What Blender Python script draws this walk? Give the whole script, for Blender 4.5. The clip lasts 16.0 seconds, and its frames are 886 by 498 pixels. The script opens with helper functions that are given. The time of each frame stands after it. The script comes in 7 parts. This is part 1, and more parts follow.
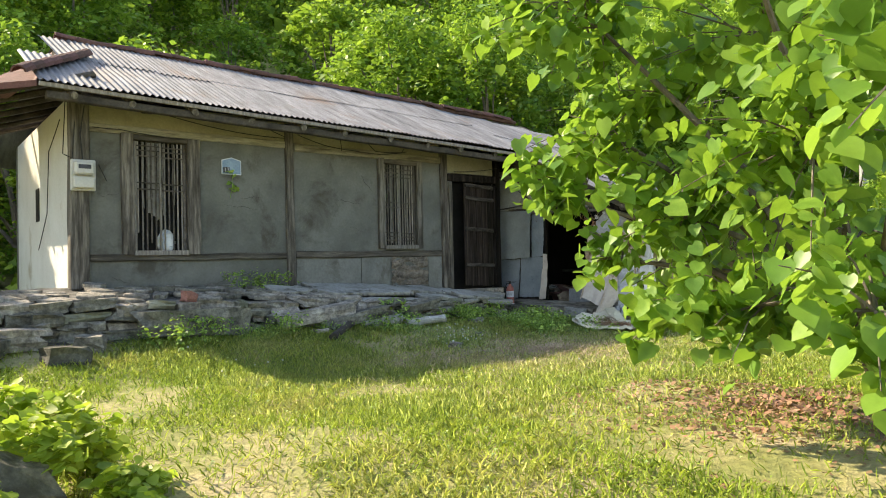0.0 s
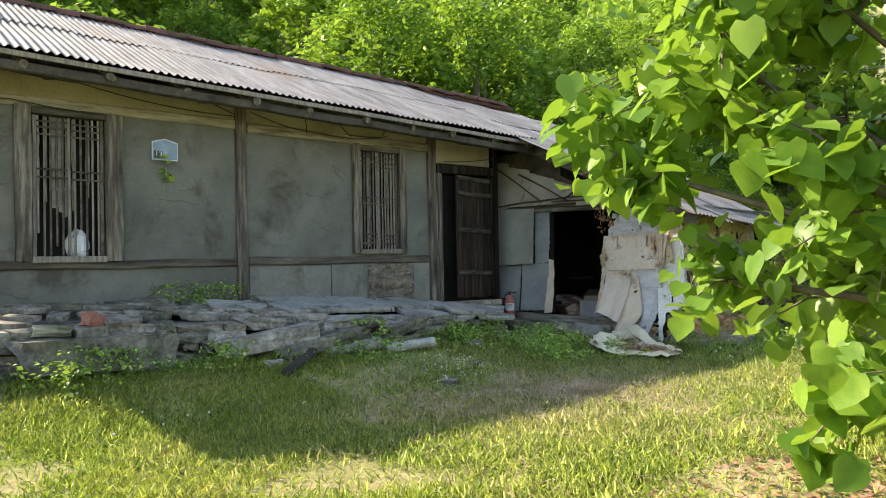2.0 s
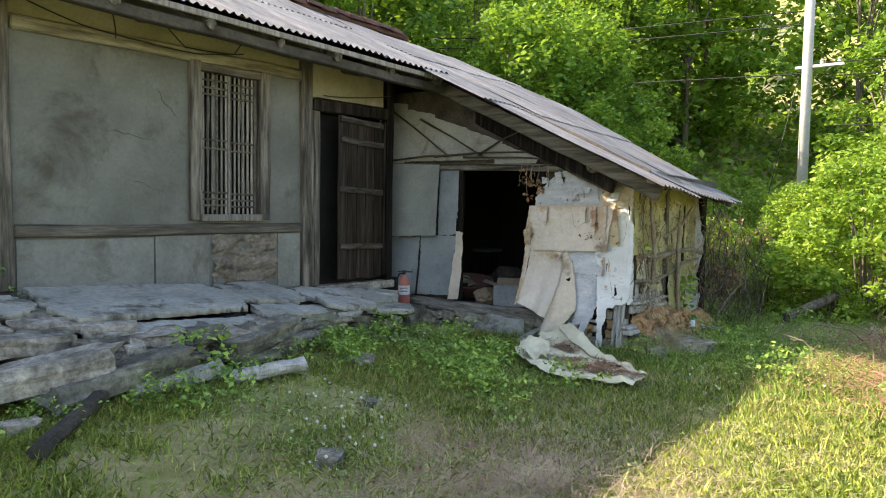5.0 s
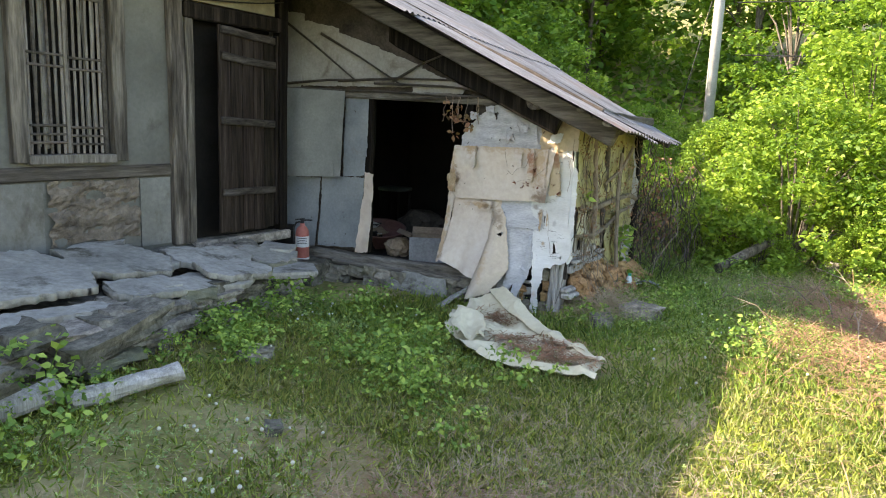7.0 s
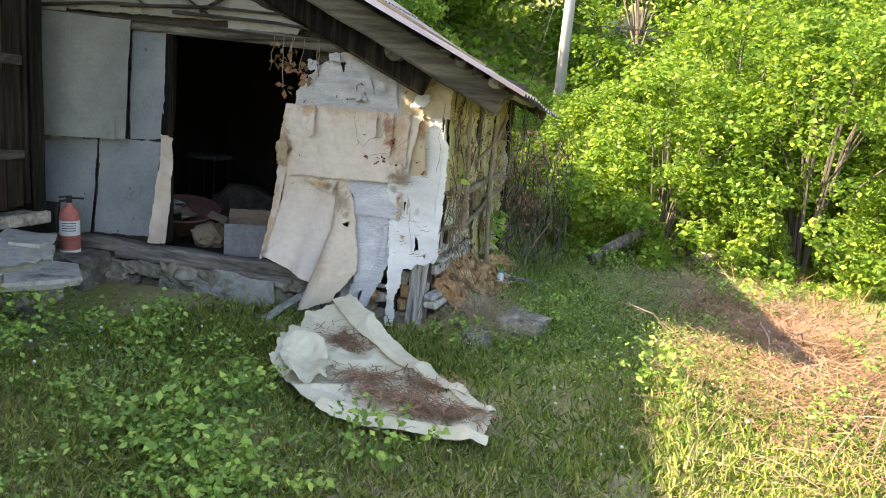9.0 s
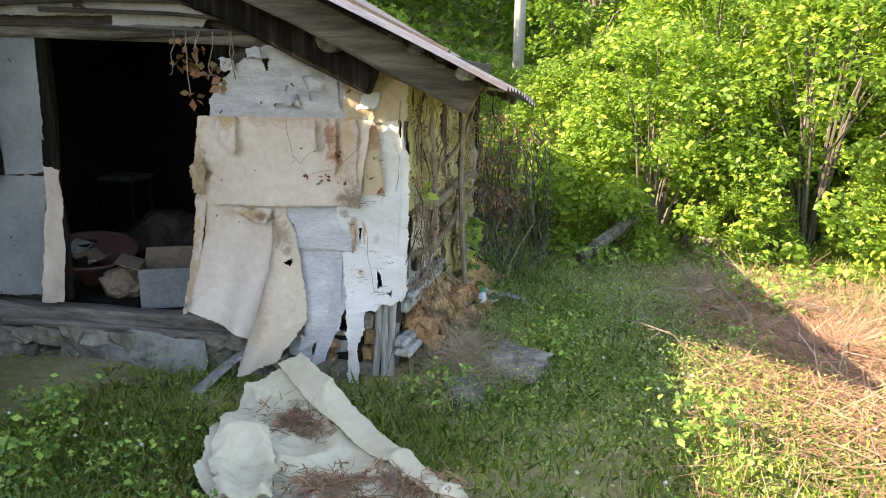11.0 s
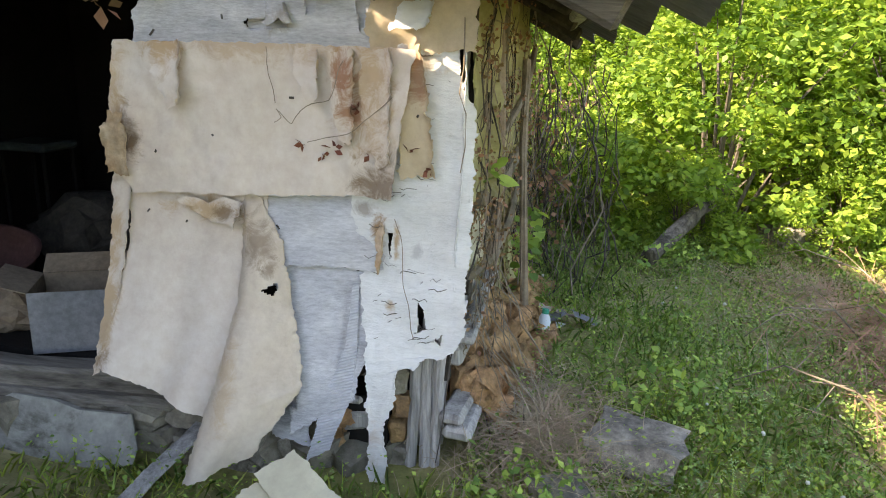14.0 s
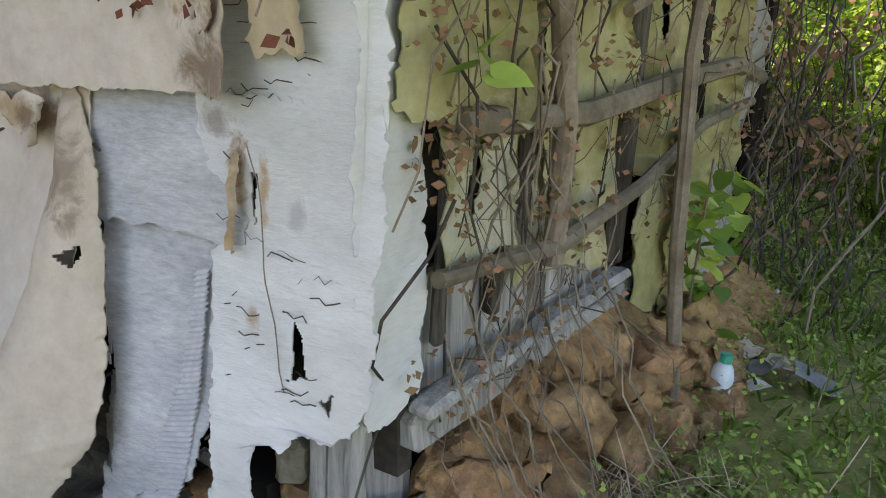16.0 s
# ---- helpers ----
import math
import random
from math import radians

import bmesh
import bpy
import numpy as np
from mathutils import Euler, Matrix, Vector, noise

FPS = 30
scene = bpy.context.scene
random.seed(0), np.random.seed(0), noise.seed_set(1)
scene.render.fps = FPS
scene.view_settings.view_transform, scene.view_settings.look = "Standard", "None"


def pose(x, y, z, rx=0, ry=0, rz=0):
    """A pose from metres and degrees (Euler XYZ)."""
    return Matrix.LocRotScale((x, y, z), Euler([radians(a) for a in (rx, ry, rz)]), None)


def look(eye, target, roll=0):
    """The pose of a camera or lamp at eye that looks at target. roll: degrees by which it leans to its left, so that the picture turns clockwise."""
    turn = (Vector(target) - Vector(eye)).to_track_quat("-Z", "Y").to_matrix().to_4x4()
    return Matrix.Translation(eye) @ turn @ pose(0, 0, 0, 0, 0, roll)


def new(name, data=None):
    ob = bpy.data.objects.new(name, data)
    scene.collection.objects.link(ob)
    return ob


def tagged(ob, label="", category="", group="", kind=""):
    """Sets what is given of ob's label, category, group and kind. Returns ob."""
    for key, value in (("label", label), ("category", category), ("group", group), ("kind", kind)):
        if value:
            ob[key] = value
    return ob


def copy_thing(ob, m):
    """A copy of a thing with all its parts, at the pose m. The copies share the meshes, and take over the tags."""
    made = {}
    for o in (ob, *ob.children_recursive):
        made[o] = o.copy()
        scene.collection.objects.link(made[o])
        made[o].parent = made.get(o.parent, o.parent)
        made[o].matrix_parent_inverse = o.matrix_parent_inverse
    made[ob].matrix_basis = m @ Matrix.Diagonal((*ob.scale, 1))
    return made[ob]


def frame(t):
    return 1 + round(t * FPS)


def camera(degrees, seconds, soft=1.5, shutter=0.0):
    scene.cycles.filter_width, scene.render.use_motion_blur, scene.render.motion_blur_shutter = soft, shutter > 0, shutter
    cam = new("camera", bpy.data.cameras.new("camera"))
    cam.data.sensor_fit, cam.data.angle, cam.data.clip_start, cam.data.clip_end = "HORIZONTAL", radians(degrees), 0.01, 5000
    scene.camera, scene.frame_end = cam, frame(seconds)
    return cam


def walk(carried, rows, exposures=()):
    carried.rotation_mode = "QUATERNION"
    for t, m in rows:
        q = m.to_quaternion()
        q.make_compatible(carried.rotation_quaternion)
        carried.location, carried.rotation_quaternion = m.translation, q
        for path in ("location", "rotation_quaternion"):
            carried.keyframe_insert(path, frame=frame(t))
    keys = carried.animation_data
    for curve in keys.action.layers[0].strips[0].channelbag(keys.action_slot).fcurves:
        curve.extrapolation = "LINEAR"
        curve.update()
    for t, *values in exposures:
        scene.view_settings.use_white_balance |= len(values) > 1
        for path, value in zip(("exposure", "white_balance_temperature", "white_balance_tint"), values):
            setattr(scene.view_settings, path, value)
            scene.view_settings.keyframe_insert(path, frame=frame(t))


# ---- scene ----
cam = camera(63.8, 16.0, 1.0)
PATH = [
    (0, (0.305, 1.152, 1.61), (1.533, 2.73, 1.646), -1.2),
    (0.5, (0.638, 1.535, 1.551), (1.808, 3.156, 1.595), -1.0),
    (1, (0.96, 1.928, 1.569), (2.142, 3.541, 1.603), -1.1),
    (1.5, (1.284, 2.303, 1.628), (2.488, 3.9, 1.669), -1.2),
    (2, (1.494, 2.744, 1.699), (2.755, 4.296, 1.737), -1.1),
    (2.5, (1.764, 3.121, 1.783), (3.093, 4.616, 1.815), -1.1),
    (3, (1.99, 3.498, 1.78), (3.369, 4.945, 1.841), -0.8),
    (3.5, (2.3, 3.793, 1.804), (3.708, 5.212, 1.864), 1.1),
    (3.7, (2.439, 3.909, 1.838), (3.857, 5.319, 1.894), 1.2),
    (5.8, (3.246, 5.227, 2.17), (4.822, 6.433, 1.925), 1.3),
    (6, (3.302, 5.338, 2.213), (4.893, 6.521, 1.947), 1.5),
    (6.5, (3.565, 5.538, 2.209), (5.203, 6.643, 1.895), 2.3),
    (7, (3.864, 5.739, 2.213), (5.551, 6.757, 1.869), 2.3),
    (7.5, (4.155, 6.003, 2.221), (5.885, 6.933, 1.842), 3.1),
    (8, (4.522, 6.142, 2.178), (6.312, 6.94, 1.777), 4.2),
    (8.5, (4.869, 6.327, 2.148), (6.703, 7.019, 1.748), 4.8),
    (9, (5.19, 6.496, 2.152), (7.058, 7.086, 1.744), 5.4),
    (9.2, (5.324, 6.535, 2.126), (7.199, 7.093, 1.712), 4.9),
    (11.3, (6.284, 6.926, 2.265), (8.164, 7.419, 1.792), 0.9),
    (11.5, (6.375, 6.999, 2.237), (8.252, 7.5, 1.763), 1.0),
    (12, (6.592, 7.204, 2.208), (8.475, 7.697, 1.751), 1.5),
    (12.5, (6.903, 7.364, 2.153), (8.794, 7.822, 1.691), 1.3),
    (13, (7.129, 7.511, 2.112), (9.02, 7.965, 1.647), 0.5),
    (13.5, (7.316, 7.684, 2.088), (9.205, 8.113, 1.588), 1.3),
    (14, (7.565, 7.593, 2.037), (9.447, 7.999, 1.495), 2.0),
    (14.5, (7.89, 7.453, 1.996), (9.742, 7.923, 1.406), 3.4),
    (15, (8.245, 7.398, 1.909), (10.008, 8.09, 1.266), 7.8),
    (15.5, (8.645, 7.311, 1.827), (10.248, 8.298, 1.152), 4.6),
    (16, (9.071, 7.29, 1.698), (10.553, 8.472, 1.06), 0.8),
]
EXPOSURES = [(0.0, 1.5, 7700, 11), (3.5, 1.7, 7700, 12), (7.0, 2.02, 7700, 15), (9.0, 2.1, 7750, 17), (12.5, 2.12, 7850, 17), (14.5, 2.07, 8000, 18), (16.0, 1.93, 8100, 19)]
walk(cam, [(t, look(eye, target, roll)) for t, eye, target, roll in PATH], EXPOSURES)

# ---- light ----
world = bpy.data.worlds.new("sky")
scene.world = world
world.use_nodes = True
SUN_FROM = Vector((-0.74, 1.25, 1.02)).normalized()
SUN_EL = math.asin(SUN_FROM.z)
sky = world.node_tree.nodes.new("ShaderNodeTexSky")
sky.sky_type, sky.sun_disc = "NISHITA", False
sky.sun_elevation, sky.sun_rotation = SUN_EL, math.atan2(SUN_FROM.x, SUN_FROM.y)
bg = world.node_tree.nodes["Background"]
bg.inputs["Strength"].default_value = 0.15
world.node_tree.links.new(sky.outputs[0], bg.inputs[0])
sun = new("sun", bpy.data.lights.new("sun", "SUN"))
sun.data.energy, sun.data.angle, sun.data.color = 3.85, radians(0.6), (1.0, 0.92, 0.76)
sun.matrix_world = look(SUN_FROM * 40, (0, 0, 0))


# ---- materials ----
def ramp_of(nt, fac, stops):
    r = nt.nodes.new("ShaderNodeValToRGB")
    el = r.color_ramp.elements
    while len(el) < len(stops):
        el.new(0.5)
    for e, (p, c) in zip(el, stops):
        e.position, e.color = p, (*c, 1)
    nt.links.new(fac, r.inputs[0])
    return r.outputs[0]


def noise_of(nt, scale, detail=6.0, rough=0.6, stretch=(1, 1, 1), distort=0.0, coord="Object"):
    mp = nt.nodes.new("ShaderNodeMapping")
    mp.inputs["Scale"].default_value = stretch
    if coord == "World":
        nt.links.new(nt.nodes.new("ShaderNodeNewGeometry").outputs["Position"], mp.inputs[0])
    else:
        nt.links.new(nt.nodes.new("ShaderNodeTexCoord").outputs[coord], mp.inputs[0])
    n = nt.nodes.new("ShaderNodeTexNoise")
    n.inputs["Scale"].default_value, n.inputs["Detail"].default_value = scale, detail
    n.inputs["Roughness"].default_value, n.inputs["Distortion"].default_value = rough, distort
    nt.links.new(mp.outputs[0], n.inputs[0])
    return n.outputs[0]


def mixed(nt, fac, a, b, mode="MIX"):
    m = nt.nodes.new("ShaderNodeMix")
    m.data_type, m.blend_type = "RGBA", mode
    for sock, v in ((m.inputs[0], fac), (m.inputs[6], a), (m.inputs[7], b)):
        if isinstance(v, (int, float)):
            sock.default_value = v
        elif isinstance(v, tuple):
            sock.default_value = (*v, 1)
        else:
            nt.links.new(v, sock)
    return m.outputs[2]


def surface(name, stops, scale=6.0, stretch=(1, 1, 1), rough=0.85, bump=0.3, bump_scale=40.0, fine=0.35,
            stain=None, stain_scale=1.2, stain_at=(0.5, 0.7), vary=0.0, island=False, metal=0.0, distort=0.0,
            translucent=0.0, spec=0.3, depth=0.01, coord="Object"):
    """A weathered surface: a broad tone, a fine grain, stains with their own outline and a fine relief."""
    m = bpy.data.materials.new(name)
    m.use_nodes = True
    nt = m.node_tree
    p = nt.nodes["Principled BSDF"]
    n1 = noise_of(nt, scale, 5, 0.6, stretch, distort, coord)
    n2 = noise_of(nt, bump_scale, 8, 0.7, stretch, 0.0, coord)
    col = ramp_of(nt, n1, stops)
    col = mixed(nt, fine, col, ramp_of(nt, n2, [(0.3, (0.25, 0.25, 0.25)), (0.7, (0.95, 0.95, 0.95))]), "OVERLAY")
    if stain:
        n3 = noise_of(nt, stain_scale, 9, 0.68, (1, 1, 1), 0.4, coord)
        k = ramp_of(nt, n3, [(stain_at[0], (0, 0, 0)), (stain_at[1], (1, 1, 1))])
        col = mixed(nt, k, col, stain)
    if vary:
        if island:
            rnd = nt.nodes.new("ShaderNodeNewGeometry").outputs["Random Per Island"]
        else:
            rnd = nt.nodes.new("ShaderNodeObjectInfo").outputs["Random"]
        h = nt.nodes.new("ShaderNodeHueSaturation")
        v = nt.nodes.new("ShaderNodeMapRange")
        v.inputs[3].default_value, v.inputs[4].default_value = 1 - vary, 1 + vary
        nt.links.new(rnd, v.inputs[0])
        nt.links.new(v.outputs[0], h.inputs["Value"])
        hu = nt.nodes.new("ShaderNodeMapRange")
        hu.inputs[3].default_value, hu.inputs[4].default_value = 0.5 + 0.04 * vary, 0.5 - 0.06 * vary
        nt.links.new(rnd, hu.inputs[0])
        nt.links.new(hu.outputs[0], h.inputs["Hue"])
        nt.links.new(col, h.inputs["Color"])
        col = h.outputs[0]
    nt.links.new(col, p.inputs["Base Color"])
    p.inputs["Roughness"].default_value, p.inputs["Metallic"].default_value = rough, metal
    p.inputs["Specular IOR Level"].default_value = spec
    if bump:
        b = nt.nodes.new("ShaderNodeBump")
        b.inputs["Strength"].default_value, b.inputs["Distance"].default_value = bump, depth
        nt.links.new(n2, b.inputs["Height"])
        nt.links.new(b.outputs[0], p.inputs["Normal"])
    if translucent:
        tr = nt.nodes.new("ShaderNodeBsdfTranslucent")
        nt.links.new(mixed(nt, 0.5, col, (0.36, 0.56, 0.05), "MIX"), tr.inputs[0])
        mx = nt.nodes.new("ShaderNodeMixShader")
        mx.inputs[0].default_value = translucent
        nt.links.new(p.outputs[0], mx.inputs[1])
        nt.links.new(tr.outputs[0], mx.inputs[2])
        nt.links.new(mx.outputs[0], nt.nodes["Material Output"].inputs[0])
    return m


PLASTER = surface("grey_lime_plaster", [(0.3, (0.11, 0.11, 0.095)), (0.5, (0.15, 0.15, 0.132)), (0.72, (0.2, 0.2, 0.178))], 1.6, fine=0.18, bump=0.3, bump_scale=30, stain=(0.085, 0.078, 0.062), stain_scale=1.5, stain_at=(0.55, 0.68), depth=0.006)
PLASTER_TOP = surface("yellowed_lime_plaster", [(0.3, (0.24, 0.215, 0.14)), (0.7, (0.37, 0.335, 0.235))], 1.5, fine=0.25, bump_scale=30, stain=(0.2, 0.17, 0.12), stain_at=(0.56, 0.72), depth=0.006)
PLASTER_WHITE = surface("whitewashed_plaster", [(0.3, (0.6, 0.58, 0.52)), (0.7, (0.72, 0.7, 0.65))], 1.5, fine=0.25, bump_scale=30, stain=(0.4, 0.33, 0.22), stain_at=(0.58, 0.72))
TIMBER = surface("weathered_timber", [(0.3, (0.028, 0.023, 0.018)), (0.48, (0.095, 0.083, 0.068)), (0.68, (0.225, 0.2, 0.165))], 5, (4, 4, 0.35), fine=0.5, bump=0.7, bump_scale=22, vary=0.15)
TIMBER_X = surface("weathered_beam", [(0.3, (0.03, 0.025, 0.02)), (0.5, (0.09, 0.077, 0.063)), (0.72, (0.19, 0.168, 0.135))], 5, (0.35, 4, 4), fine=0.5, bump=0.7, bump_scale=22, vary=0.15)
TIMBER_Y = surface("weathered_sill", [(0.3, (0.05, 0.044, 0.038)), (0.5, (0.14, 0.128, 0.11)), (0.72, (0.25, 0.232, 0.205))], 5, (4, 0.35, 4), fine=0.5, bump=0.7, bump_scale=22, vary=0.15)
DARKWOOD = surface("near_black_boards", [(0.3, (0.006, 0.005, 0.0045)), (0.5, (0.015, 0.012, 0.01)), (0.75, (0.055, 0.045, 0.037))], 5, (5, 5, 0.3), spec=0.12, fine=0.5, bump=0.7, bump_scale=22, vary=0.2)
GREYWOOD = surface("silvered_boards", [(0.3, (0.2, 0.19, 0.18)), (0.5, (0.36, 0.35, 0.33)), (0.75, (0.5, 0.49, 0.47))], 5, (5, 5, 0.3), fine=0.5, bump=0.7, bump_scale=22, vary=0.15)
ZINC = surface("rusted_corrugated_sheet", [(0.28, (0.08, 0.081, 0.089)), (0.5, (0.16, 0.162, 0.175)), (0.75, (0.25, 0.254, 0.27))], 2.2, (3, 0.5, 1), rough=0.6, fine=0.4, bump=0.15, bump_scale=30, stain=(0.17, 0.13, 0.11), stain_scale=0.9, stain_at=(0.55, 0.7), vary=0.12)
TILE = surface("dark_red_clay_tile", [(0.3, (0.07, 0.035, 0.03)), (0.7, (0.16, 0.08, 0.065))], 4, fine=0.4, bump=0.4, vary=0.25)
STONE = surface("grey_field_stone", [(0.28, (0.08, 0.075, 0.064)), (0.5, (0.2, 0.186, 0.155)), (0.72, (0.35, 0.325, 0.27))], 7, fine=0.85, bump=1.0, bump_scale=26, stain=(0.09, 0.085, 0.06), stain_at=(0.55, 0.7), vary=0.5, depth=0.02, coord="World")
CEMENT = surface("cracked_cement_skim", [(0.3, (0.26, 0.253, 0.23)), (0.7, (0.41, 0.4, 0.365))], 2.5, fine=0.35, bump=0.5, bump_scale=20, stain=(0.1, 0.09, 0.068), stain_scale=2.2, stain_at=(0.54, 0.64), vary=0.12, coord="World")
EARTH = surface("ochre_clay_lumps", [(0.3, (0.27, 0.155, 0.075)), (0.5, (0.42, 0.255, 0.12)), (0.7, (0.54, 0.35, 0.18))], 6, fine=0.7, bump=1.0, bump_scale=26, stain=(0.2, 0.13, 0.08), stain_scale=4.0, stain_at=(0.52, 0.66), vary=0.2, depth=0.03, coord="World")
GROUND = surface("yard_soil_and_moss", [(0.3, (0.17, 0.19, 0.06)), (0.45, (0.26, 0.26, 0.09)), (0.6, (0.37, 0.32, 0.16)), (0.75, (0.47, 0.38, 0.24))], 1.4, fine=0.5, bump=0.9, bump_scale=22, depth=0.03)


# ---- building helpers ----
def mesh_of(name, verts, faces, material, smooth=False):
    me = bpy.data.meshes.new(name)
    me.from_pydata([tuple(v) for v in verts], [], [tuple(int(i) for i in q) for q in faces])
    if smooth:
        me.polygons.foreach_set("use_smooth", [True] * len(me.polygons))
    me.materials.append(material)
    me.update()
    return me


def part(name, bm, material, parent=None, label="", smooth=False):
    """Links a bmesh as one mesh object under a thing or a part."""
    me = bpy.data.meshes.new(name)
    bm.normal_update()
    bm.to_mesh(me)
    bm.free()
    if smooth:
        me.polygons.foreach_set("use_smooth", [True] * len(me.polygons))
    me.materials.append(material)
    ob = new(name, me)
    if parent:
        ob.parent = parent
    if label:
        tagged(ob, label)
    return ob


def piece(name, me, m, parent, label=""):
    ob = new(name, me)
    ob.matrix_basis = m
    ob.parent = parent
    if label:
        tagged(ob, label)
    return ob


def thing(name, label, category, group="", kind="", at=(0, 0, 0)):
    ob = new(name)
    ob.empty_display_size = 0.1
    ob.location = at
    return tagged(ob, label, category, group, kind)


def box_bm(lo, hi, bevel=0.006, rough=0.0, cuts=0, bm=None, m=None):
    """A box from corner to corner, bevelled; cuts and rough give worn, uneven faces."""
    own = bm is None
    bm = bm or bmesh.new()
    b2 = bmesh.new()
    bmesh.ops.create_cube(b2, size=1)
    c, s = (Vector(lo) + Vector(hi)) / 2, Vector(hi) - Vector(lo)
    if cuts:
        ax = max(range(3), key=lambda i: abs(s[i]))
        es = [e for e in b2.edges if abs((e.verts[0].co - e.verts[1].co)[ax]) > 0.5]
        bmesh.ops.subdivide_edges(b2, edges=es, cuts=cuts, use_grid_fill=True)
    for v in b2.verts:
        v.co = Vector((v.co.x * s.x, v.co.y * s.y, v.co.z * s.z)) + c
    if bevel:
        es = [e for e in b2.edges if len(e.link_faces) == 2 and e.calc_face_angle(0) > 0.8]
        bmesh.ops.bevel(b2, geom=es, offset=min(bevel, 0.35 * min(abs(q) for q in s)), segments=1, affect="EDGES")
    if rough:
        for v in b2.verts:
            v.co += noise.noise_vector(v.co * 2.3) * rough
    if m:
        bmesh.ops.transform(b2, matrix=m, verts=b2.verts)
    if own:
        bm.free()
        return b2
    me = bpy.data.meshes.new("tmp")
    b2.to_mesh(me)
    b2.free()
    bm.from_mesh(me)
    bpy.data.meshes.remove(me)
    return bm


def tube_bm(points, radii, sides=8, wobble=0.0, caps=True):
    """A bent, tapered limb through points."""
    bm = bmesh.new()
    rings = []
    pts = [Vector(p) for p in points]
    side = Vector((0.31, 0.17, 0.93))
    for i, p in enumerate(pts):
        d = (pts[min(i + 1, len(pts) - 1)] - pts[max(i - 1, 0)]).normalized()
        u = d.cross(side)
        if u.length < 0.05:
            u = d.cross(Vector((1, 0, 0)))
        u.normalize()
        w = d.cross(u)
        r = radii[i] if hasattr(radii, "__len__") else radii
        ring = []
        for k in range(sides):
            a = 2 * math.pi * k / sides
            q = p + (u * math.cos(a) + w * math.sin(a)) * r
            if wobble:
                q += noise.noise_vector(q * (0.6 / max(r, 0.01))) * wobble * r
            ring.append(bm.verts.new(q))
        rings.append(ring)
    for a, b in zip(rings, rings[1:]):
        for k in range(sides):
            bm.faces.new((a[k], a[(k + 1) % sides], b[(k + 1) % sides], b[k]))
    if caps:
        bm.faces.new(list(reversed(rings[0])))
        bm.faces.new(rings[-1])
    return bm


def lathe_bm(profile, sides=24):
    bm = bmesh.new()
    rings = [[bm.verts.new((r * math.cos(2 * math.pi * k / sides), r * math.sin(2 * math.pi * k / sides), z)) for k in range(sides)] for r, z in profile]
    for a, b in zip(rings, rings[1:]):
        for k in range(sides):
            bm.faces.new((a[k], a[(k + 1) % sides], b[(k + 1) % sides], b[k]))
    bm.faces.new(list(reversed(rings[0])))
    bm.faces.new(rings[-1])
    return bm


def smooth01(a, b, x):
    k = min(1.0, max(0.0, (x - a) / (b - a)))
    return k * k * (3 - 2 * k)


# ---- plan ----
WALL_Y = 10.74
EAVE_Y, RIDGE_Y = 10.05, 13.2


def eave_z(x):
    return 3.69 - 0.028 * (x - 1.84)


def roof_z(x, y):
    """The main roof's front slope, which runs on down over the shed."""
    return eave_z(x) + 0.445 * (y - EAVE_Y) if y >= EAVE_Y else eave_z(x) + 0.467 * (y - EAVE_Y) - 0.06 * max(0.0, x - 9.4) * min(1.0, (EAVE_Y - y) / 2.2)


def terrace_z(x):
    return 1.42 - 0.045 * max(0.0, x - 2.0)


def shed_x(y):
    """The shed's open side."""
    return 9.38 + 0.15 * (11.25 - y)


def ground_z(x, y):
    s = 0.6 * x + 0.8 * y
    low = max(0.0, 4.8 - s)
    z = 0.58 - 0.13 * low * low / (low + 0.4) if low < 14 else 0.58 - 0.13 * 13.6
    z += 0.24 * smooth01(7.4, 9.4, y) * (1 - smooth01(6.0, 9.0, x))
    z += 0.06 * noise.noise(Vector((x * 0.5, y * 0.5, 0.0))) + 0.02 * noise.noise(Vector((x * 2.1, y * 2.1, 3.0)))
    up = max(0.0, y - 17.5, (x - 23.0) * 0.8, (y - 12) * 0.5 + (x - 16.0) * 0.55 if x > 14 else 0.0)
    return z + 0.6 * up * up / (up + 2.5) + 2.2 * (noise.noise(Vector((x * 0.06, y * 0.06, 7.0))) if up > 0 else 0) * min(1, up / 12)


# ---- ground ----
def grid_axis(a, b, c, d, fine, coarse):
    """Fine steps between b and c, coarse ones out to a and d."""
    out = list(np.arange(a, b, coarse)) + list(np.arange(b, c, fine)) + list(np.arange(c, d + 1, coarse))
    return out


def build_ground():
    xs = grid_axis(-110, -4, 20, 150, 0.22, 4.0)
    ys = grid_axis(-110, -2, 18, 150, 0.22, 4.0)
    verts = [(x, y, ground_z(x, y)) for y in ys for x in xs]
    n = len(xs)
    faces = [(j * n + i, j * n + i + 1, (j + 1) * n + i + 1, (j + 1) * n + i) for j in range(len(ys) - 1) for i in range(n - 1)]
    tagged(new("ground", mesh_of("ground", verts, faces, GROUND, True)), "sloping yard of soil, moss and worn lawn", "ground", kind="structure")


build_ground()


# ---- the farmhouse ----
house = thing("farmhouse", "abandoned grey plastered farmhouse with a rusted corrugated roof", "house")

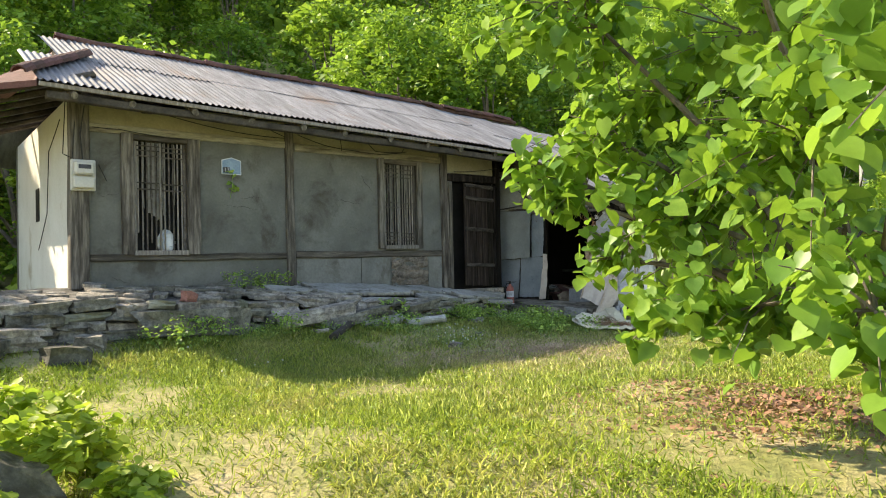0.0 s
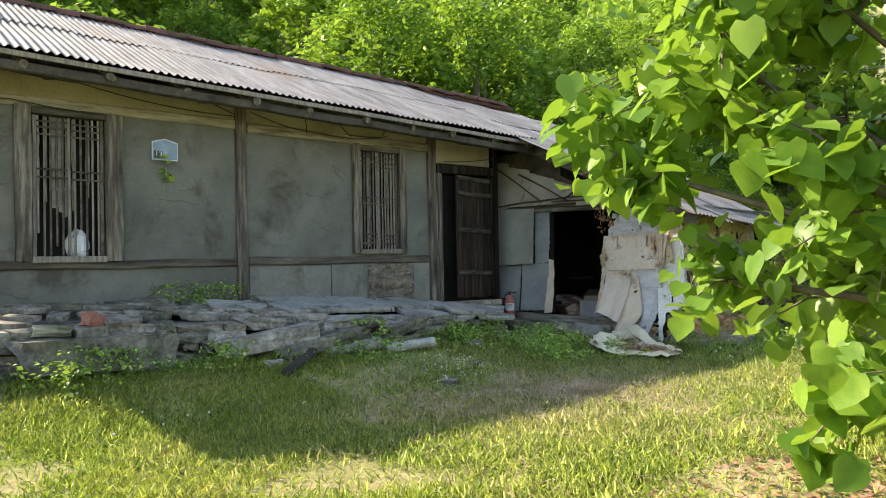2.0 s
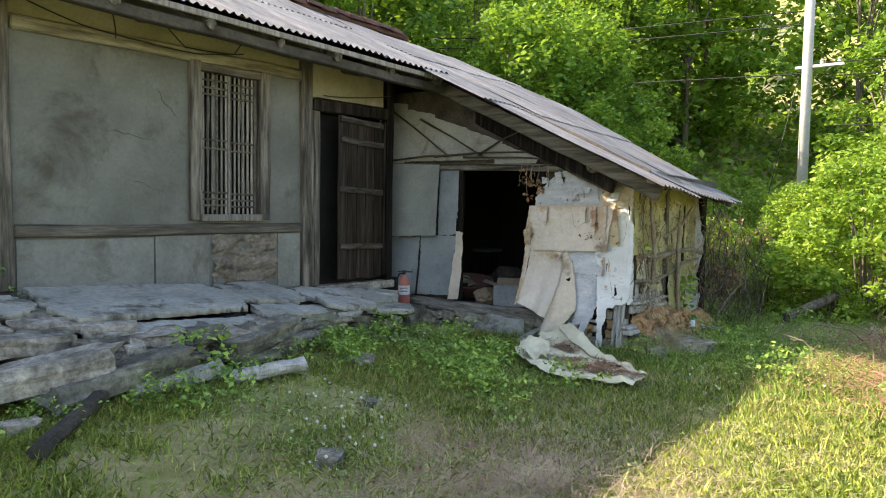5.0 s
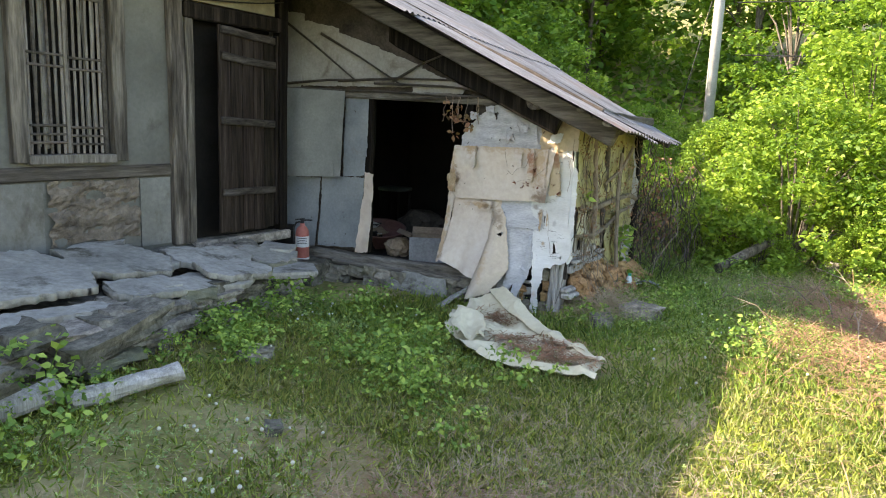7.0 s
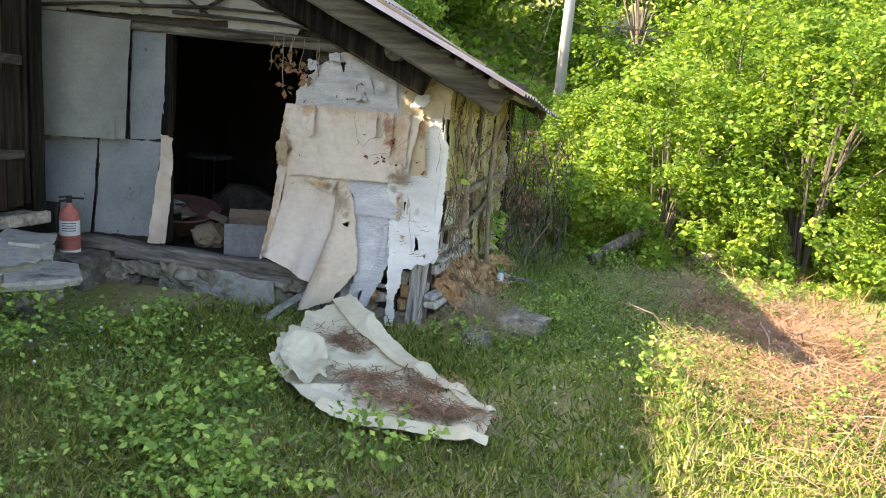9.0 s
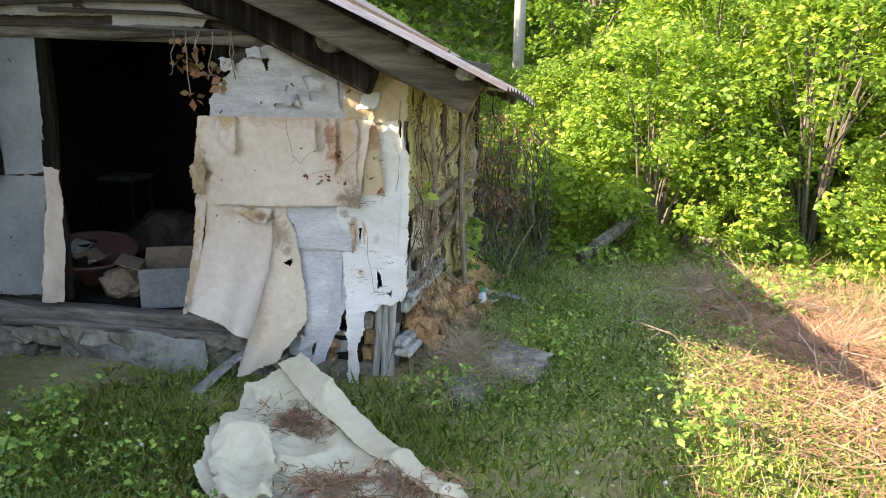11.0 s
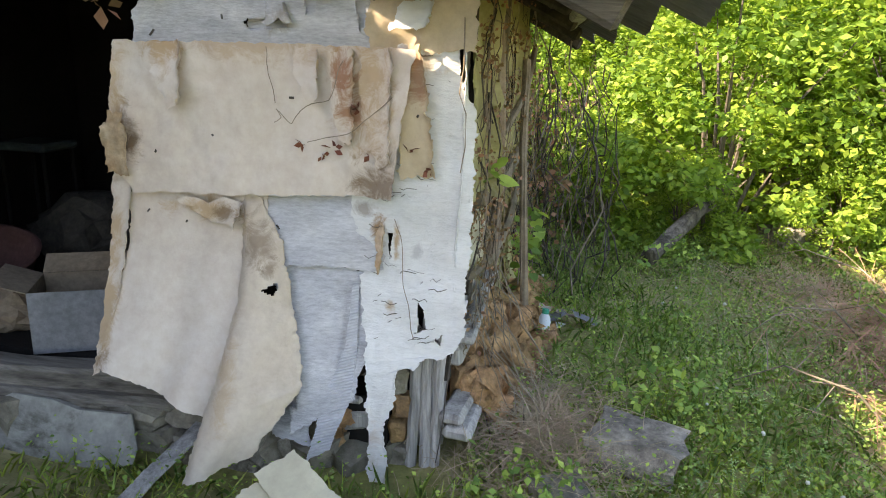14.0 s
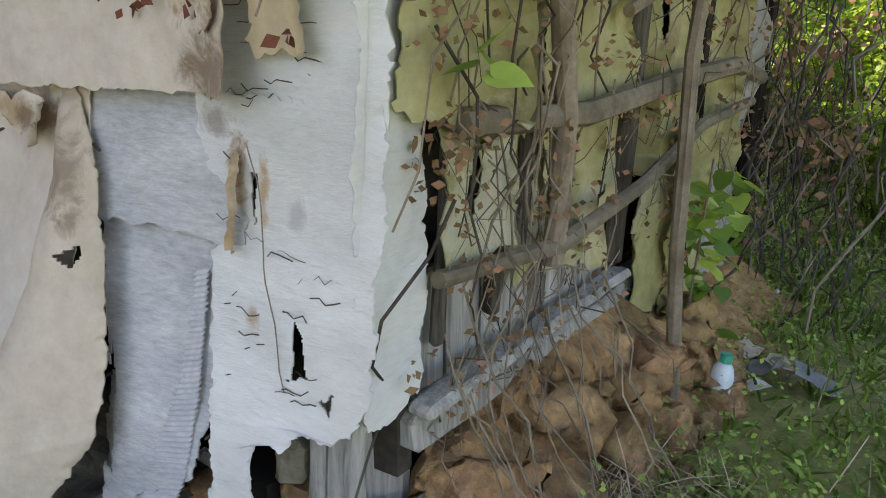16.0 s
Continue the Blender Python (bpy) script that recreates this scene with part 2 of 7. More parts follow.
# near-black tone that puts the unlit inside into the colour
DARK = surface("unlit_interior_shade", [(0.3, (0.008, 0.007, 0.006)), (0.7, (0.02, 0.018, 0.016))], 3, fine=0.3, bump=0.3)
# dark wood; under roofs and behind sheets the tone carries their shade
WOOD_AND_SHADE = surface("dark_wood_and_roof_shade", [(0.3, (0.03, 0.026, 0.022)), (0.7, (0.1, 0.085, 0.07))], 5, fine=0.4, bump=0.5, vary=0.2)
PAPER = surface("torn_window_paper", [(0.3, (0.14, 0.13, 0.115)), (0.7, (0.3, 0.28, 0.25))], 4, fine=0.3, bump=0.3, stain=(0.2, 0.17, 0.12), stain_scale=4, stain_at=(0.55, 0.65))
SLAT = surface("pale_weathered_lattice", [(0.3, (0.12, 0.105, 0.09)), (0.6, (0.25, 0.225, 0.195)), (0.8, (0.38, 0.355, 0.315))], 9, (4, 4, 0.5), fine=0.5, bump=0.5, vary=0.25)
SLATDARK = surface("dark_weathered_lattice", [(0.3, (0.05, 0.043, 0.035)), (0.7, (0.15, 0.13, 0.11))], 9, fine=0.5, bump=0.5, vary=0.25)
IRON = surface("black_wire", [(0.3, (0.015, 0.015, 0.015)), (0.7, (0.04, 0.038, 0.035))], 20, fine=0.2, bump=0.2, rough=0.6)
CRACK = surface("crack_shadow_dirt", [(0.3, (0.05, 0.045, 0.04)), (0.7, (0.1, 0.09, 0.08))], 20, fine=0.3, bump=0.2)
PALE_BEAM = surface("limewashed_beam", [(0.3, (0.1, 0.085, 0.06)), (0.5, (0.26, 0.235, 0.175)), (0.72, (0.4, 0.37, 0.28))], 4, (0.4, 4, 4), fine=0.5, bump=0.7, bump_scale=22)
RUBBLE = surface("bare_clay_rubble", [(0.3, (0.08, 0.068, 0.052)), (0.5, (0.16, 0.135, 0.105)), (0.75, (0.25, 0.215, 0.165))], 6, fine=0.6, bump=1.0, bump_scale=16, vary=0.15, depth=0.03)


def uneven_wall(boxes, y0, y1, parent, material, name="wall", step=0.12):
    """A plastered wall of thickness, from boxes in x and z, its face gently uneven."""
    bm = bmesh.new()
    for x0, x1, z0, z1 in boxes:
        nx, nz = max(1, int((x1 - x0) / step)), max(1, int((z1 - z0) / step))
        rows = []
        for j in range(nz + 1):
            row = []
            for i in range(nx + 1):
                x, z = x0 + (x1 - x0) * i / nx, z0 + (z1 - z0) * j / nz
                d = 0.012 * noise.noise(Vector((x * 0.9, z * 0.9, 1.0))) + 0.004 * noise.noise(Vector((x * 5, z * 5, 2.0)))
                row.append(bm.verts.new((x, y0 + d, z)))
            rows.append(row)
        for j in range(nz):
            for i in range(nx):
                bm.faces.new((rows[j][i], rows[j][i + 1], rows[j + 1][i + 1], rows[j + 1][i]))
        b = [bm.verts.new(p) for p in ((x0, y1, z0), (x1, y1, z0), (x1, y1, z1), (x0, y1, z1))]
        bm.faces.new(list(reversed(b)))
        bm.faces.new([rows[0][i] for i in range(nx, -1, -1)] + [b[0], b[1]])
        bm.faces.new([rows[nz][i] for i in range(nx + 1)] + [b[2], b[3]])
        bm.faces.new([rows[j][0] for j in range(nz + 1)] + [b[3], b[0]])
        bm.faces.new([rows[j][nx] for j in range(nz, -1, -1)] + [b[1], b[2]])
    return part(name, bm, material, parent, smooth=False)


W1 = (2.64, 3.58, 1.80, 3.30)
W2 = (6.48, 7.29, 1.86, 3.26)
DOOR = (7.95, 9.05, 1.13, 3.02)
uneven_wall([(2.1, W1[0], 0.9, 3.72), (W1[0], W1[1], 0.9, W1[2]), (W1[0], W1[1], W1[3], 3.72), (W1[1], W2[0], 0.9, 3.72),
             (W2[0], W2[1], 0.9, W2[2]), (W2[0], W2[1], W2[3], 3.72), (W2[1], DOOR[0], 0.9, 3.72)], WALL_Y, WALL_Y + 0.17, house, PLASTER)
uneven_wall([(2.24, 4.87, 3.42, 3.69), (5.0, 7.7, 3.40, 3.62)], WALL_Y - 0.012, WALL_Y - 0.001, house, PLASTER_TOP, "frieze")
DADO = surface("pale_dado_plaster", [(0.3, (0.15, 0.15, 0.135)), (0.5, (0.2, 0.2, 0.18)), (0.72, (0.25, 0.25, 0.228))], 1.9, fine=0.25, bump=0.4, bump_scale=26, stain=(0.12, 0.11, 0.09), stain_scale=1.8, stain_at=(0.54, 0.66), depth=0.008)
for box in ((5.03, 6.12, 1.2, 1.69), (6.135, 6.66, 1.2, 1.7), (7.44, 7.72, 1.15, 1.7)):
    uneven_wall([box], WALL_Y - 0.016, WALL_Y - 0.002, house, DADO, "dado")
uneven_wall([(7.87, 8.92, 3.14, 3.52)], WALL_Y - 0.012, WALL_Y + 0.12, house, PLASTER_TOP, "frieze")
part("wall", box_bm((2.1, WALL_Y + 0.17, 0.9), (2.27, 15.6, 3.8), 0.01), PLASTER_WHITE, house, "whitewashed gable wall stained with rust")
part("wall", box_bm((2.1, 15.6, 0.9), (12.2, 15.8, 3.8), 0), PLASTER, house)
# inner walls and floor near black, the indoor shade painted into them
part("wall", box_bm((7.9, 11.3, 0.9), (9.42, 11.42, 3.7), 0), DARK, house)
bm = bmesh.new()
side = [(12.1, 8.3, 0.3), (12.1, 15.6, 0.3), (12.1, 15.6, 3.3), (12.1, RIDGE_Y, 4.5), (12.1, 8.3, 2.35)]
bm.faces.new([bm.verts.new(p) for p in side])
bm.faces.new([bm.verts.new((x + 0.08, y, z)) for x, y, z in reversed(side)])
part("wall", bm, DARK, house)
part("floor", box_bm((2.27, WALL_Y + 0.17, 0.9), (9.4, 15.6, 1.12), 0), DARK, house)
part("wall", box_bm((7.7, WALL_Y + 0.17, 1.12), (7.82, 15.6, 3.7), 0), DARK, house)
# no hole is cut: a dark block paints the opening's shade
part("vent_hole", box_bm((2.085, 13.35, 2.35), (2.13, 13.62, 2.85), 0.004), DARK, house, "small opening in the gable wall, its shade drawn as a dark block")

# exposed rubble where the plaster has fallen under the small window
bm = bmesh.new()
n = 34
rows = []
for j in range(n + 1):
    rows.append([])
    for i in range(n + 1):
        u, v = i / n, j / n
        edge = 0.05 * noise.noise(Vector((u * 4, v * 4, 9))) + 0.02 * noise.noise(Vector((u * 13, v * 13, 9)))
        x, z = 6.7 + 0.72 * u + edge, 1.24 + 0.46 * v + edge * 0.6
        rows[j].append(bm.verts.new((x, WALL_Y - 0.02 + 0.045 * noise.noise(Vector((x * 7, z * 11, 0))) + 0.02 * noise.noise(Vector((x * 23, z * 31, 0))), z)))
for j in range(n):
    for i in range(n):
        bm.faces.new((rows[j][i], rows[j][i + 1], rows[j + 1][i + 1], rows[j + 1][i]))
part("rubble_patch", bm, RUBBLE, house, "bare clay rubble where plaster has fallen")


def timber(name, lo, hi, material, label="", lean=0.0, seed=0):
    bm = box_bm(lo, hi, 0.012, 0.0, 10)
    for v in bm.verts:
        v.co += noise.noise_vector(v.co * 1.6 + Vector((seed, 0, 0))) * 0.012 + noise.noise_vector(v.co * 9) * 0.004
        v.co.x += lean * (v.co.z - lo[2])
    return part(name, bm, material, house, label)


timber("post", (2.02, WALL_Y - 0.09, 1.36), (2.24, WALL_Y + 0.1, 3.72), TIMBER, "heavy weathered corner post", 0.005, 1)
timber("post", (4.88, WALL_Y - 0.05, 1.3), (5.01, WALL_Y + 0.1, 3.66), TIMBER, "", -0.008, 2)
timber("post", (7.74, WALL_Y - 0.06, 1.13), (7.88, WALL_Y + 0.1, 3.6), TIMBER, "", -0.012, 3)
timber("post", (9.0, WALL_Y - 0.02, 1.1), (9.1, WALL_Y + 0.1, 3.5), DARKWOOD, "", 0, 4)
timber("beam", (2.24, WALL_Y - 0.035, 1.70), (4.88, WALL_Y + 0.05, 1.79), TIMBER_X, "", 0, 5)
timber("beam", (5.01, WALL_Y - 0.035, 1.71), (7.73, WALL_Y + 0.05, 1.81), TIMBER_X, "", 0, 6)
timber("beam", (2.24, WALL_Y - 0.04, 3.32), (4.88, WALL_Y + 0.05, 3.42), PALE_BEAM, "", 0, 7)
timber("beam", (5.01, WALL_Y - 0.04, 3.28), (7.74, WALL_Y + 0.05, 3.39), PALE_BEAM, "", 0, 8)
timber("beam", (7.88, WALL_Y - 0.04, 3.0), (9.0, WALL_Y + 0.06, 3.13), DARKWOOD, "near-black door lintel", 0, 9)
for i, (x, z) in enumerate(((2.9, 3.46), (4.45, 3.42), (6.0, 3.38), (8.3, 3.3))):
    part("purlin_end", tube_bm([(x, WALL_Y + 0.3, z + 0.25), (x, WALL_Y - 0.35, z + 0.12)], 0.045, 9, 0.3), WOOD_AND_SHADE, house)


def lattice_window(name, w, frame_w, rows_z, bars, broken, seed):
    """A timber frame with a lattice of upright slats and cross bars, torn paper behind."""
    rng = random.Random(seed)
    x0, x1, z0, z1 = w
    win = thing(name, "", "")
    win.parent = house
    tagged(win, "weathered lattice window with torn paper")
    y = WALL_Y
    def bar(nm, lo, hi, mat, cuts=5, amp=0.006):
        bm = box_bm(lo, hi, 0.005, 0, cuts)
        for v in bm.verts:
            v.co += noise.noise_vector(v.co * 3.1 + Vector((seed, 0, 0))) * amp
        return part(nm, bm, mat, win)
    bar("frame", (x0 - 0.02, y - 0.06, z0 - 0.02), (x0 + frame_w, y + 0.06, z1 + 0.03), TIMBER, 8, 0.012)
    bar("frame", (x1 - frame_w, y - 0.06, z0 - 0.02), (x1 + 0.03, y + 0.06, z1 + 0.02), TIMBER, 8, 0.012)
    bar("frame", (x0 + frame_w, y - 0.05, z1 - 0.05), (x1 - frame_w, y + 0.06, z1 + 0.02), TIMBER_X, 6, 0.01)
    bar("sill", (x0 + frame_w, y - 0.07, z0 - 0.03), (x1 - frame_w, y + 0.07, z0 + 0.035), SLAT, 6, 0.006)
    a, b = x0 + frame_w + 0.012, x1 - frame_w - 0.012
    bar("sash", (a, y + 0.0, z0 + 0.036), (a + 0.035, y + 0.04, z1 - 0.055), SLAT)
    bar("sash", (b - 0.035, y + 0.0, z0 + 0.036), (b, y + 0.04, z1 - 0.055), SLATDARK)
    bar("sash", ((a + b) / 2 - 0.013, y - 0.004, z0 + 0.036), ((a + b) / 2 + 0.013, y + 0.036, z1 - 0.055), SLAT)
    for i in range(bars):
        x = a + 0.05 + (b - a - 0.1) * i / (bars - 1)
        if abs(x - (a + b) / 2) < 0.02:
            continue
        low = z0 + 0.036 + (rng.uniform(0, 0.42) if broken and rng.random() < 0.4 else 0)
        bar("slat", (x - 0.010, y + 0.008, low), (x + 0.010, y + 0.026, z1 - 0.055), SLAT if rng.random() < 0.7 else SLATDARK, 4, 0.004)
    for z in rows_z:
        bar("cross_bar", (a + 0.036, y - 0.002, z), ((a + b) / 2 - 0.014, y + 0.012, z + 0.018), SLATDARK, 3, 0.003)
        bar("cross_bar", ((a + b) / 2 + 0.014, y - 0.002, z - 0.012), (b - 0.036, y + 0.012, z + 0.006), SLATDARK, 3, 0.003)
    # strips of paper that still hang behind the lattice
    for i in range(9):
        if rng.random() < (0.25 if broken else 0.5):
            continue
        xa = a + 0.04 + (b - a - 0.08) * i / 9
        xb = xa + (b - a - 0.08) / 9 * rng.uniform(0.4, 0.85)
        low = z0 + (rng.uniform(0.36, 0.66) if broken else rng.uniform(0.05, 0.3))
        pts_n = 7
        bm = bmesh.new()
        top = z1 - 0.06
        ls = [bm.verts.new((xa + rng.uniform(-0.006, 0.006), y + 0.034 + rng.uniform(0, 0.008), low + (top - low) * k / pts_n)) for k in range(pts_n + 1)]
        rs = [bm.verts.new((xb + rng.uniform(-0.006, 0.006), y + 0.034 + rng.uniform(0, 0.008), low + rng.uniform(-0.03, 0.03) * (k == 0) + (top - low) * k / pts_n)) for k in range(pts_n + 1)]
        for k in range(pts_n):
            bm.faces.new((ls[k], rs[k], rs[k + 1], ls[k + 1]))
        part("paper", bm, PAPER, win)
    # thin black panel behind the lattice, standing for the unlit room
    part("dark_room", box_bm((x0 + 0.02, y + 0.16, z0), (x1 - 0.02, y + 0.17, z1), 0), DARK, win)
    return win


w1 = lattice_window("window", W1, 0.13, (2.62, 2.7, 3.05, 3.12, 3.18), 11, True, 3)
w2 = lattice_window("window", W2, 0.08, (1.97, 2.03, 2.09, 2.5, 2.58, 3.0, 3.06, 3.13), 12, False, 8)
bm = bmesh.new()
bmesh.ops.create_icosphere(bm, subdivisions=3, radius=0.14)
for v in bm.verts:
    v.co = Vector((v.co.x * 0.8, v.co.y * 0.4, v.co.z * 1.1)) + noise.noise_vector(v.co * 14) * 0.03
    v.co += Vector((3.2, WALL_Y + 0.1, 1.95))
tagged(part("plastic_bag", bm, surface("white_plastic_film", [(0.3, (0.6, 0.62, 0.65)), (0.7, (0.78, 0.8, 0.82))], 6, rough=0.35, bump=0.4)), "crumpled white plastic bag inside the broken window", "bag")


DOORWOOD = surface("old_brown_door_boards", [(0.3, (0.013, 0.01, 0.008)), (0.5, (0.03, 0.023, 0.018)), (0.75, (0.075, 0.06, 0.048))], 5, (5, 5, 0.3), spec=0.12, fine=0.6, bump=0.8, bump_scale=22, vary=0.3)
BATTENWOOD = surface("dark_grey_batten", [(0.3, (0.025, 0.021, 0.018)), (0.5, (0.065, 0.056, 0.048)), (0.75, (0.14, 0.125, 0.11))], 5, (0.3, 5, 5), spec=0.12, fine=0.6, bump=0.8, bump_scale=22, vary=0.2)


def plank_door():
    d = thing("door", "", "")
    d.parent = house
    tagged(d, "dark battened plank door standing ajar")
    x0, x1, z0, z1 = 8.15, 8.93, 1.17, 2.95

    def ajar(v):
        v.co.y -= 0.16 * (x1 - v.co.x)
        v.co.z += 0.03 * (x1 - v.co.x)
    w = (x1 - x0) / 5
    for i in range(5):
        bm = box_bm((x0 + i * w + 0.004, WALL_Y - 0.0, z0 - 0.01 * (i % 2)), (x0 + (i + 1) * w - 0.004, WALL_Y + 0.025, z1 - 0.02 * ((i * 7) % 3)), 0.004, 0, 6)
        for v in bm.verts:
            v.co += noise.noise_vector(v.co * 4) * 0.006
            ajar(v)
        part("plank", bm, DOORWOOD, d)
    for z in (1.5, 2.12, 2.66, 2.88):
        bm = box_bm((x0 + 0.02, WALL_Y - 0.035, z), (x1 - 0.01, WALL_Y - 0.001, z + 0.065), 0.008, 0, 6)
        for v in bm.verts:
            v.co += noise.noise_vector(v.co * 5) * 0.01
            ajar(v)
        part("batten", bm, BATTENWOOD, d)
    # black panel behind the gap, indoor shade put into its colour
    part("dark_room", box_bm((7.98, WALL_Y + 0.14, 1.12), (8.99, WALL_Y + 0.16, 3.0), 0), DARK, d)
    part("stile", box_bm((x1 - 0.003, WALL_Y - 0.03, z0 + 0.02), (x1 + 0.03, WALL_Y + 0.03, z1 + 0.02), 0.008, 0.006, 8), DARKWOOD, d)
    jamb = box_bm((7.9, WALL_Y - 0.03, 1.12), (7.98, WALL_Y + 0.08, 3.0), 0.01, 0.008, 8)
    part("jamb", jamb, TIMBER, d)
    part("threshold", box_bm((7.95, WALL_Y - 0.06, 1.04), (9.1, WALL_Y + 0.1, 1.125), 0.01, 0.01, 6), STONE, d)


plank_door()

# cracks run through the plaster
rng = random.Random(11)
for x, z, dx, dz in ((3.95, 2.45, 0.5, -0.03), (4.2, 2.55, 0.3, 0.05), (5.7, 2.6, 0.45, -0.06), (6.35, 2.75, -0.2, 0.25), (2.3, 2.5, 0.3, 0.06), (5.5, 1.32, 0.05, 0.35),
                     (4.1, 1.45, 0.5, 0.12), (5.9, 2.2, 0.3, -0.1), (2.5, 1.5, 0.25, -0.1), (6.1, 1.35, 0.08, 0.3), (3.8, 1.35, 0.3, 0.2)):
    pts = [(x + dx * k / 8 + rng.uniform(-0.015, 0.015), WALL_Y - 0.004 + rng.uniform(-0.006, 0.004), z + dz * k / 8 + rng.uniform(-0.015, 0.015)) for k in range(9)]
    part("crack", tube_bm(pts, [0.0012 + 0.002 * math.sin(math.pi * k / 8) for k in range(9)], 5), CRACK, house)


# ---- the roof ----
def corrugated(xa, xb, ya, yb, height, seed, pitch=0.083, amp=0.014, rows=8):
    """One sheet of corrugated roofing, its surface given by height(x, y)."""
    nx = int((xb - xa) / pitch * 6)
    ny = rows
    verts = np.empty(((ny + 1) * (nx + 1), 3))
    k = 0
    for j in range(ny + 1):
        for i in range(nx + 1):
            x = xa + (xb - xa) * i / nx
            y = ya + (yb - ya) * j / ny
            sag = 0.02 * noise.noise(Vector((x * 0.8, y * 0.9, seed)))
            yy = y + (0.012 * noise.noise(Vector((x * 3, 0, seed))) if j == 0 else 0)
            verts[k] = (x, yy, height(x, yy) + amp * math.cos(2 * math.pi * x / pitch) + sag)
            k += 1
    faces = [(j * (nx + 1) + i, j * (nx + 1) + i + 1, (j + 1) * (nx + 1) + i + 1, (j + 1) * (nx + 1) + i) for j in range(ny) for i in range(nx)]
    return mesh_of("roof_sheet", verts, faces, ZINC, True)


roof = thing("roof", "", "")
roof.parent = house
tagged(roof, "rusted grey corrugated sheets under a clay ridge")
rng = random.Random(5)
x = 1.62
k = 0
while x < 9.15:
    xb = min(x + 0.83, 9.2)
    for ya, yb, lift in ((EAVE_Y - 0.04 * rng.random(), 11.75, 0.0), (11.62, RIDGE_Y, 0.014)):
        off = lift + 0.006 * (k % 2) + rng.uniform(0, 0.006)
        cut = 0.34 * (ya > 11) + 0.0
        xa2 = x if k else 1.62 + (0.45 if ya > 11 else 0.0)
        piece("roof_sheet", corrugated(xa2, xb + 0.05, ya, yb, lambda X, Y, o=off: roof_z(X, Y) + 0.03 + o, k + lift), Matrix(), roof)
    x = xb + (0 if xb < 9.2 else 1)
    k += 1
# the slope runs on over the shed, lower and worn
x, k = 9.0, 0
while x < 12.2:
    xb = min(x + 0.86, 12.22)
    for ya, yb, lift in ((7.33 + 0.12 * k, 9.35, -0.03), (9.2, 11.2, -0.015), (11.05, RIDGE_Y - 0.25 * k, 0.0)):
        off = lift + 0.007 * (k % 2)
        # the first middle sheet is widened by 0.15 to block low sun
        piece("roof_sheet", corrugated(x - (0.15 if k == 0 and 9 < ya < 10 else 0.0), xb + 0.04, ya, yb, lambda X, Y, o=off: roof_z(X, Y) + 0.03 + o - 0.03 * smooth01(9.2, 9.9, X), 40 + k + lift, amp=0.010), Matrix(), roof)
    x = xb + (0 if xb < 12.2 else 1)
    k += 1
bm = bmesh.new()
bm.faces.new([bm.verts.new(p) for p in ((2.3, RIDGE_Y, 5.07), (12.3, RIDGE_Y, 4.76), (12.3, 16.4, 3.3), (1.6, 16.4, 3.5))])
part("back_slope", bm, ZINC, roof)
# flat soffit with the shadow under the roof put into its tone
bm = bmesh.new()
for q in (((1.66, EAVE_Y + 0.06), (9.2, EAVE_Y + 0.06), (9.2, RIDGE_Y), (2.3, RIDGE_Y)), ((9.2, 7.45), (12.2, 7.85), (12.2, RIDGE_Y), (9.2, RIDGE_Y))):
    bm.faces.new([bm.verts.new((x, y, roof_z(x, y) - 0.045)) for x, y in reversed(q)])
part("soffit", bm, WOOD_AND_SHADE, roof)
ridge = tube_bm([(2.4 + 0.1 * i, RIDGE_Y + 0.02 * math.sin(i), roof_z(2.4 + 0.1 * i, RIDGE_Y) + 0.02) for i in range(96)], 0.05, 7, 0.4)
part("ridge_bed", ridge, TILE, roof)
tile_me = bpy.data.meshes.new("ridge_tile")
bm = bmesh.new()
ring = []
for s in (0, 1):
    for r in (0.085, 0.066):
        ring.append([bm.verts.new((0.3 * s - 0.15, r * math.cos(math.pi * a / 6), r * math.sin(math.pi * a / 6))) for a in range(7)])
for a in range(6):
    bm.faces.new((ring[0][a], ring[0][a + 1], ring[2][a + 1], ring[2][a]))
    bm.faces.new((ring[1][a + 1], ring[1][a], ring[3][a], ring[3][a + 1]))
    bm.faces.new((ring[0][a + 1], ring[0][a], ring[1][a], ring[1][a + 1]))
    bm.faces.new((ring[2][a], ring[2][a + 1], ring[3][a + 1], ring[3][a]))
bm.to_mesh(tile_me)
bm.free()
tile_me.materials.append(TILE)
for i in range(33):
    x = 2.45 + 0.285 * i
    if x < 11.9:
        piece("ridge_tile", tile_me, pose(x, RIDGE_Y + rng.uniform(-0.02, 0.02), roof_z(x, RIDGE_Y) + 0.045 + rng.uniform(-0.01, 0.015), rng.uniform(-9, 9), 1.8 + rng.uniform(-4, 4), rng.uniform(-5, 5)), roof)
# the short hip cap at the corner of the roof
for i in range(8):
    u = i / 7
    xx, yy = 1.5 + 0.95 * u, 10.25 + 1.7 * u
    piece("ridge_tile", tile_me, pose(xx, yy, roof_z(xx, yy) + 0.06, 0, -23, 61), roof)
part("eave_board", box_bm((1.62, EAVE_Y + 0.0, -0.02), (9.2, EAVE_Y + 0.03, 0.03), 0.004, 0.004, 20, m=Matrix(((1, 0, 0, 0), (0, 1, 0, 0), (-0.032, 0, 1, eave_z(0) - 0.012), (0, 0, 0, 1)))), SLAT, roof, "pale eave board under the sheet ends")
part("eave_purlin", box_bm((1.7, EAVE_Y + 0.06, -0.12), (9.3, EAVE_Y + 0.16, -0.03), 0.01, 0.012, 20, m=Matrix(((1, 0, 0, 0), (0, 1, 0, 0), (-0.032, 0, 1, eave_z(0) - 0.03), (0, 0, 0, 1)))), WOOD_AND_SHADE, roof)
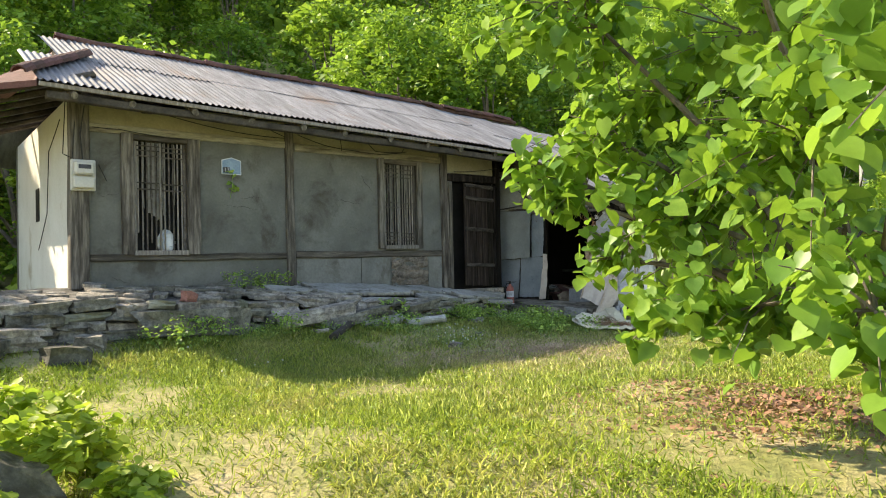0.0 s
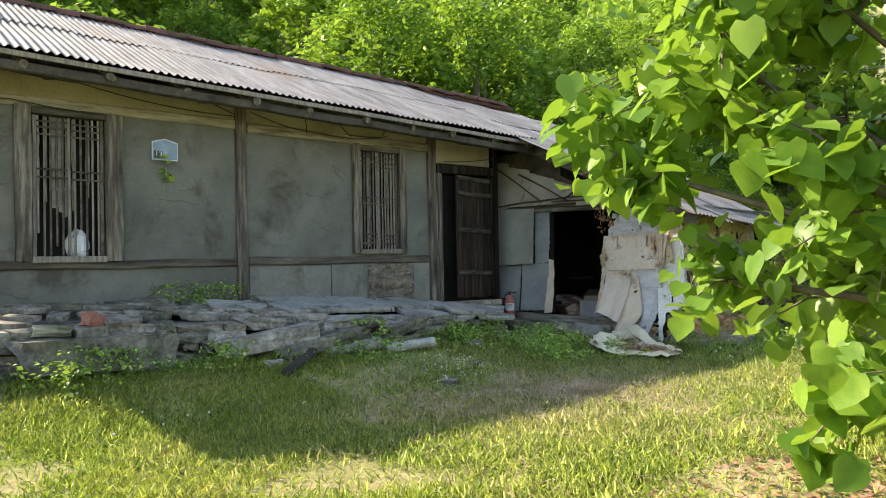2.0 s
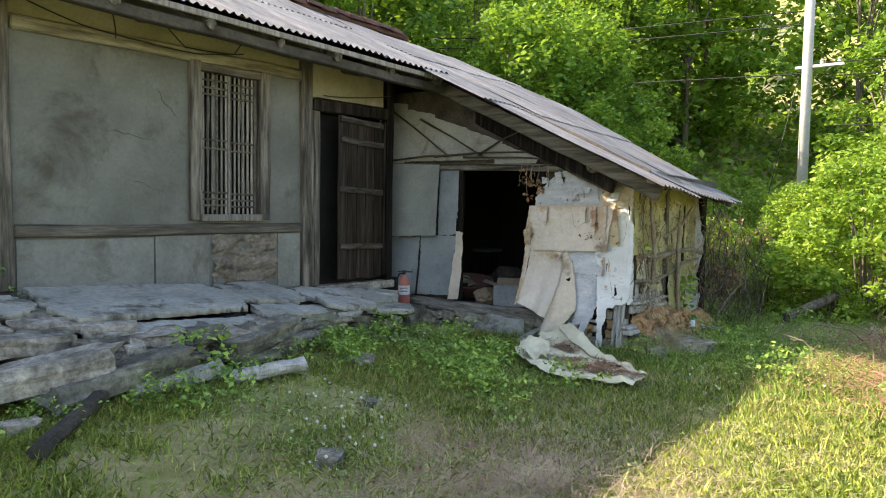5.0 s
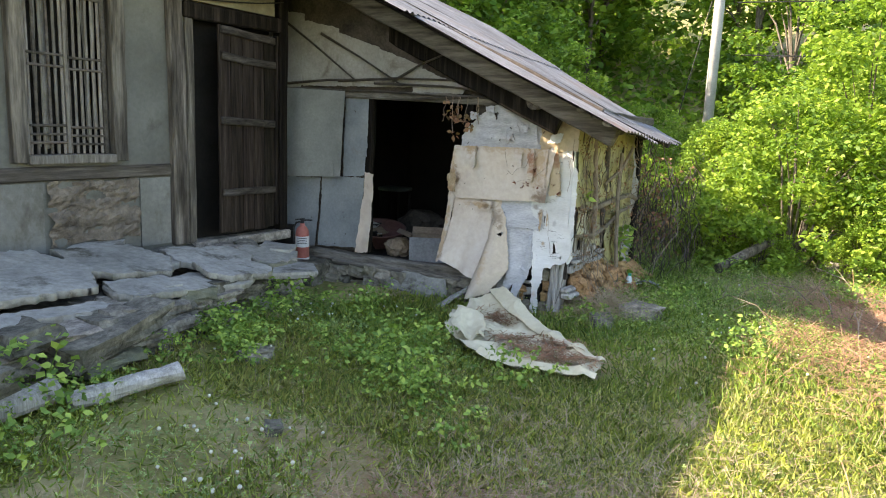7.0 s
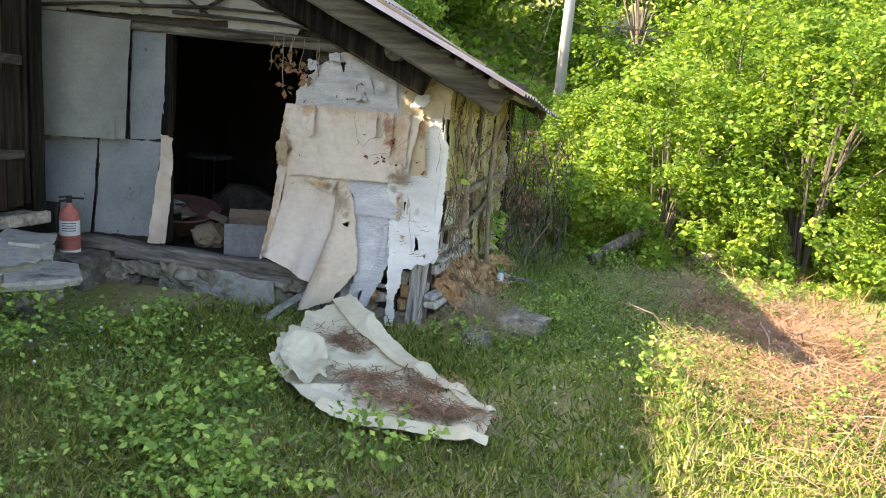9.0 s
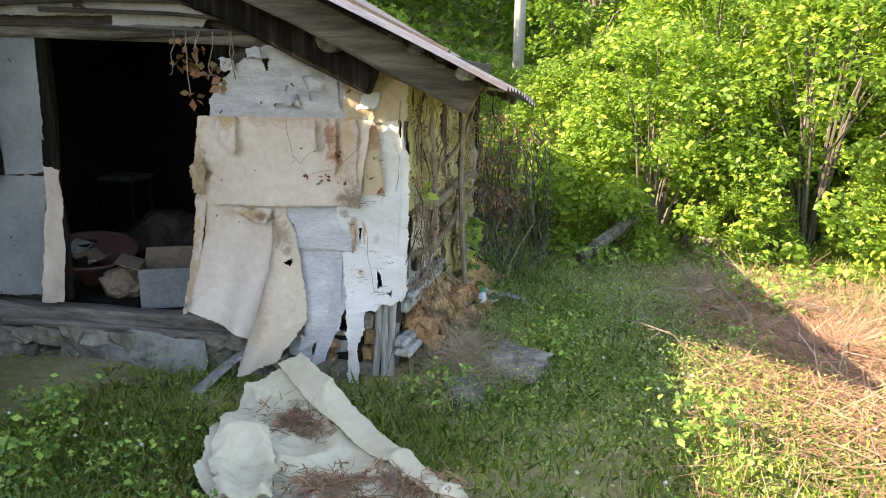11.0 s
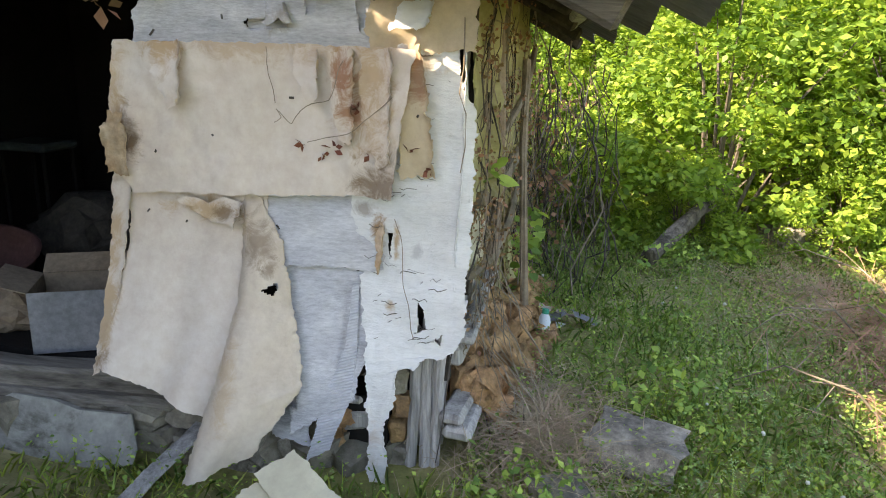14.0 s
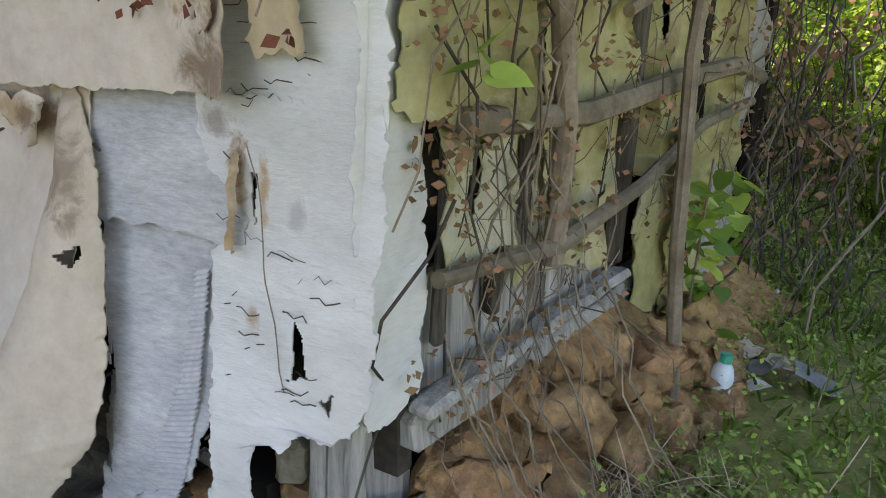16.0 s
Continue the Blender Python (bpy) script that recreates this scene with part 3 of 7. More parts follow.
for i in range(11):
    x = 1.95 + 0.72 * i + rng.uniform(-0.06, 0.06)
    part("rafter", tube_bm([(x, EAVE_Y + 0.0 + 0.04 * (i % 2), roof_z(x, EAVE_Y) - 0.10), (x, 11.2, roof_z(x, 11.2) - 0.11)], 0.042, 8, 0.25), TIMBER, roof)
# the hipped end slopes down over the gable wall
bm = bmesh.new()
hip = [(1.6, EAVE_Y + 0.02, roof_z(1.6, EAVE_Y) + 0.02), (2.35, RIDGE_Y, 5.0), (0.9, 15.2, 3.66), (0.9, 10.4, 3.62)]
top_v = [bm.verts.new(p) for p in hip]
low_v = [bm.verts.new((x, y, z - 0.07)) for x, y, z in hip]
bm.faces.new(top_v)
bm.faces.new(list(reversed(low_v)))
for i in range(4):
    k = (i + 1) % 4
    bm.faces.new((top_v[k], top_v[i], low_v[i], low_v[k]))
bmesh.ops.recalc_face_normals(bm, faces=bm.faces[:])
part("hip_slope", bm, TILE, roof, "dark clay tiled hip end")
for i in range(7):
    yy = 10.6 + 0.6 * i
    part("rafter", tube_bm([(0.88, yy, 3.52), (2.3, yy, 4.0)], 0.04, 7, 0.25), WOOD_AND_SHADE, roof)


# ---- stone terrace ----
def stone_mesh(seed, material=STONE, flat=0.5, angular=0.75):
    """A unit field stone: a blocky lump with split faces."""
    bm = bmesh.new()
    bmesh.ops.create_cube(bm, size=1)
    bmesh.ops.subdivide_edges(bm, edges=bm.edges[:], cuts=2, use_grid_fill=True)
    for v in bm.verts:
        ball = v.co.normalized() * 0.56
        v.co = v.co * angular + ball * (1 - angular)
        v.co += noise.noise_vector(v.co * 1.9 + Vector((seed * 3.7, seed, 0))) * 0.17 + noise.noise_vector(v.co * 5.3 + Vector((seed, seed * 2.1, 0))) * 0.07
        v.co.z *= flat / 0.5
    me = bpy.data.meshes.new("stone")
    bm.to_mesh(me)
    bm.free()
    me.materials.append(material)
    return me


def slab_bm(n, seed, thick, rag=0.3):
    """A broken flat slab with a ragged outline, unit size."""
    r = random.Random(seed)
    bm = bmesh.new()
    outline = []
    for i in range(n):
        a = 2 * math.pi * (i + r.uniform(-0.3, 0.3)) / n
        q = 0.5 * (1 - rag * r.random())
        sq = 1 / max(abs(math.cos(a)), abs(math.sin(a))) ** 0.6
        outline.append((q * sq * math.cos(a), q * sq * math.sin(a)))
    top = [bm.verts.new((x, y, 0.012 * noise.noise(Vector((x * 3, y * 3, seed))))) for x, y in outline]
    mid = [bm.verts.new((x * 1.02, y * 1.02, -thick * 0.35)) for x, y in outline]
    low = [bm.verts.new((x * 0.97, y * 0.97, -thick)) for x, y in outline]
    c = bm.verts.new((0, 0, 0.01))
    for i in range(n):
        k = (i + 1) % n
        bm.faces.new((c, top[i], top[k]))
        bm.faces.new((top[i], mid[i], mid[k], top[k]))
        bm.faces.new((mid[i], low[i], low[k], mid[k]))
    bm.faces.new(list(reversed(low)))
    return bm


def terrace_edge(x):
    return 9.42 + 0.05 * math.sin(x * 1.9) + 0.75 * smooth01(6.2, 8.8, x) - 0.1 * smooth01(2.5, 0.5, x)


def edge_z(x):
    return 1.27 - 0.042 * (x - 1.0)


def deck_z(x, y):
    """The terrace's top."""
    u = (WALL_Y - y) / (WALL_Y - terrace_edge(x))
    return terrace_z(x) + (edge_z(x) - terrace_z(x)) * u


terrace = thing("stone_terrace", "dry-stone terrace capped with cracked cement below the wall", "terrace")
bm = bmesh.new()
xs = [0.4 + 0.1 * i for i in range(82)]
prev = None
for x in xs:
    zb, ze, yw = terrace_z(x) - 0.03, edge_z(x) - 0.06, WALL_Y + 0.12
    ye = terrace_edge(x) + 0.16
    line = []
    for k in range(13):
        u = k / 12
        y = yw + (ye - yw) * u
        line.append((x, y, zb + (ze - zb) * u + 0.035 * noise.noise(Vector((x * 1.7, y * 1.7, 4))) + 0.02 * noise.noise(Vector((x * 6, y * 6, 4)))))
    line.append((x, ye + 0.03, 0.2))
    cur = [bm.verts.new(p) for p in line]
    if prev:
        for k in range(13):
            bm.faces.new((prev[k], prev[k + 1], cur[k + 1], cur[k]))
    prev = cur
RUBBLE = surface("earthy_rubble_fill", [(0.3, (0.07, 0.065, 0.055)), (0.5, (0.13, 0.125, 0.11)), (0.72, (0.24, 0.235, 0.22))], 5, fine=0.6, bump=0.9, bump_scale=16, depth=0.03, coord="World")
part("core", bm, RUBBLE, terrace, "rubble and crumbled cement on the terrace top")
stones = [stone_mesh(i, STONE, 0.5, 0.93) for i in range(14)]
mossy = surface("mossy_field_stone", [(0.3, (0.12, 0.125, 0.08)), (0.5, (0.2, 0.2, 0.15)), (0.75, (0.27, 0.27, 0.2))], 3, fine=0.5, bump=0.8, bump_scale=18, vary=0.15, depth=0.02, coord="World")
stones_m = [stone_mesh(i + 20, mossy, 0.5, 0.8) for i in range(3)]
rng = random.Random(21)
for course in range(5):
    x = 0.5 + rng.uniform(-0.1, 0.2)
    while x < 8.35:
        top, low = edge_z(x) + 0.01, ground_z(x, terrace_edge(x)) - 0.06
        h = (top - low) / 5 * rng.uniform(0.75, 1.3)
        z = low + (top - low) * (course + 0.5) / 5 + rng.uniform(-0.02, 0.02)
        w = rng.choice((0.12, 0.17, 0.22, 0.28, 0.36, 0.44)) * rng.uniform(0.85, 1.2)
        if h > 0.03 and rng.random() < 0.93:
            y = terrace_edge(x + w / 2) + 0.1 - 0.05 * (1 - course / 6) + rng.uniform(-0.09, 0.06)
            me = rng.choice(stones_m if rng.random() < 0.12 else stones)
            piece("stone", me, pose(x + w / 2, y, z, rng.uniform(-6, 6), rng.uniform(-5, 5), rng.uniform(-9, 9)) @ Matrix.Diagonal((w * 1.0, rng.uniform(0.25, 0.42), h * 1.12, 1)), terrace)
        x += w * 0.98
for x, y, z, sx, sy, sz, rz in ((3.0, 9.2, 0.98, 1.15, 0.3, 0.28, 3), (4.55, 9.15, 0.98, 0.95, 0.24, 0.17, -8), (1.0, 9.2, 0.95, 0.9, 0.5, 0.2, 10), (5.05, 9.05, 0.93, 0.85, 0.22, 0.13, 4), (6.2, 9.3, 1.0, 0.7, 0.3, 0.12, 12)):
    piece("stone", stones[int(x * 3) % 12], pose(x, y, z, 0, -8 if x > 4 else 2, rz) @ Matrix.Diagonal((sx, sy, sz, 1)), terrace)
slabs = ((7.05, 10.2, 1.15, 0.8, 0.55, 3, 14), (7.3, 9.75, 1.08, 0.9, 0.5, 9, -10),
         (7.9, 10.25, 1.07, 0.7, 0.5, 12, 20), (8.2, 9.95, 0.98, 0.75, 0.5, 15, -14), (6.75, 9.7, 1.12, 0.7, 0.42, 17, 8), (7.0, 10.58, 1.26, 0.66, 0.3, 23, 4), (8.6, 10.35, 0.95, 0.6, 0.45, 25, 30))
slabs = list(slabs)
for i in range(60):
    x = rng.uniform(1.0, 8.3) if i % 3 == 0 else rng.uniform(1.0, 5.2)
    y = rng.uniform(terrace_edge(x) + 0.12, WALL_Y - 0.2)
    slabs.append((x, y, 0, rng.uniform(0.22, 0.6), rng.uniform(0.18, 0.4), 100 + i, rng.uniform(-25, 25)))
for x, y, z, sx, sy, seed, rz in slabs:
    bm = slab_bm(8 + seed % 5, seed, 0.05, 0.5)
    me = bpy.data.meshes.new("slab")
    bm.to_mesh(me)
    bm.free()
    me.materials.append(CEMENT if x > 5.4 and seed < 100 else STONE)
    piece("slab", me, pose(x, y, deck_z(x, y) + 0.035 + 0.012 * (seed % 3), rng.uniform(3, 7), 2.4 + rng.uniform(-1.5, 1.5), rz) @ Matrix.Diagonal((sx, sy, 1, 1)), terrace)
brick_red = surface("broken_red_brick", [(0.3, (0.2, 0.09, 0.06)), (0.7, (0.33, 0.17, 0.12))], 7, fine=0.4, bump=0.6, vary=0.2)
tagged(piece("brick", stone_mesh(55, brick_red), pose(3.0, 9.35, edge_z(3.0) + 0.085, 0, 10, 20) @ Matrix.Diagonal((0.17, 0.12, 0.12, 1)), None), "broken reddish brick lying on the terrace", "brick")


# ---- the shed ----
shed = thing("shed", "ramshackle lean-to shed patched with boards and vinyl sheets", "shed")
LINO = surface("cream_vinyl_sheet", [(0.3, (0.49, 0.385, 0.3)), (0.5, (0.625, 0.525, 0.445)), (0.75, (0.7, 0.615, 0.55))], 1.6, fine=0.15, bump=0.2, bump_scale=18, rough=0.6, stain=(0.33, 0.2, 0.1), stain_scale=2.4, stain_at=(0.55, 0.66))
LINO_WHITE = surface("white_flaking_vinyl", [(0.3, (0.58, 0.57, 0.56)), (0.7, (0.72, 0.72, 0.72))], 2.2, fine=0.25, bump=0.6, bump_scale=26, rough=0.55, stain=(0.42, 0.32, 0.18), stain_scale=3.2, stain_at=(0.64, 0.7))
BOARD_BLUE = surface("blue_grey_painted_board", [(0.3, (0.17, 0.19, 0.205)), (0.5, (0.235, 0.258, 0.275)), (0.75, (0.32, 0.34, 0.35))], 1.8, fine=0.2, bump=0.25, rough=0.6, stain=(0.2, 0.19, 0.17), stain_scale=2.2, stain_at=(0.6, 0.7))
BOARD_HATCH = surface("grey_green_hatch_board", [(0.3, (0.2, 0.21, 0.2)), (0.7, (0.33, 0.34, 0.32))], 1.8, fine=0.2, bump=0.2, rough=0.6, stain=(0.22, 0.2, 0.17), stain_scale=2.0, stain_at=(0.58, 0.7))
RUSTY = surface("rust_brown_scrap", [(0.3, (0.3, 0.17, 0.09)), (0.5, (0.46, 0.33, 0.21)), (0.7, (0.6, 0.5, 0.38))], 7, fine=0.4, bump=0.5, vary=0.2)
BOARD_GREY = surface("grey_wrinkled_board", [(0.3, (0.26, 0.25, 0.225)), (0.7, (0.39, 0.375, 0.34))], 2.2, fine=0.25, bump=0.35, stain=(0.18, 0.16, 0.13), stain_scale=2.4, stain_at=(0.57, 0.7))
FOOTING = surface("earthy_footing_stone", [(0.3, (0.13, 0.115, 0.085)), (0.5, (0.23, 0.21, 0.165)), (0.75, (0.34, 0.31, 0.25))], 4, fine=0.6, bump=0.8, bump_scale=18, stain=(0.12, 0.12, 0.06), stain_at=(0.54, 0.68), vary=0.25, depth=0.02, coord="World")
CARDBOARD_GREY = surface("grey_peeling_card", [(0.3, (0.36, 0.37, 0.4)), (0.7, (0.54, 0.55, 0.58))], 3, (1, 1, 3), fine=0.2, bump=0.2, stain=(0.2, 0.19, 0.18), stain_scale=3.5, stain_at=(0.6, 0.68))


def sheet(name, corners, at, material, parent, label="", crumple=0.012, ragged=0.012, seed=0, holes=(), nu=36, nv=32, fold=0.0, thick=0.004, curl=0.0, lift=0.0, ribs=0.0):
    """A thin hung sheet between four corners given on a wall's face (along, up), placed by at(along, up, out). Torn edges, soft folds, holes."""
    c = [Vector(q) for q in corners]
    bm = bmesh.new()
    grid = []
    for j in range(nv + 1):
        row = []
        for i in range(nu + 1):
            u, v = i / nu, j / nv
            p = (c[0] * (1 - u) + c[1] * u) * (1 - v) + (c[3] * (1 - u) + c[2] * u) * v
            e = min(u, 1 - u, v, 1 - v)
            if e < 1e-6:
                p = p + Vector((noise.noise(Vector((p.x * 13, p.y * 13, seed))) + 0.8 * noise.noise(Vector((p.x * 47, p.y * 47, seed))), noise.noise(Vector((p.x * 13, p.y * 13, seed + 50))) + 0.8 * noise.noise(Vector((p.x * 47, p.y * 47, seed + 50))))) * ragged * 0.85
            out = lift + crumple * (1.2 * noise.noise(Vector((p.x * 3.2, p.y * 2.2, seed))) + 0.6 * noise.noise(Vector((p.x * 9, p.y * 7, seed + 9))))
            out += fold * (1 - v) * math.sin(u * 9 + 1.5 * noise.noise(Vector((u * 2, v * 2, seed)))) + curl * (1 - v) ** 3 + ribs * math.sin(p.y * 300)
            row.append((p, out, bm.verts.new(at(p.x, p.y, out + crumple))))
        grid.append(row)
    for j in range(nv):
        for i in range(nu):
            mid = (grid[j][i][0] + grid[j + 1][i + 1][0]) / 2
            if any(((mid.x - hx) / rx) ** 2 + ((mid.y - hz) / rz) ** 2 < 1 + 0.5 * noise.noise(Vector((mid.x * 40, mid.y * 40, 3))) for hx, hz, rx, rz in holes):
                continue
            bm.faces.new((grid[j][i][2], grid[j][i + 1][2], grid[j + 1][i + 1][2], grid[j + 1][i][2]))
    front = bm.faces[:]
    rim = [e for e in bm.edges if len(e.link_faces) == 1]
    back = {}
    for row in grid:
        for p, out, v in row:
            if v.link_faces:
                back[v] = bm.verts.new(at(p.x, p.y, out + crumple - thick))
    for q in front:
        bm.faces.new([back[v] for v in reversed(q.verts)])
    for e in rim:
        e.smooth = False
        bm.faces.new((e.verts[0], e.verts[1], back[e.verts[1]], back[e.verts[0]]))
        bm.edges.get((back[e.verts[0]], back[e.verts[1]])).smooth = False
    bmesh.ops.delete(bm, geom=[v for v in bm.verts if not v.link_faces], context="VERTS")
    bmesh.ops.recalc_face_normals(bm, faces=bm.faces[:])
    return part(name, bm, material, parent, label, True)


def side_at(y, z, out):
    return (shed_x(y) - out - 0.06 * smooth01(1.6, 0.6, z), y, z)


def end_at(x, z, out):
    return (x, 8.1 + 0.035 * (x - 9.9) - out, z)


def shed_beam(name, a, b, w, h, material, label="", seed=0, cuts=12):
    """A rough squared beam from a to b."""
    a, b = Vector(a), Vector(b)
    L = (b - a).length
    bm = box_bm((-L / 2, -w / 2, -h / 2), (L / 2, w / 2, h / 2), 0.014, 0, cuts)
    for v in bm.verts:
        v.co += noise.noise_vector(v.co * 2 + Vector((seed * 5.1, 0, 0))) * 0.016 + noise.noise_vector(v.co * 11 + Vector((0, seed, 0))) * 0.006
    d = (b - a).normalized()
    bmesh.ops.transform(bm, matrix=Matrix.Translation((a + b) / 2) @ d.to_track_quat("X", "Z").to_matrix().to_4x4(), verts=bm.verts)
    return part(name, bm, material, shed, label)


sx = shed_x
# frame
shed_beam("sill_beam", (sx(11.25) - 0.03, 11.25, 0.86), (sx(8.6) - 0.03, 8.6, 0.82), 0.12, 0.10, TIMBER_Y, "long cracked sill beam", 1)
shed_beam("sill_beam", (sx(10.4) - 0.1, 10.4, 0.80), (sx(9.0) - 0.1, 9.0, 0.775), 0.06, 0.05, TIMBER_Y, "", 2)
shed_beam("post", (sx(10.1) + 0.03, 10.1, 0.9), (sx(10.08) + 0.03, 10.08, 2.45), 0.08, 0.08, DARKWOOD, "", 3)
shed_beam("post", (sx(9.06) + 0.03, 9.06, 0.85), (sx(9.03) + 0.03, 9.03, 2.42), 0.09, 0.08, DARKWOOD, "", 4)
shed_beam("post", (sx(8.1) + 0.1, 8.14, 0.45), (sx(8.1) + 0.12, 8.16, 2.42), 0.10, 0.12, GREYWOOD, "split grey corner post", 5)
for i, (y, low, high) in enumerate(((8.075, 0.44, 1.12), (8.118, 0.42, 1.14), (8.165, 0.43, 1.1))):
    shed_beam("post", (sx(y) - 0.075, y, low), (sx(y) - 0.02, y + 0.004, high), 0.04, 0.043, GREYWOOD, "grey split board at the corner" if i == 0 else "", 40 + i)
shed_beam("block", (sx(8.05) - 0.12, 8.0, 0.73), (sx(8.0) + 0.1, 7.99, 0.73), 0.1, 0.05, GREYWOOD, "", 7, 4)
shed_beam("block", (sx(8.05) - 0.11, 8.02, 0.79), (sx(8.0) + 0.12, 8.0, 0.79), 0.09, 0.04, GREYWOOD, "", 46, 4)
shed_beam("lintel", (sx(11.2), 11.2, 2.5), (sx(8.1), 8.1, 2.42), 0.09, 0.08, TIMBER_Y, "", 8)
shed_beam("verge_rafter", (9.4, 11.3, roof_z(9.4, 11.3) - 0.15), (9.46, 7.54, roof_z(9.3, 7.54) - 0.14), 0.09, 0.17, TIMBER_Y, "heavy grey rafter under the roof edge", 9, 16)
part("purlin", tube_bm([(9.5, 8.3, 2.44), (9.9, 8.31, 2.45), (10.6, 8.33, 2.44)], [0.075, 0.08, 0.075], 12, 0.12), TIMBER_X, shed, "round purlin end over the corner")
# board and dark beam added to keep sun off the corner sheets
shed_beam("verge_board", (9.5, 11.2, roof_z(9.5, 11.2) - 0.13), (9.56, 7.75, roof_z(9.55, 7.75) - 0.11), 0.03, 0.24, WOOD_AND_SHADE, "", 38, 16)
shed_beam("wall_plate", (9.66, 10.0, roof_z(9.6, 10.0) - 0.31), (9.62, 8.1, roof_z(9.6, 8.1) - 0.285), 0.07, 0.24, DARKWOOD, "dark raking beam added inside the roof edge to stop sun", 39, 10)
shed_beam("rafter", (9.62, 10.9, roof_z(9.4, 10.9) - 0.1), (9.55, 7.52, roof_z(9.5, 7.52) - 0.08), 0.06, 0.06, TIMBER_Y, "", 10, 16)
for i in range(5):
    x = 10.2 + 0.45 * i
    shed_beam("rafter", (x, 10.9, roof_z(x, 10.9) - 0.11), (x, 7.75, roof_z(x, 7.75) - 0.09), 0.06, 0.07, WOOD_AND_SHADE, "", 11 + i)
for i in range(4):
    y = 7.56 + 0.11 * i
    shed_beam("batten", (9.24 + 0.03 * (i % 2), y, roof_z(9.3, y) - 0.045), (12.1, y + 0.3, roof_z(12.1, y + 0.3) - 0.06), 0.075, 0.05, TIMBER_Y if i else GREYWOOD, "", 20 + i)
shed_beam("sill_beam", (9.92, 8.06, 0.95), (12.0, 8.14, 0.92), 0.09, 0.075, GREYWOOD, "", 30)
shed_beam("post", (10.42, 8.12, 0.9), (10.42, 8.14, 2.4), 0.09, 0.09, TIMBER, "", 31)
shed_beam("post", (11.3, 8.12, 0.6), (11.35, 8.14, 2.4), 0.12, 0.12, DARKWOOD, "", 32)
shed_beam("post", (12.05, 8.14, 0.4), (12.0, 8.14, 2.3), 0.12, 0.12, DARKWOOD, "", 33)
shed_beam("eave_beam", (9.6, 8.0, 2.36), (12.2, 8.05, 2.33), 0.09, 0.09, TIMBER_X, "", 34)
# backing panels behind the sheets, dark wood tone standing for shade in the gaps
def panel(q, depth, material):
    bm = bmesh.new()
    f = [bm.verts.new(p) for p in q]
    g = [bm.verts.new(Vector(p) + Vector(depth)) for p in q]
    bm.faces.new(f)
    bm.faces.new(list(reversed(g)))
    for i in range(len(q)):
        k = (i + 1) % len(q)
        bm.faces.new((f[k], f[i], g[i], g[k]))
    bmesh.ops.recalc_face_normals(bm, faces=bm.faces[:])
    return part("backing", bm, material, shed)


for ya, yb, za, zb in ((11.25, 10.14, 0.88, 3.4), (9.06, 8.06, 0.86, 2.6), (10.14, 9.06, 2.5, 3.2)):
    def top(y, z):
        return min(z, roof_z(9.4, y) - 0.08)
    panel([(sx(ya) + 0.05, ya, za), (sx(yb) + 0.05, yb, za), (sx(yb) + 0.05, yb, top(yb, zb)), (sx(ya) + 0.05, ya, top(ya, zb))], (0.04, 0, 0), WOOD_AND_SHADE)
panel([(9.95, 8.18, 0.95), (12.05, 8.24, 0.95), (12.05, 8.24, 2.36), (9.95, 8.18, 2.4)], (0, 0.04, 0), WOOD_AND_SHADE)
# shed floor and back wall coloured near black for the shade inside
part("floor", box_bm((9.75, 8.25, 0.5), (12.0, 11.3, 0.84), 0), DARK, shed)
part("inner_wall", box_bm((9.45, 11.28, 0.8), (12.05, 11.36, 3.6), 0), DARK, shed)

# sheets on the open side: (bottom start, bottom end, top end, top start), along y
def on_side(corners, material, label="", **kw):
    return sheet("sheet", corners, side_at, material, shed, label, **kw)


on_side(((11.28, 1.64), (11.02, 1.64), (11.0, 2.52), (11.25, 2.56)), BOARD_BLUE, "", seed=1, crumple=0.006)
on_side(((11.2, 0.88), (10.65, 0.92), (10.63, 1.63), (11.2, 1.61)), BOARD_BLUE, "blue-grey painted board", seed=2, crumple=0.006)
on_side(((10.62, 0.93), (10.16, 0.95), (10.12, 1.66), (10.6, 1.65)), BOARD_BLUE, "", seed=3, crumple=0.006)
on_side(((10.36, 1.66), (10.1, 1.68), (10.08, 2.44), (10.34, 2.46)), BOARD_BLUE, "", seed=4, crumple=0.01)
on_side(((11.06, 1.62), (10.34, 1.66), (10.3, 2.5), (10.98, 2.52)), BOARD_HATCH, "square hatch board nailed over the wall", lift=0.075, seed=5, crumple=0.008, ragged=0.006)
on_side(((11.04, 1.625), (10.4, 1.655), (10.4, 1.80), (11.03, 1.78)), BOARD_HATCH, "", lift=0.1, seed=6, crumple=0.012, ragged=0.004)
on_side(((10.17, 0.9), (10.02, 0.92), (10.0, 1.7), (10.1, 1.72)), LINO, "cream strip curling at the doorway", seed=7, crumple=0.03)
for i, (ya, yb, z0, z1a, z1b) in enumerate(((11.25, 10.85, 2.52, 3.3, 3.25), (10.88, 10.45, 2.55, 3.2, 3.1), (10.48, 10.0, 2.55, 3.08, 2.92), (10.02, 9.55, 2.55, 2.92, 2.75), (9.6, 9.1, 2.5, 2.75, 2.56))):
    on_side(((ya, z0), (yb, z0), (yb - 0.03, z1b), (ya, z1a)), BOARD_GREY, "grey wrinkled board in the gable", seed=20 + i, crumple=0.016, ragged=0.012)
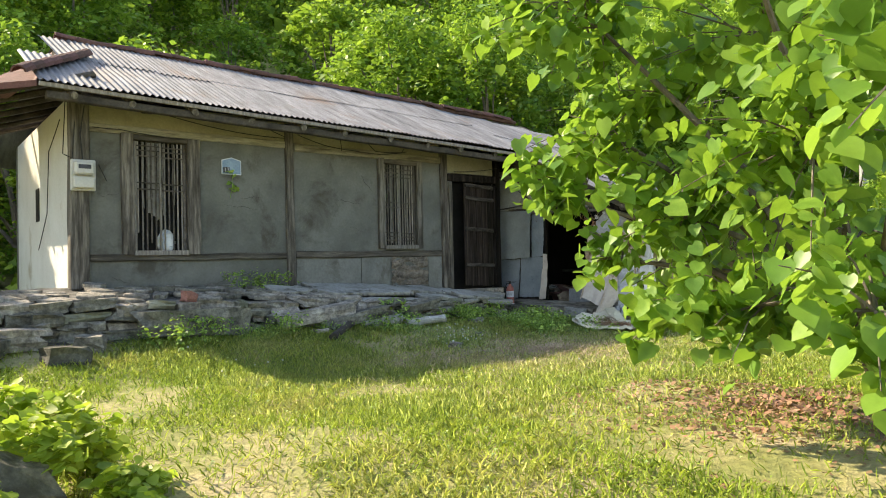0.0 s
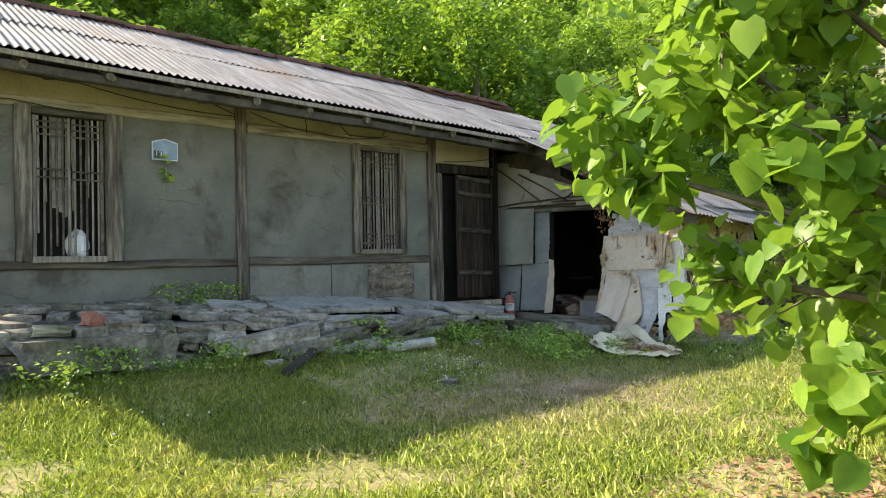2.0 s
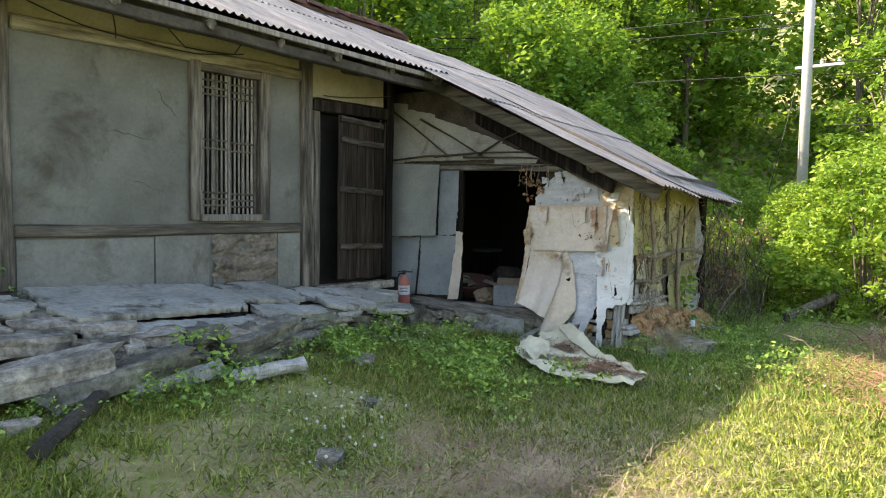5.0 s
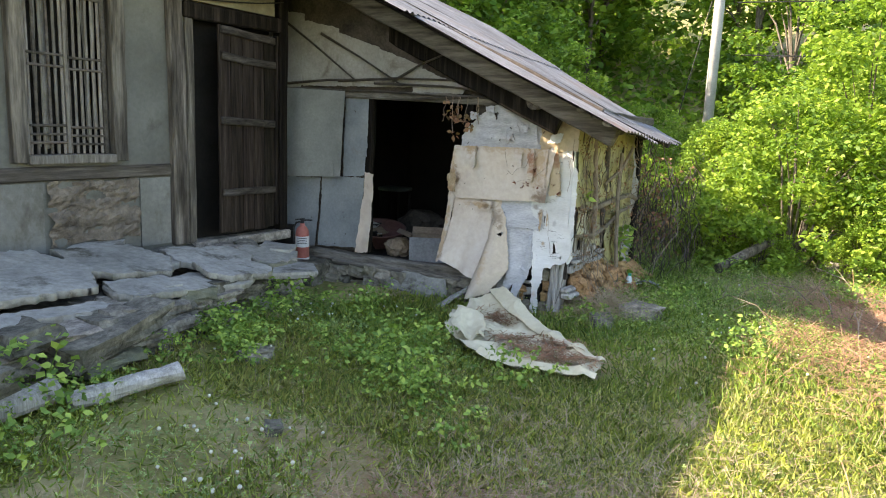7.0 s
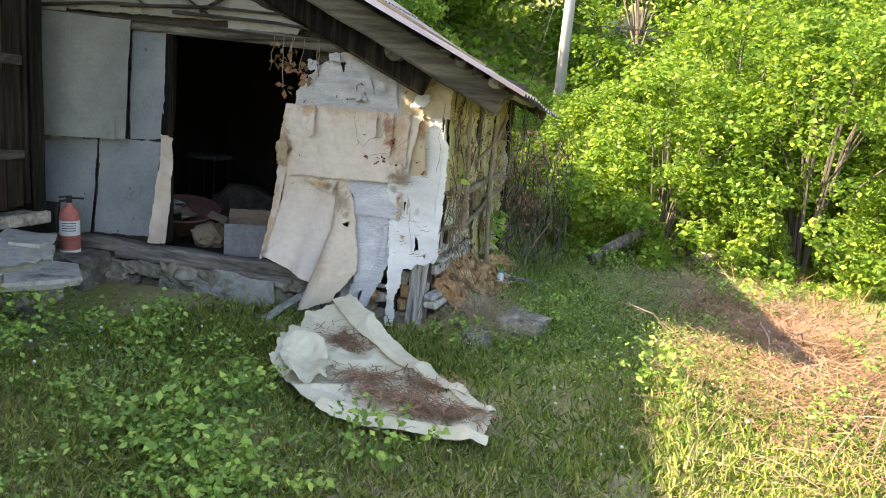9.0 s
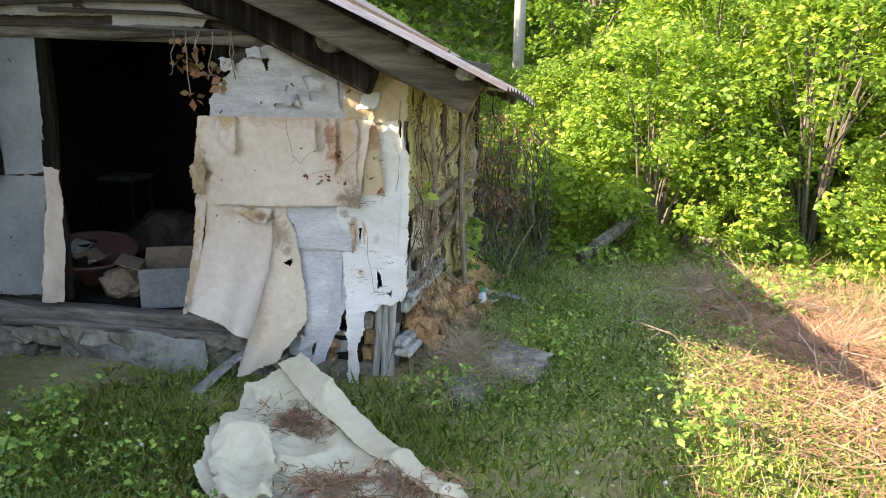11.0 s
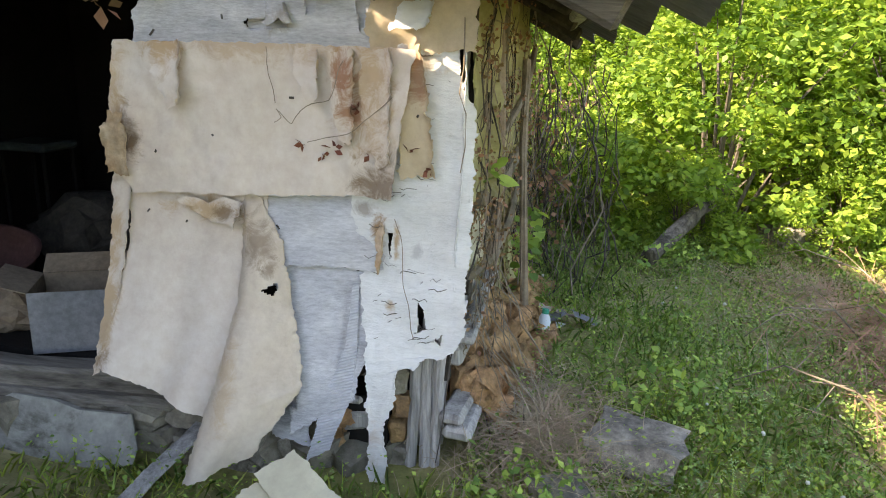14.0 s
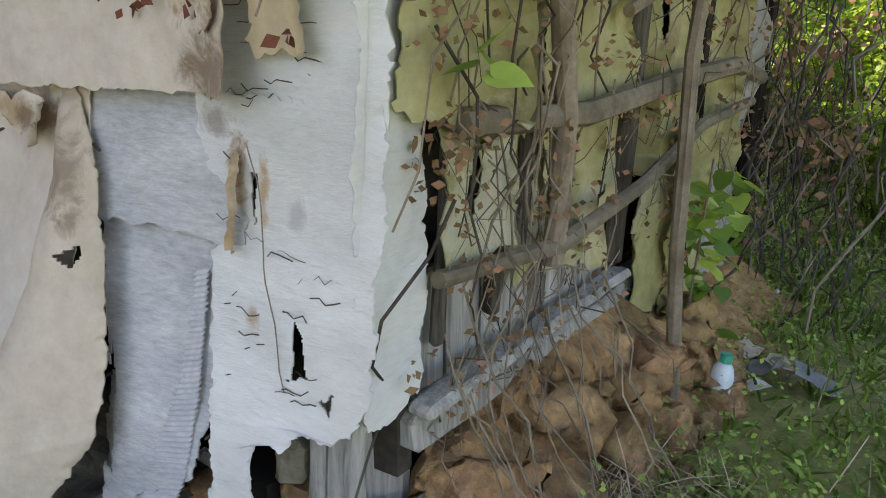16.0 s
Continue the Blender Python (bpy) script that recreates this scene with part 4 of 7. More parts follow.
def spotted(name, stops, spots, scale=1.8, rough=0.6, bump=0.35, bump_scale=24, stretch=(1, 1, 1), fine=0.18, depth=0.008):
    """A sheet with single stains: each spot is (centre, radii, colour, strength), its outline broken up by noise."""
    m = surface(name, stops, scale, stretch, rough, bump, bump_scale, fine, depth=depth)
    nt = m.node_tree
    p = nt.nodes["Principled BSDF"]
    col = p.inputs["Base Color"].links[0].from_socket
    pos = nt.nodes.new("ShaderNodeNewGeometry").outputs["Position"]
    grain = noise_of(nt, 11.0, 10, 0.75, (1, 1, 1), 0.8, "World")
    for centre, radii, colour, strength in spots:
        mp = nt.nodes.new("ShaderNodeMapping")
        mp.vector_type = "POINT"
        mp.inputs["Scale"].default_value = [1 / q for q in radii]
        mp.inputs["Location"].default_value = [-c / q for c, q in zip(centre, radii)]
        nt.links.new(pos, mp.inputs[0])
        ln = nt.nodes.new("ShaderNodeVectorMath")
        ln.operation = "LENGTH"
        nt.links.new(mp.outputs[0], ln.inputs[0])
        ad = nt.nodes.new("ShaderNodeMath")
        ad.operation = "MULTIPLY_ADD"
        ad.inputs[1].default_value = 3.6
        nt.links.new(grain, ad.inputs[0])
        nt.links.new(ln.outputs["Value"], ad.inputs[2])
        mr = nt.nodes.new("ShaderNodeMapRange")
        mr.inputs[1].default_value, mr.inputs[2].default_value = 2.1, 2.75
        mr.inputs[3].default_value, mr.inputs[4].default_value = strength, 0.0
        nt.links.new(ad.outputs[0], mr.inputs[0])
        col = mixed(nt, mr.outputs[0], col, colour)
    nt.links.new(col, p.inputs["Base Color"])
    return m


def inside(poly, x, y):
    hit = False
    for (xa, ya), (xb, yb) in zip(poly, poly[1:] + poly[:1]):
        if (ya > y) != (yb > y) and x < xa + (xb - xa) * (y - ya) / (yb - ya):
            hit = not hit
    return hit


def hung(rows, at, material, label="", seed=0, cell=0.011, ragged=0.006, crumple=0.006, fold=0.0, folds=9.0, belly=0.0, roll=0.0, ribs=0.0, holes=(), thick=0.003, pucker=0.0, parent=None, name="sheet"):
    """A thin sheet on the shed, from rows of (along, up, out) at its two edges, bottom to top. Edges torn, body creased, polygon holes."""
    spans = [max((Vector(b[:2]) - Vector(a[:2])).length, (Vector(b[3:5]) - Vector(a[3:5])).length) for a, b in zip(rows, rows[1:])]
    wide = max((Vector(q[:2]) - Vector(q[3:5])).length for q in rows)
    nu = max(4, int(wide / cell))
    lines = []
    total, far = sum(spans), 0.0
    for (a, b), span in zip(zip(rows, rows[1:]), spans):
        n = max(2, int(span / cell))
        for k in range(n + (b is rows[-1])):
            lines.append(([p + (q - p) * k / n for p, q in zip(a, b)], (far + span * k / n) / total))
        far += span
    bm = bmesh.new()
    grid = []
    last = len(lines) - 1
    for j, (q, v) in enumerate(lines):
        line = []
        for i in range(nu + 1):
            u = i / nu
            a, z, out = (q[k] + (q[k + 3] - q[k]) * u for k in range(3))
            e = min(i, nu - i, j, last - j)
            if e < 3:
                w = ragged * (1 - e / 3)
                a += w * (noise.noise(Vector((a * 17, z * 17, seed))) * 1.2 + noise.noise(Vector((a * 71, z * 71, seed))))
                z += w * (noise.noise(Vector((a * 17, z * 17, seed + 40))) * 1.2 + noise.noise(Vector((a * 71, z * 71, seed + 40))))
            d = crumple * (1.3 * noise.noise(Vector((a * 3.5, z * 2.5, seed))) + 0.7 * noise.noise(Vector((a * 11, z * 8, seed + 7))) + 0.25 * noise.noise(Vector((a * 34, z * 34, seed + 3))))
            d += fold * (1.1 - v) * math.sin(u * folds + 1.2 * noise.noise(Vector((u * 2, v * 2, seed)))) + belly * math.sin(math.pi * u) ** 0.6 * math.sin(math.pi * min(1.0, 0.12 + v * 0.9)) ** 0.5
            d += pucker * max(0.0, 1 - min(u, 1 - u) * 9) * abs(noise.noise(Vector((a * 6, z * 9, seed + 5))))
            d += roll * max(0.0, (u - 0.86) / 0.14) ** 2 + ribs * math.sin((z + 0.25 * a) * 610)
            line.append((a, z, out + d + crumple, bm.verts.new(at(a, z, out + d + crumple))))
        grid.append(line)
    for j in range(last):
        for i in range(nu):
            a, z = (grid[j][i][0] + grid[j + 1][i + 1][0]) / 2, (grid[j][i][1] + grid[j + 1][i + 1][1]) / 2
            wob = 0.006 * noise.noise(Vector((a * 60, z * 60, 3)))
            if any(inside(h, a + wob, z + wob) for h in holes):
                continue
            bm.faces.new((grid[j][i][3], grid[j][i + 1][3], grid[j + 1][i + 1][3], grid[j + 1][i][3]))
    front = bm.faces[:]
    rim = [e for e in bm.edges if len(e.link_faces) == 1]
    back = {v: bm.verts.new(at(a, z, o - thick)) for line in grid for a, z, o, v in line if v.link_faces}
    for q in front:
        bm.faces.new([back[v] for v in reversed(q.verts)])
    for e in rim:
        bm.faces.new((e.verts[0], e.verts[1], back[e.verts[1]], back[e.verts[0]]))
        e.smooth = False
    bmesh.ops.delete(bm, geom=[v for v in bm.verts if not v.link_faces], context="VERTS")
    bmesh.ops.recalc_face_normals(bm, faces=bm.faces[:])
    return part(name, bm, material, parent or shed, label, True)


CREAM_STOPS = [(0.3, (0.56, 0.465, 0.385)), (0.5, (0.635, 0.55, 0.47)), (0.75, (0.7, 0.625, 0.56))]
BROWN, RUST, TAN = (0.17, 0.105, 0.06), (0.3, 0.12, 0.06), (0.46, 0.31, 0.17)
CREAM_TOP = spotted("cream_vinyl_stained", CREAM_STOPS, (((9.76, 8.33, 1.86), (0.2, 0.11, 0.26), TAN, 0.75), ((9.76, 8.40, 1.95), (0.2, 0.045, 0.11), RUST, 0.8), ((9.76, 8.36, 1.84), (0.2, 0.06, 0.07), RUST, 0.7),
                    ((9.76, 8.28, 1.62), (0.2, 0.12, 0.1), BROWN, 0.75), ((9.7, 8.97, 2.0), (0.2, 0.07, 0.09), TAN, 0.85), ((9.68, 9.13, 1.72), (0.2, 0.06, 0.14), BROWN, 0.85), ((9.7, 8.75, 2.04), (0.2, 0.5, 0.07), TAN, 0.6), ((9.7, 9.16, 1.9), (0.2, 0.05, 0.2), TAN, 0.7)))
CREAM_LEFT = spotted("cream_vinyl_hanging", CREAM_STOPS, (((9.5, 9.17, 1.2), (0.3, 0.045, 0.5), TAN, 0.8), ((9.7, 8.87, 1.5), (0.2, 0.16, 0.045), TAN, 0.85), ((9.7, 8.78, 1.49), (0.2, 0.05, 0.04), BROWN, 0.7), ((9.5, 9.16, 0.98), (0.2, 0.05, 0.06), BROWN, 0.6)))
CREAM_FLAP = spotted("cream_vinyl_flap", [(0.3, (0.47, 0.385, 0.29)), (0.5, (0.56, 0.475, 0.385)), (0.75, (0.64, 0.56, 0.47))], (((9.6, 8.67, 1.42), (0.3, 0.07, 0.12), BROWN, 0.6), ((9.6, 8.62, 1.32), (0.2, 0.03, 0.04), BROWN, 0.6), ((9.5, 8.7, 0.95), (0.3, 0.04, 0.2), TAN, 0.5)))
WHITE_CORNER = spotted("white_vinyl_flaking", [(0.3, (0.6, 0.6, 0.585)), (0.7, (0.76, 0.77, 0.77))], (((9.8, 8.29, 1.43), (0.2, 0.03, 0.1), (0.33, 0.2, 0.1), 0.95), ((9.8, 8.23, 1.41), (0.2, 0.014, 0.07), TAN, 0.9), ((9.8, 8.34, 1.52), (0.2, 0.05, 0.035), BROWN, 0.6), ((9.8, 8.24, 1.19), (0.2, 0.02, 0.025), TAN, 0.8), ((9.8, 8.16, 1.38), (0.2, 0.02, 0.03), (0.4, 0.4, 0.41), 0.6), ((9.8, 8.2, 2.0), (0.2, 0.1, 0.07), TAN, 0.7), ((9.8, 8.27, 0.72), (0.2, 0.05, 0.12), TAN, 0.5)),
                       2.2, 0.5, 0.6, 30, (1, 1, 3.2), 0.22)
GREY_CARD = spotted("grey_weathered_card", [(0.3, (0.34, 0.345, 0.365)), (0.5, (0.46, 0.465, 0.485)), (0.72, (0.58, 0.585, 0.6))], (((9.7, 8.6, 2.1), (0.2, 0.06, 0.05), (0.3, 0.26, 0.2), 0.7), ((9.7, 8.35, 2.35), (0.2, 0.08, 0.1), (0.62, 0.6, 0.55), 0.7), ((9.7, 8.55, 0.9), (0.3, 0.05, 0.12), (0.2, 0.19, 0.18), 0.7), ((9.7, 9.0, 2.2), (0.2, 0.1, 0.06), (0.66, 0.66, 0.66), 0.7)), 3, 0.8, 0.5, 34, (1, 1, 4), 0.35)

# grey card above, its torn face showing the ribs of the layer behind
hung(((8.72, 2.04, 0.02, 8.3, 2.04, 0.02), (8.72, 2.4, 0.02, 8.29, 2.42, 0.02)), side_at, CARDBOARD_GREY, "ribbed inner layer of the card", 101, 0.0045, 0.004, 0.003, ribs=0.0025)
hung(((9.08, 2.02, 0.04, 8.31, 2.02, 0.045), (9.08, 2.1, 0.04, 8.31, 2.1, 0.045), (9.03, 2.2, 0.035, 8.32, 2.2, 0.04), (8.9, 2.32, 0.035, 8.32, 2.31, 0.04), (8.72, 2.43, 0.03, 8.31, 2.44, 0.03)), side_at, GREY_CARD, "grey peeling cardboard nailed under the eave", 102, 0.008, 0.012, 0.008,
     holes=([(8.56, 2.25), (8.5, 2.26), (8.49, 2.13), (8.52, 2.12), (8.535, 2.18)], [(8.72, 2.1), (8.6, 2.12), (8.58, 2.085), (8.7, 2.07)], [(8.47, 2.33), (8.45, 2.33), (8.45, 2.22)], [(8.38, 2.3), (8.345, 2.31), (8.34, 2.1), (8.36, 2.08)], [(8.78, 2.34), (8.74, 2.34), (8.75, 2.26)], [(8.66, 2.21), (8.63, 2.2), (8.65, 2.16)]))
for i in range(4):
    y, z = (8.95, 8.6, 8.47, 8.8)[i], (2.3, 2.12, 2.2, 2.36)[i]
    hung(((y + 0.05, z - 0.03, 0.055, y - 0.05, z - 0.02, 0.06), (y + 0.04, z + 0.04, 0.05, y - 0.04, z + 0.03, 0.05)), side_at, GREY_CARD, "", 110 + i, 0.008, 0.016, 0.02, roll=0.03)
# crumpled tan and white scraps between the card and the corner
hung(((8.33, 2.02, 0.03, 7.99, 2.03, 0.04), (8.33, 2.2, 0.03, 7.99, 2.2, 0.04), (8.3, 2.4, 0.03, 8.0, 2.4, 0.04)), side_at, spotted("tan_crumpled_vinyl", [(0.3, (0.42, 0.33, 0.22)), (0.7, (0.6, 0.5, 0.37))], (((9.8, 8.2, 2.25), (0.2, 0.1, 0.05), BROWN, 0.6),)), "tan crumpled vinyl under the eave", 120, 0.009, 0.012, 0.022)
hung(((8.26, 2.08, 0.06, 8.14, 2.1, 0.07), (8.22, 2.17, 0.05, 8.12, 2.18, 0.05)), side_at, WHITE_CORNER, "", 121, 0.008, 0.014, 0.02, roll=0.03)
hung(((8.42, 1.52, 0.02, 7.985, 1.53, 0.045), (8.42, 1.8, 0.02, 7.985, 1.8, 0.045), (8.42, 2.05, 0.02, 8.06, 2.06, 0.04)), side_at, WHITE_CORNER, "white flaking vinyl strip at the corner", 122, 0.009, 0.014, 0.01)
hung(((8.22, 1.62, 0.06, 8.1, 1.64, 0.065), (8.22, 1.85, 0.06, 8.13, 1.86, 0.06), (8.24, 2.03, 0.06, 8.15, 2.04, 0.055)), side_at, spotted("yellow_curled_vinyl", [(0.3, (0.5, 0.39, 0.25)), (0.7, (0.62, 0.52, 0.38))], (((9.8, 8.17, 1.95), (0.2, 0.05, 0.09), RUST, 0.7),)), "", 123, 0.01, 0.014, 0.014, roll=0.03)
# the white sheet that wraps the corner, its lower edge torn away to a tail
hung(((8.275, 0.50, 0.12, 8.235, 0.49, 0.12), (8.28, 0.62, 0.12, 8.215, 0.63, 0.12), (8.285, 0.76, 0.11, 8.235, 0.78, 0.11), (8.29, 0.85, 0.10, 8.205, 0.88, 0.10), (8.30, 0.93, 0.09, 8.195, 0.985, 0.09), (8.305, 0.96, 0.09, 8.14, 0.995, 0.09), (8.31, 1.0, 0.085, 8.10, 1.03, 0.085), (8.312, 1.03, 0.08, 8.04, 1.02, 0.08), (8.315, 1.07, 0.075, 7.985, 1.09, 0.075),
      (8.33, 1.2, 0.06, 7.985, 1.2, 0.065), (8.35, 1.36, 0.045, 7.985, 1.36, 0.055), (8.39, 1.56, 0.035, 7.985, 1.57, 0.05)), side_at, WHITE_CORNER, "white flaking vinyl wrapped round the corner", 130, 0.0045, 0.011, 0.007, pucker=0.014,
     holes=([(8.17, 1.105), (8.14, 1.115), (8.145, 1.21), (8.125, 1.19), (8.11, 1.12)], [(8.26, 1.44), (8.245, 1.44), (8.25, 1.33)]  , [(8.085, 1.085), (8.055, 1.105), (8.06, 1.065)]))
hung(((8.285, 1.3, 0.066, 8.272, 1.31, 0.07), (8.3, 1.4, 0.06, 8.262, 1.42, 0.075), (8.285, 1.47, 0.056, 8.27, 1.47, 0.06)), side_at, RUSTY, "", 131, 0.005, 0.008, 0.008, roll=0.015)
# cream vinyl: nailed across, hanging below, and the strip by the doorway
hung(((9.10, 1.545, 0.07, 8.235, 1.565, 0.075), (9.14, 1.62, 0.06, 8.225, 1.63, 0.08), (9.175, 1.8, 0.05, 8.205, 1.8, 0.07), (9.14, 2.03, 0.045, 8.165, 2.035, 0.055)), side_at, CREAM_TOP, "cream vinyl sheet nailed across, stained brown", 140, 0.011, 0.007, 0.012, fold=0.008, folds=5, roll=0.035, pucker=0.03)
for i, (a, b, c, d, o) in enumerate(((9.0, 8.9, 2.03, 1.82, 0.075), (8.55, 8.46, 2.03, 1.86, 0.08), (8.44, 8.36, 2.02, 1.72, 0.075), (8.34, 8.24, 2.03, 1.66, 0.085))):
    hung((((a * 0.4 + b * 0.6), d, o + 0.015, b, d + 0.02, o + 0.02), (a, (c + d) / 2, o, b, (c + d) / 2, o + 0.012), (a, c, o - 0.015, b, c, o - 0.015)), side_at, CREAM_TOP, "", 145 + i, 0.009, 0.012, 0.014, roll=0.02)
hung(((9.17, 1.61, 0.075, 9.09, 1.6, 0.08), (9.18, 1.72, 0.08, 9.08, 1.73, 0.09), (9.15, 1.81, 0.07, 9.1, 1.81, 0.07)), side_at, RUSTY, "rust-brown crumpled scrap", 150, 0.008, 0.014, 0.03)
hung(((9.19, 0.94, 0.19, 9.15, 0.97, 0.185), (9.18, 1.3, 0.09, 9.125, 1.3, 0.09), (9.18, 1.64, 0.045, 9.10, 1.64, 0.05), (9.18, 1.88, 0.03, 9.12, 1.88, 0.035)), side_at, CREAM_LEFT, "pale strip of vinyl beside the doorway", 151, 0.009, 0.008, 0.007, roll=0.012)
hung(((9.165, 0.98, 0.2, 8.74, 0.81, 0.23), (9.15, 1.15, 0.13, 8.68, 1.12, 0.14), (9.13, 1.35, 0.075, 8.66, 1.35, 0.075), (9.12, 1.56, 0.05, 8.66, 1.55, 0.04)), side_at, CREAM_LEFT, "cream vinyl sheet hanging to the sill", 152, 0.011, 0.007, 0.006, fold=0.014, folds=11)
hung(((8.84, 1.46, 0.075, 8.74, 1.45, 0.08), (8.95, 1.53, 0.07, 8.72, 1.53, 0.07)), side_at, CREAM_LEFT, "", 153, 0.01, 0.014, 0.018, roll=0.02)
# the flap that has come away and folded forward
hung(((8.81, 0.66, 0.33, 8.62, 0.73, 0.27), (8.78, 0.84, 0.26, 8.48, 0.95, 0.20), (8.745, 1.02, 0.2, 8.515, 1.08, 0.15), (8.725, 1.2, 0.13, 8.55, 1.22, 0.115), (8.73, 1.38, 0.075, 8.60, 1.40, 0.085), (8.74, 1.55, 0.05, 8.69, 1.55, 0.05)), side_at, CREAM_FLAP, "torn flap of cream vinyl folded forward", 160, 0.0065, 0.008, 0.008, belly=0.05, fold=0.02, folds=6,
     holes=([(8.64, 1.25), (8.6, 1.272), (8.585, 1.27), (8.6, 1.235)],))
# grey card between flap and corner
hung(((8.66, 1.32, 0.085, 8.27, 1.31, 0.05), (8.71, 1.57, 0.03, 8.27, 1.58, 0.02)), side_at, GREY_CARD, "grey weathered card", 170, 0.008, 0.009, 0.006)
hung(((8.53, 0.76, 0.16, 8.34, 0.87, 0.11), (8.545, 0.97, 0.12, 8.3, 1.04, 0.07), (8.61, 1.18, 0.075, 8.27, 1.2, 0.045), (8.65, 1.335, 0.05, 8.27, 1.30, 0.035)), side_at, GREY_CARD, "grey board peeling to its ribs", 171, 0.007, 0.012, 0.008, holes=([(8.565, 1.09), (8.55, 0.86), (8.515, 0.84), (8.535, 1.0)],))
hung(((8.48, 0.66, 0.165, 8.405, 0.70, 0.15), (8.435, 0.86, 0.13, 8.345, 0.88, 0.12), (8.375, 1.06, 0.1, 8.335, 1.06, 0.09), (8.365, 1.26, 0.07, 8.345, 1.26, 0.065)), side_at, CARDBOARD_GREY, "bare corrugated ribs of the torn card", 172, 0.0035, 0.004, 0.004, ribs=0.004)
hung(((8.62, 0.72, 0.1, 8.48, 0.7, 0.12), (8.62, 1.0, 0.06, 8.5, 1.0, 0.06)), side_at, GREY_CARD, "", 173, 0.01, 0.012, 0.012)
shed_beam("brace", (sx(8.62) - 0.04, 8.62, 0.7), (sx(8.3) - 0.05, 8.3, 0.74), 0.06, 0.07, GREYWOOD, "grey broken rail under the card", 62, 6)
shed_beam("brace", (sx(8.45) - 0.05, 8.45, 0.82), (sx(8.33) - 0.06, 8.33, 0.82), 0.03, 0.03, GREYWOOD, "", 63, 4)
for i in range(4):
    box = box_bm((-0.04, -0.035, -0.045), (0.04, 0.035, 0.045), 0.012, 0.0, 3)
    for v in box.verts:
        v.co += noise.noise_vector(v.co * 16 + Vector((i * 3, 0, 0))) * 0.014
    bmesh.ops.transform(box, matrix=pose(sx(8.215) - 0.03, 8.21 + 0.012 * (i % 2), 0.6 + 0.1 * i, 0, 0, 8 * i), verts=box.verts)
    part("clay_brick", box, EARTH if i % 3 else FOOTING, shed)

# cracked cement plates on the terrace top
def on_deck(x, y, out):
    return (x, y, deck_z(x, y) + 0.05 + out)


for i, (xa, xb, ya, yb, o) in enumerate(((4.95, 6.55, 9.62, 10.55, 0.03), (6.5, 7.25, 9.85, 10.5, 0.03), (7.25, 7.95, 9.62, 9.98, 0.05), (6.45, 7.3, 9.5, 9.83, 0.0), (5.0, 6.4, 9.42, 9.63, -0.03), (7.3, 8.1, 9.98, 10.4, 0.01), (4.3, 4.96, 9.85, 10.4, 0.02), (8.05, 8.65, 10.0, 10.4, 0.0))):
    hung(((xa + 0.1, ya, o, xb - 0.18, ya + 0.04, o), (xa, ya + 0.3 * (yb - ya), o, xb, ya + 0.45 * (yb - ya), o), (xa + 0.06, yb, o, xb - 0.1, yb - 0.03, o)), on_deck, CEMENT, "cracked cement plate" if i == 0 else "", 210 + i, 0.03, 0.022, 0.01, thick=0.045, parent=terrace, name="slab")

# nails, scratches and dead tendrils on the sheets
rng = random.Random(3)
for i in range(46):
    yn, zn = rng.uniform(8.1, 11.15), rng.uniform(0.95, 2.4)
    if 9.1 < yn < 10.15:
        continue
    o = 0.07 if zn > 1.2 else 0.1
    part("nail_hole", tube_bm([Vector(side_at(yn, zn, o)), Vector(side_at(yn + rng.uniform(-0.012, 0.012), zn + rng.uniform(-0.02, 0.02), o + 0.01))], rng.uniform(0.002, 0.005), 5), CRACK, shed)
for i in range(60):
    yn, zn = rng.uniform(8.04, 8.3), rng.uniform(1.06, 2.02)
    o = 0.082 - 0.04 * smooth01(1.1, 1.5, zn)
    pts = [Vector(side_at(yn + 0.014 * k + rng.uniform(-0.004, 0.004), zn + rng.uniform(-0.007, 0.007), o + 0.004)) for k in range(rng.randint(2, 5))]
    part("crack", tube_bm(pts, rng.uniform(0.0006, 0.0014), 4), CRACK, shed)

# the end wall
def on_end(corners, material, label="", **kw):
    return sheet("sheet", corners, end_at, material, shed, label, **kw)


YELLOW = spotted("yellowed_mossy_sheet", [(0.3, (0.2, 0.185, 0.075)), (0.5, (0.36, 0.335, 0.16)), (0.75, (0.5, 0.47, 0.28))], (((10.15, 8.1, 1.35), (0.3, 0.3, 0.25), (0.6, 0.59, 0.5), 0.7), ((10.7, 8.1, 1.2), (0.5, 0.3, 0.15), (0.55, 0.5, 0.38), 0.6), ((10.6, 8.1, 2.2), (0.8, 0.3, 0.2), (0.3, 0.3, 0.08), 0.5), ((10.3, 8.1, 1.9), (0.05, 0.3, 0.1), BROWN, 0.6), ((11.0, 8.1, 1.6), (0.1, 0.3, 0.2), BROWN, 0.5)), 2.4, 0.65, 0.4, 22, fine=0.28)
hung(((9.79, 1.03, 0.06, 9.87, 1.02, 0.06), (9.78, 1.1, 0.06, 9.93, 1.06, 0.06), (9.78, 1.3, 0.06, 9.97, 1.28, 0.055), (9.79, 1.62, 0.06, 9.95, 1.6, 0.05), (9.8, 2.05, 0.06, 9.93, 2.05, 0.05)), end_at, WHITE_CORNER, "white vinyl turning greenish on the end wall", 181, 0.008, 0.014, 0.012)
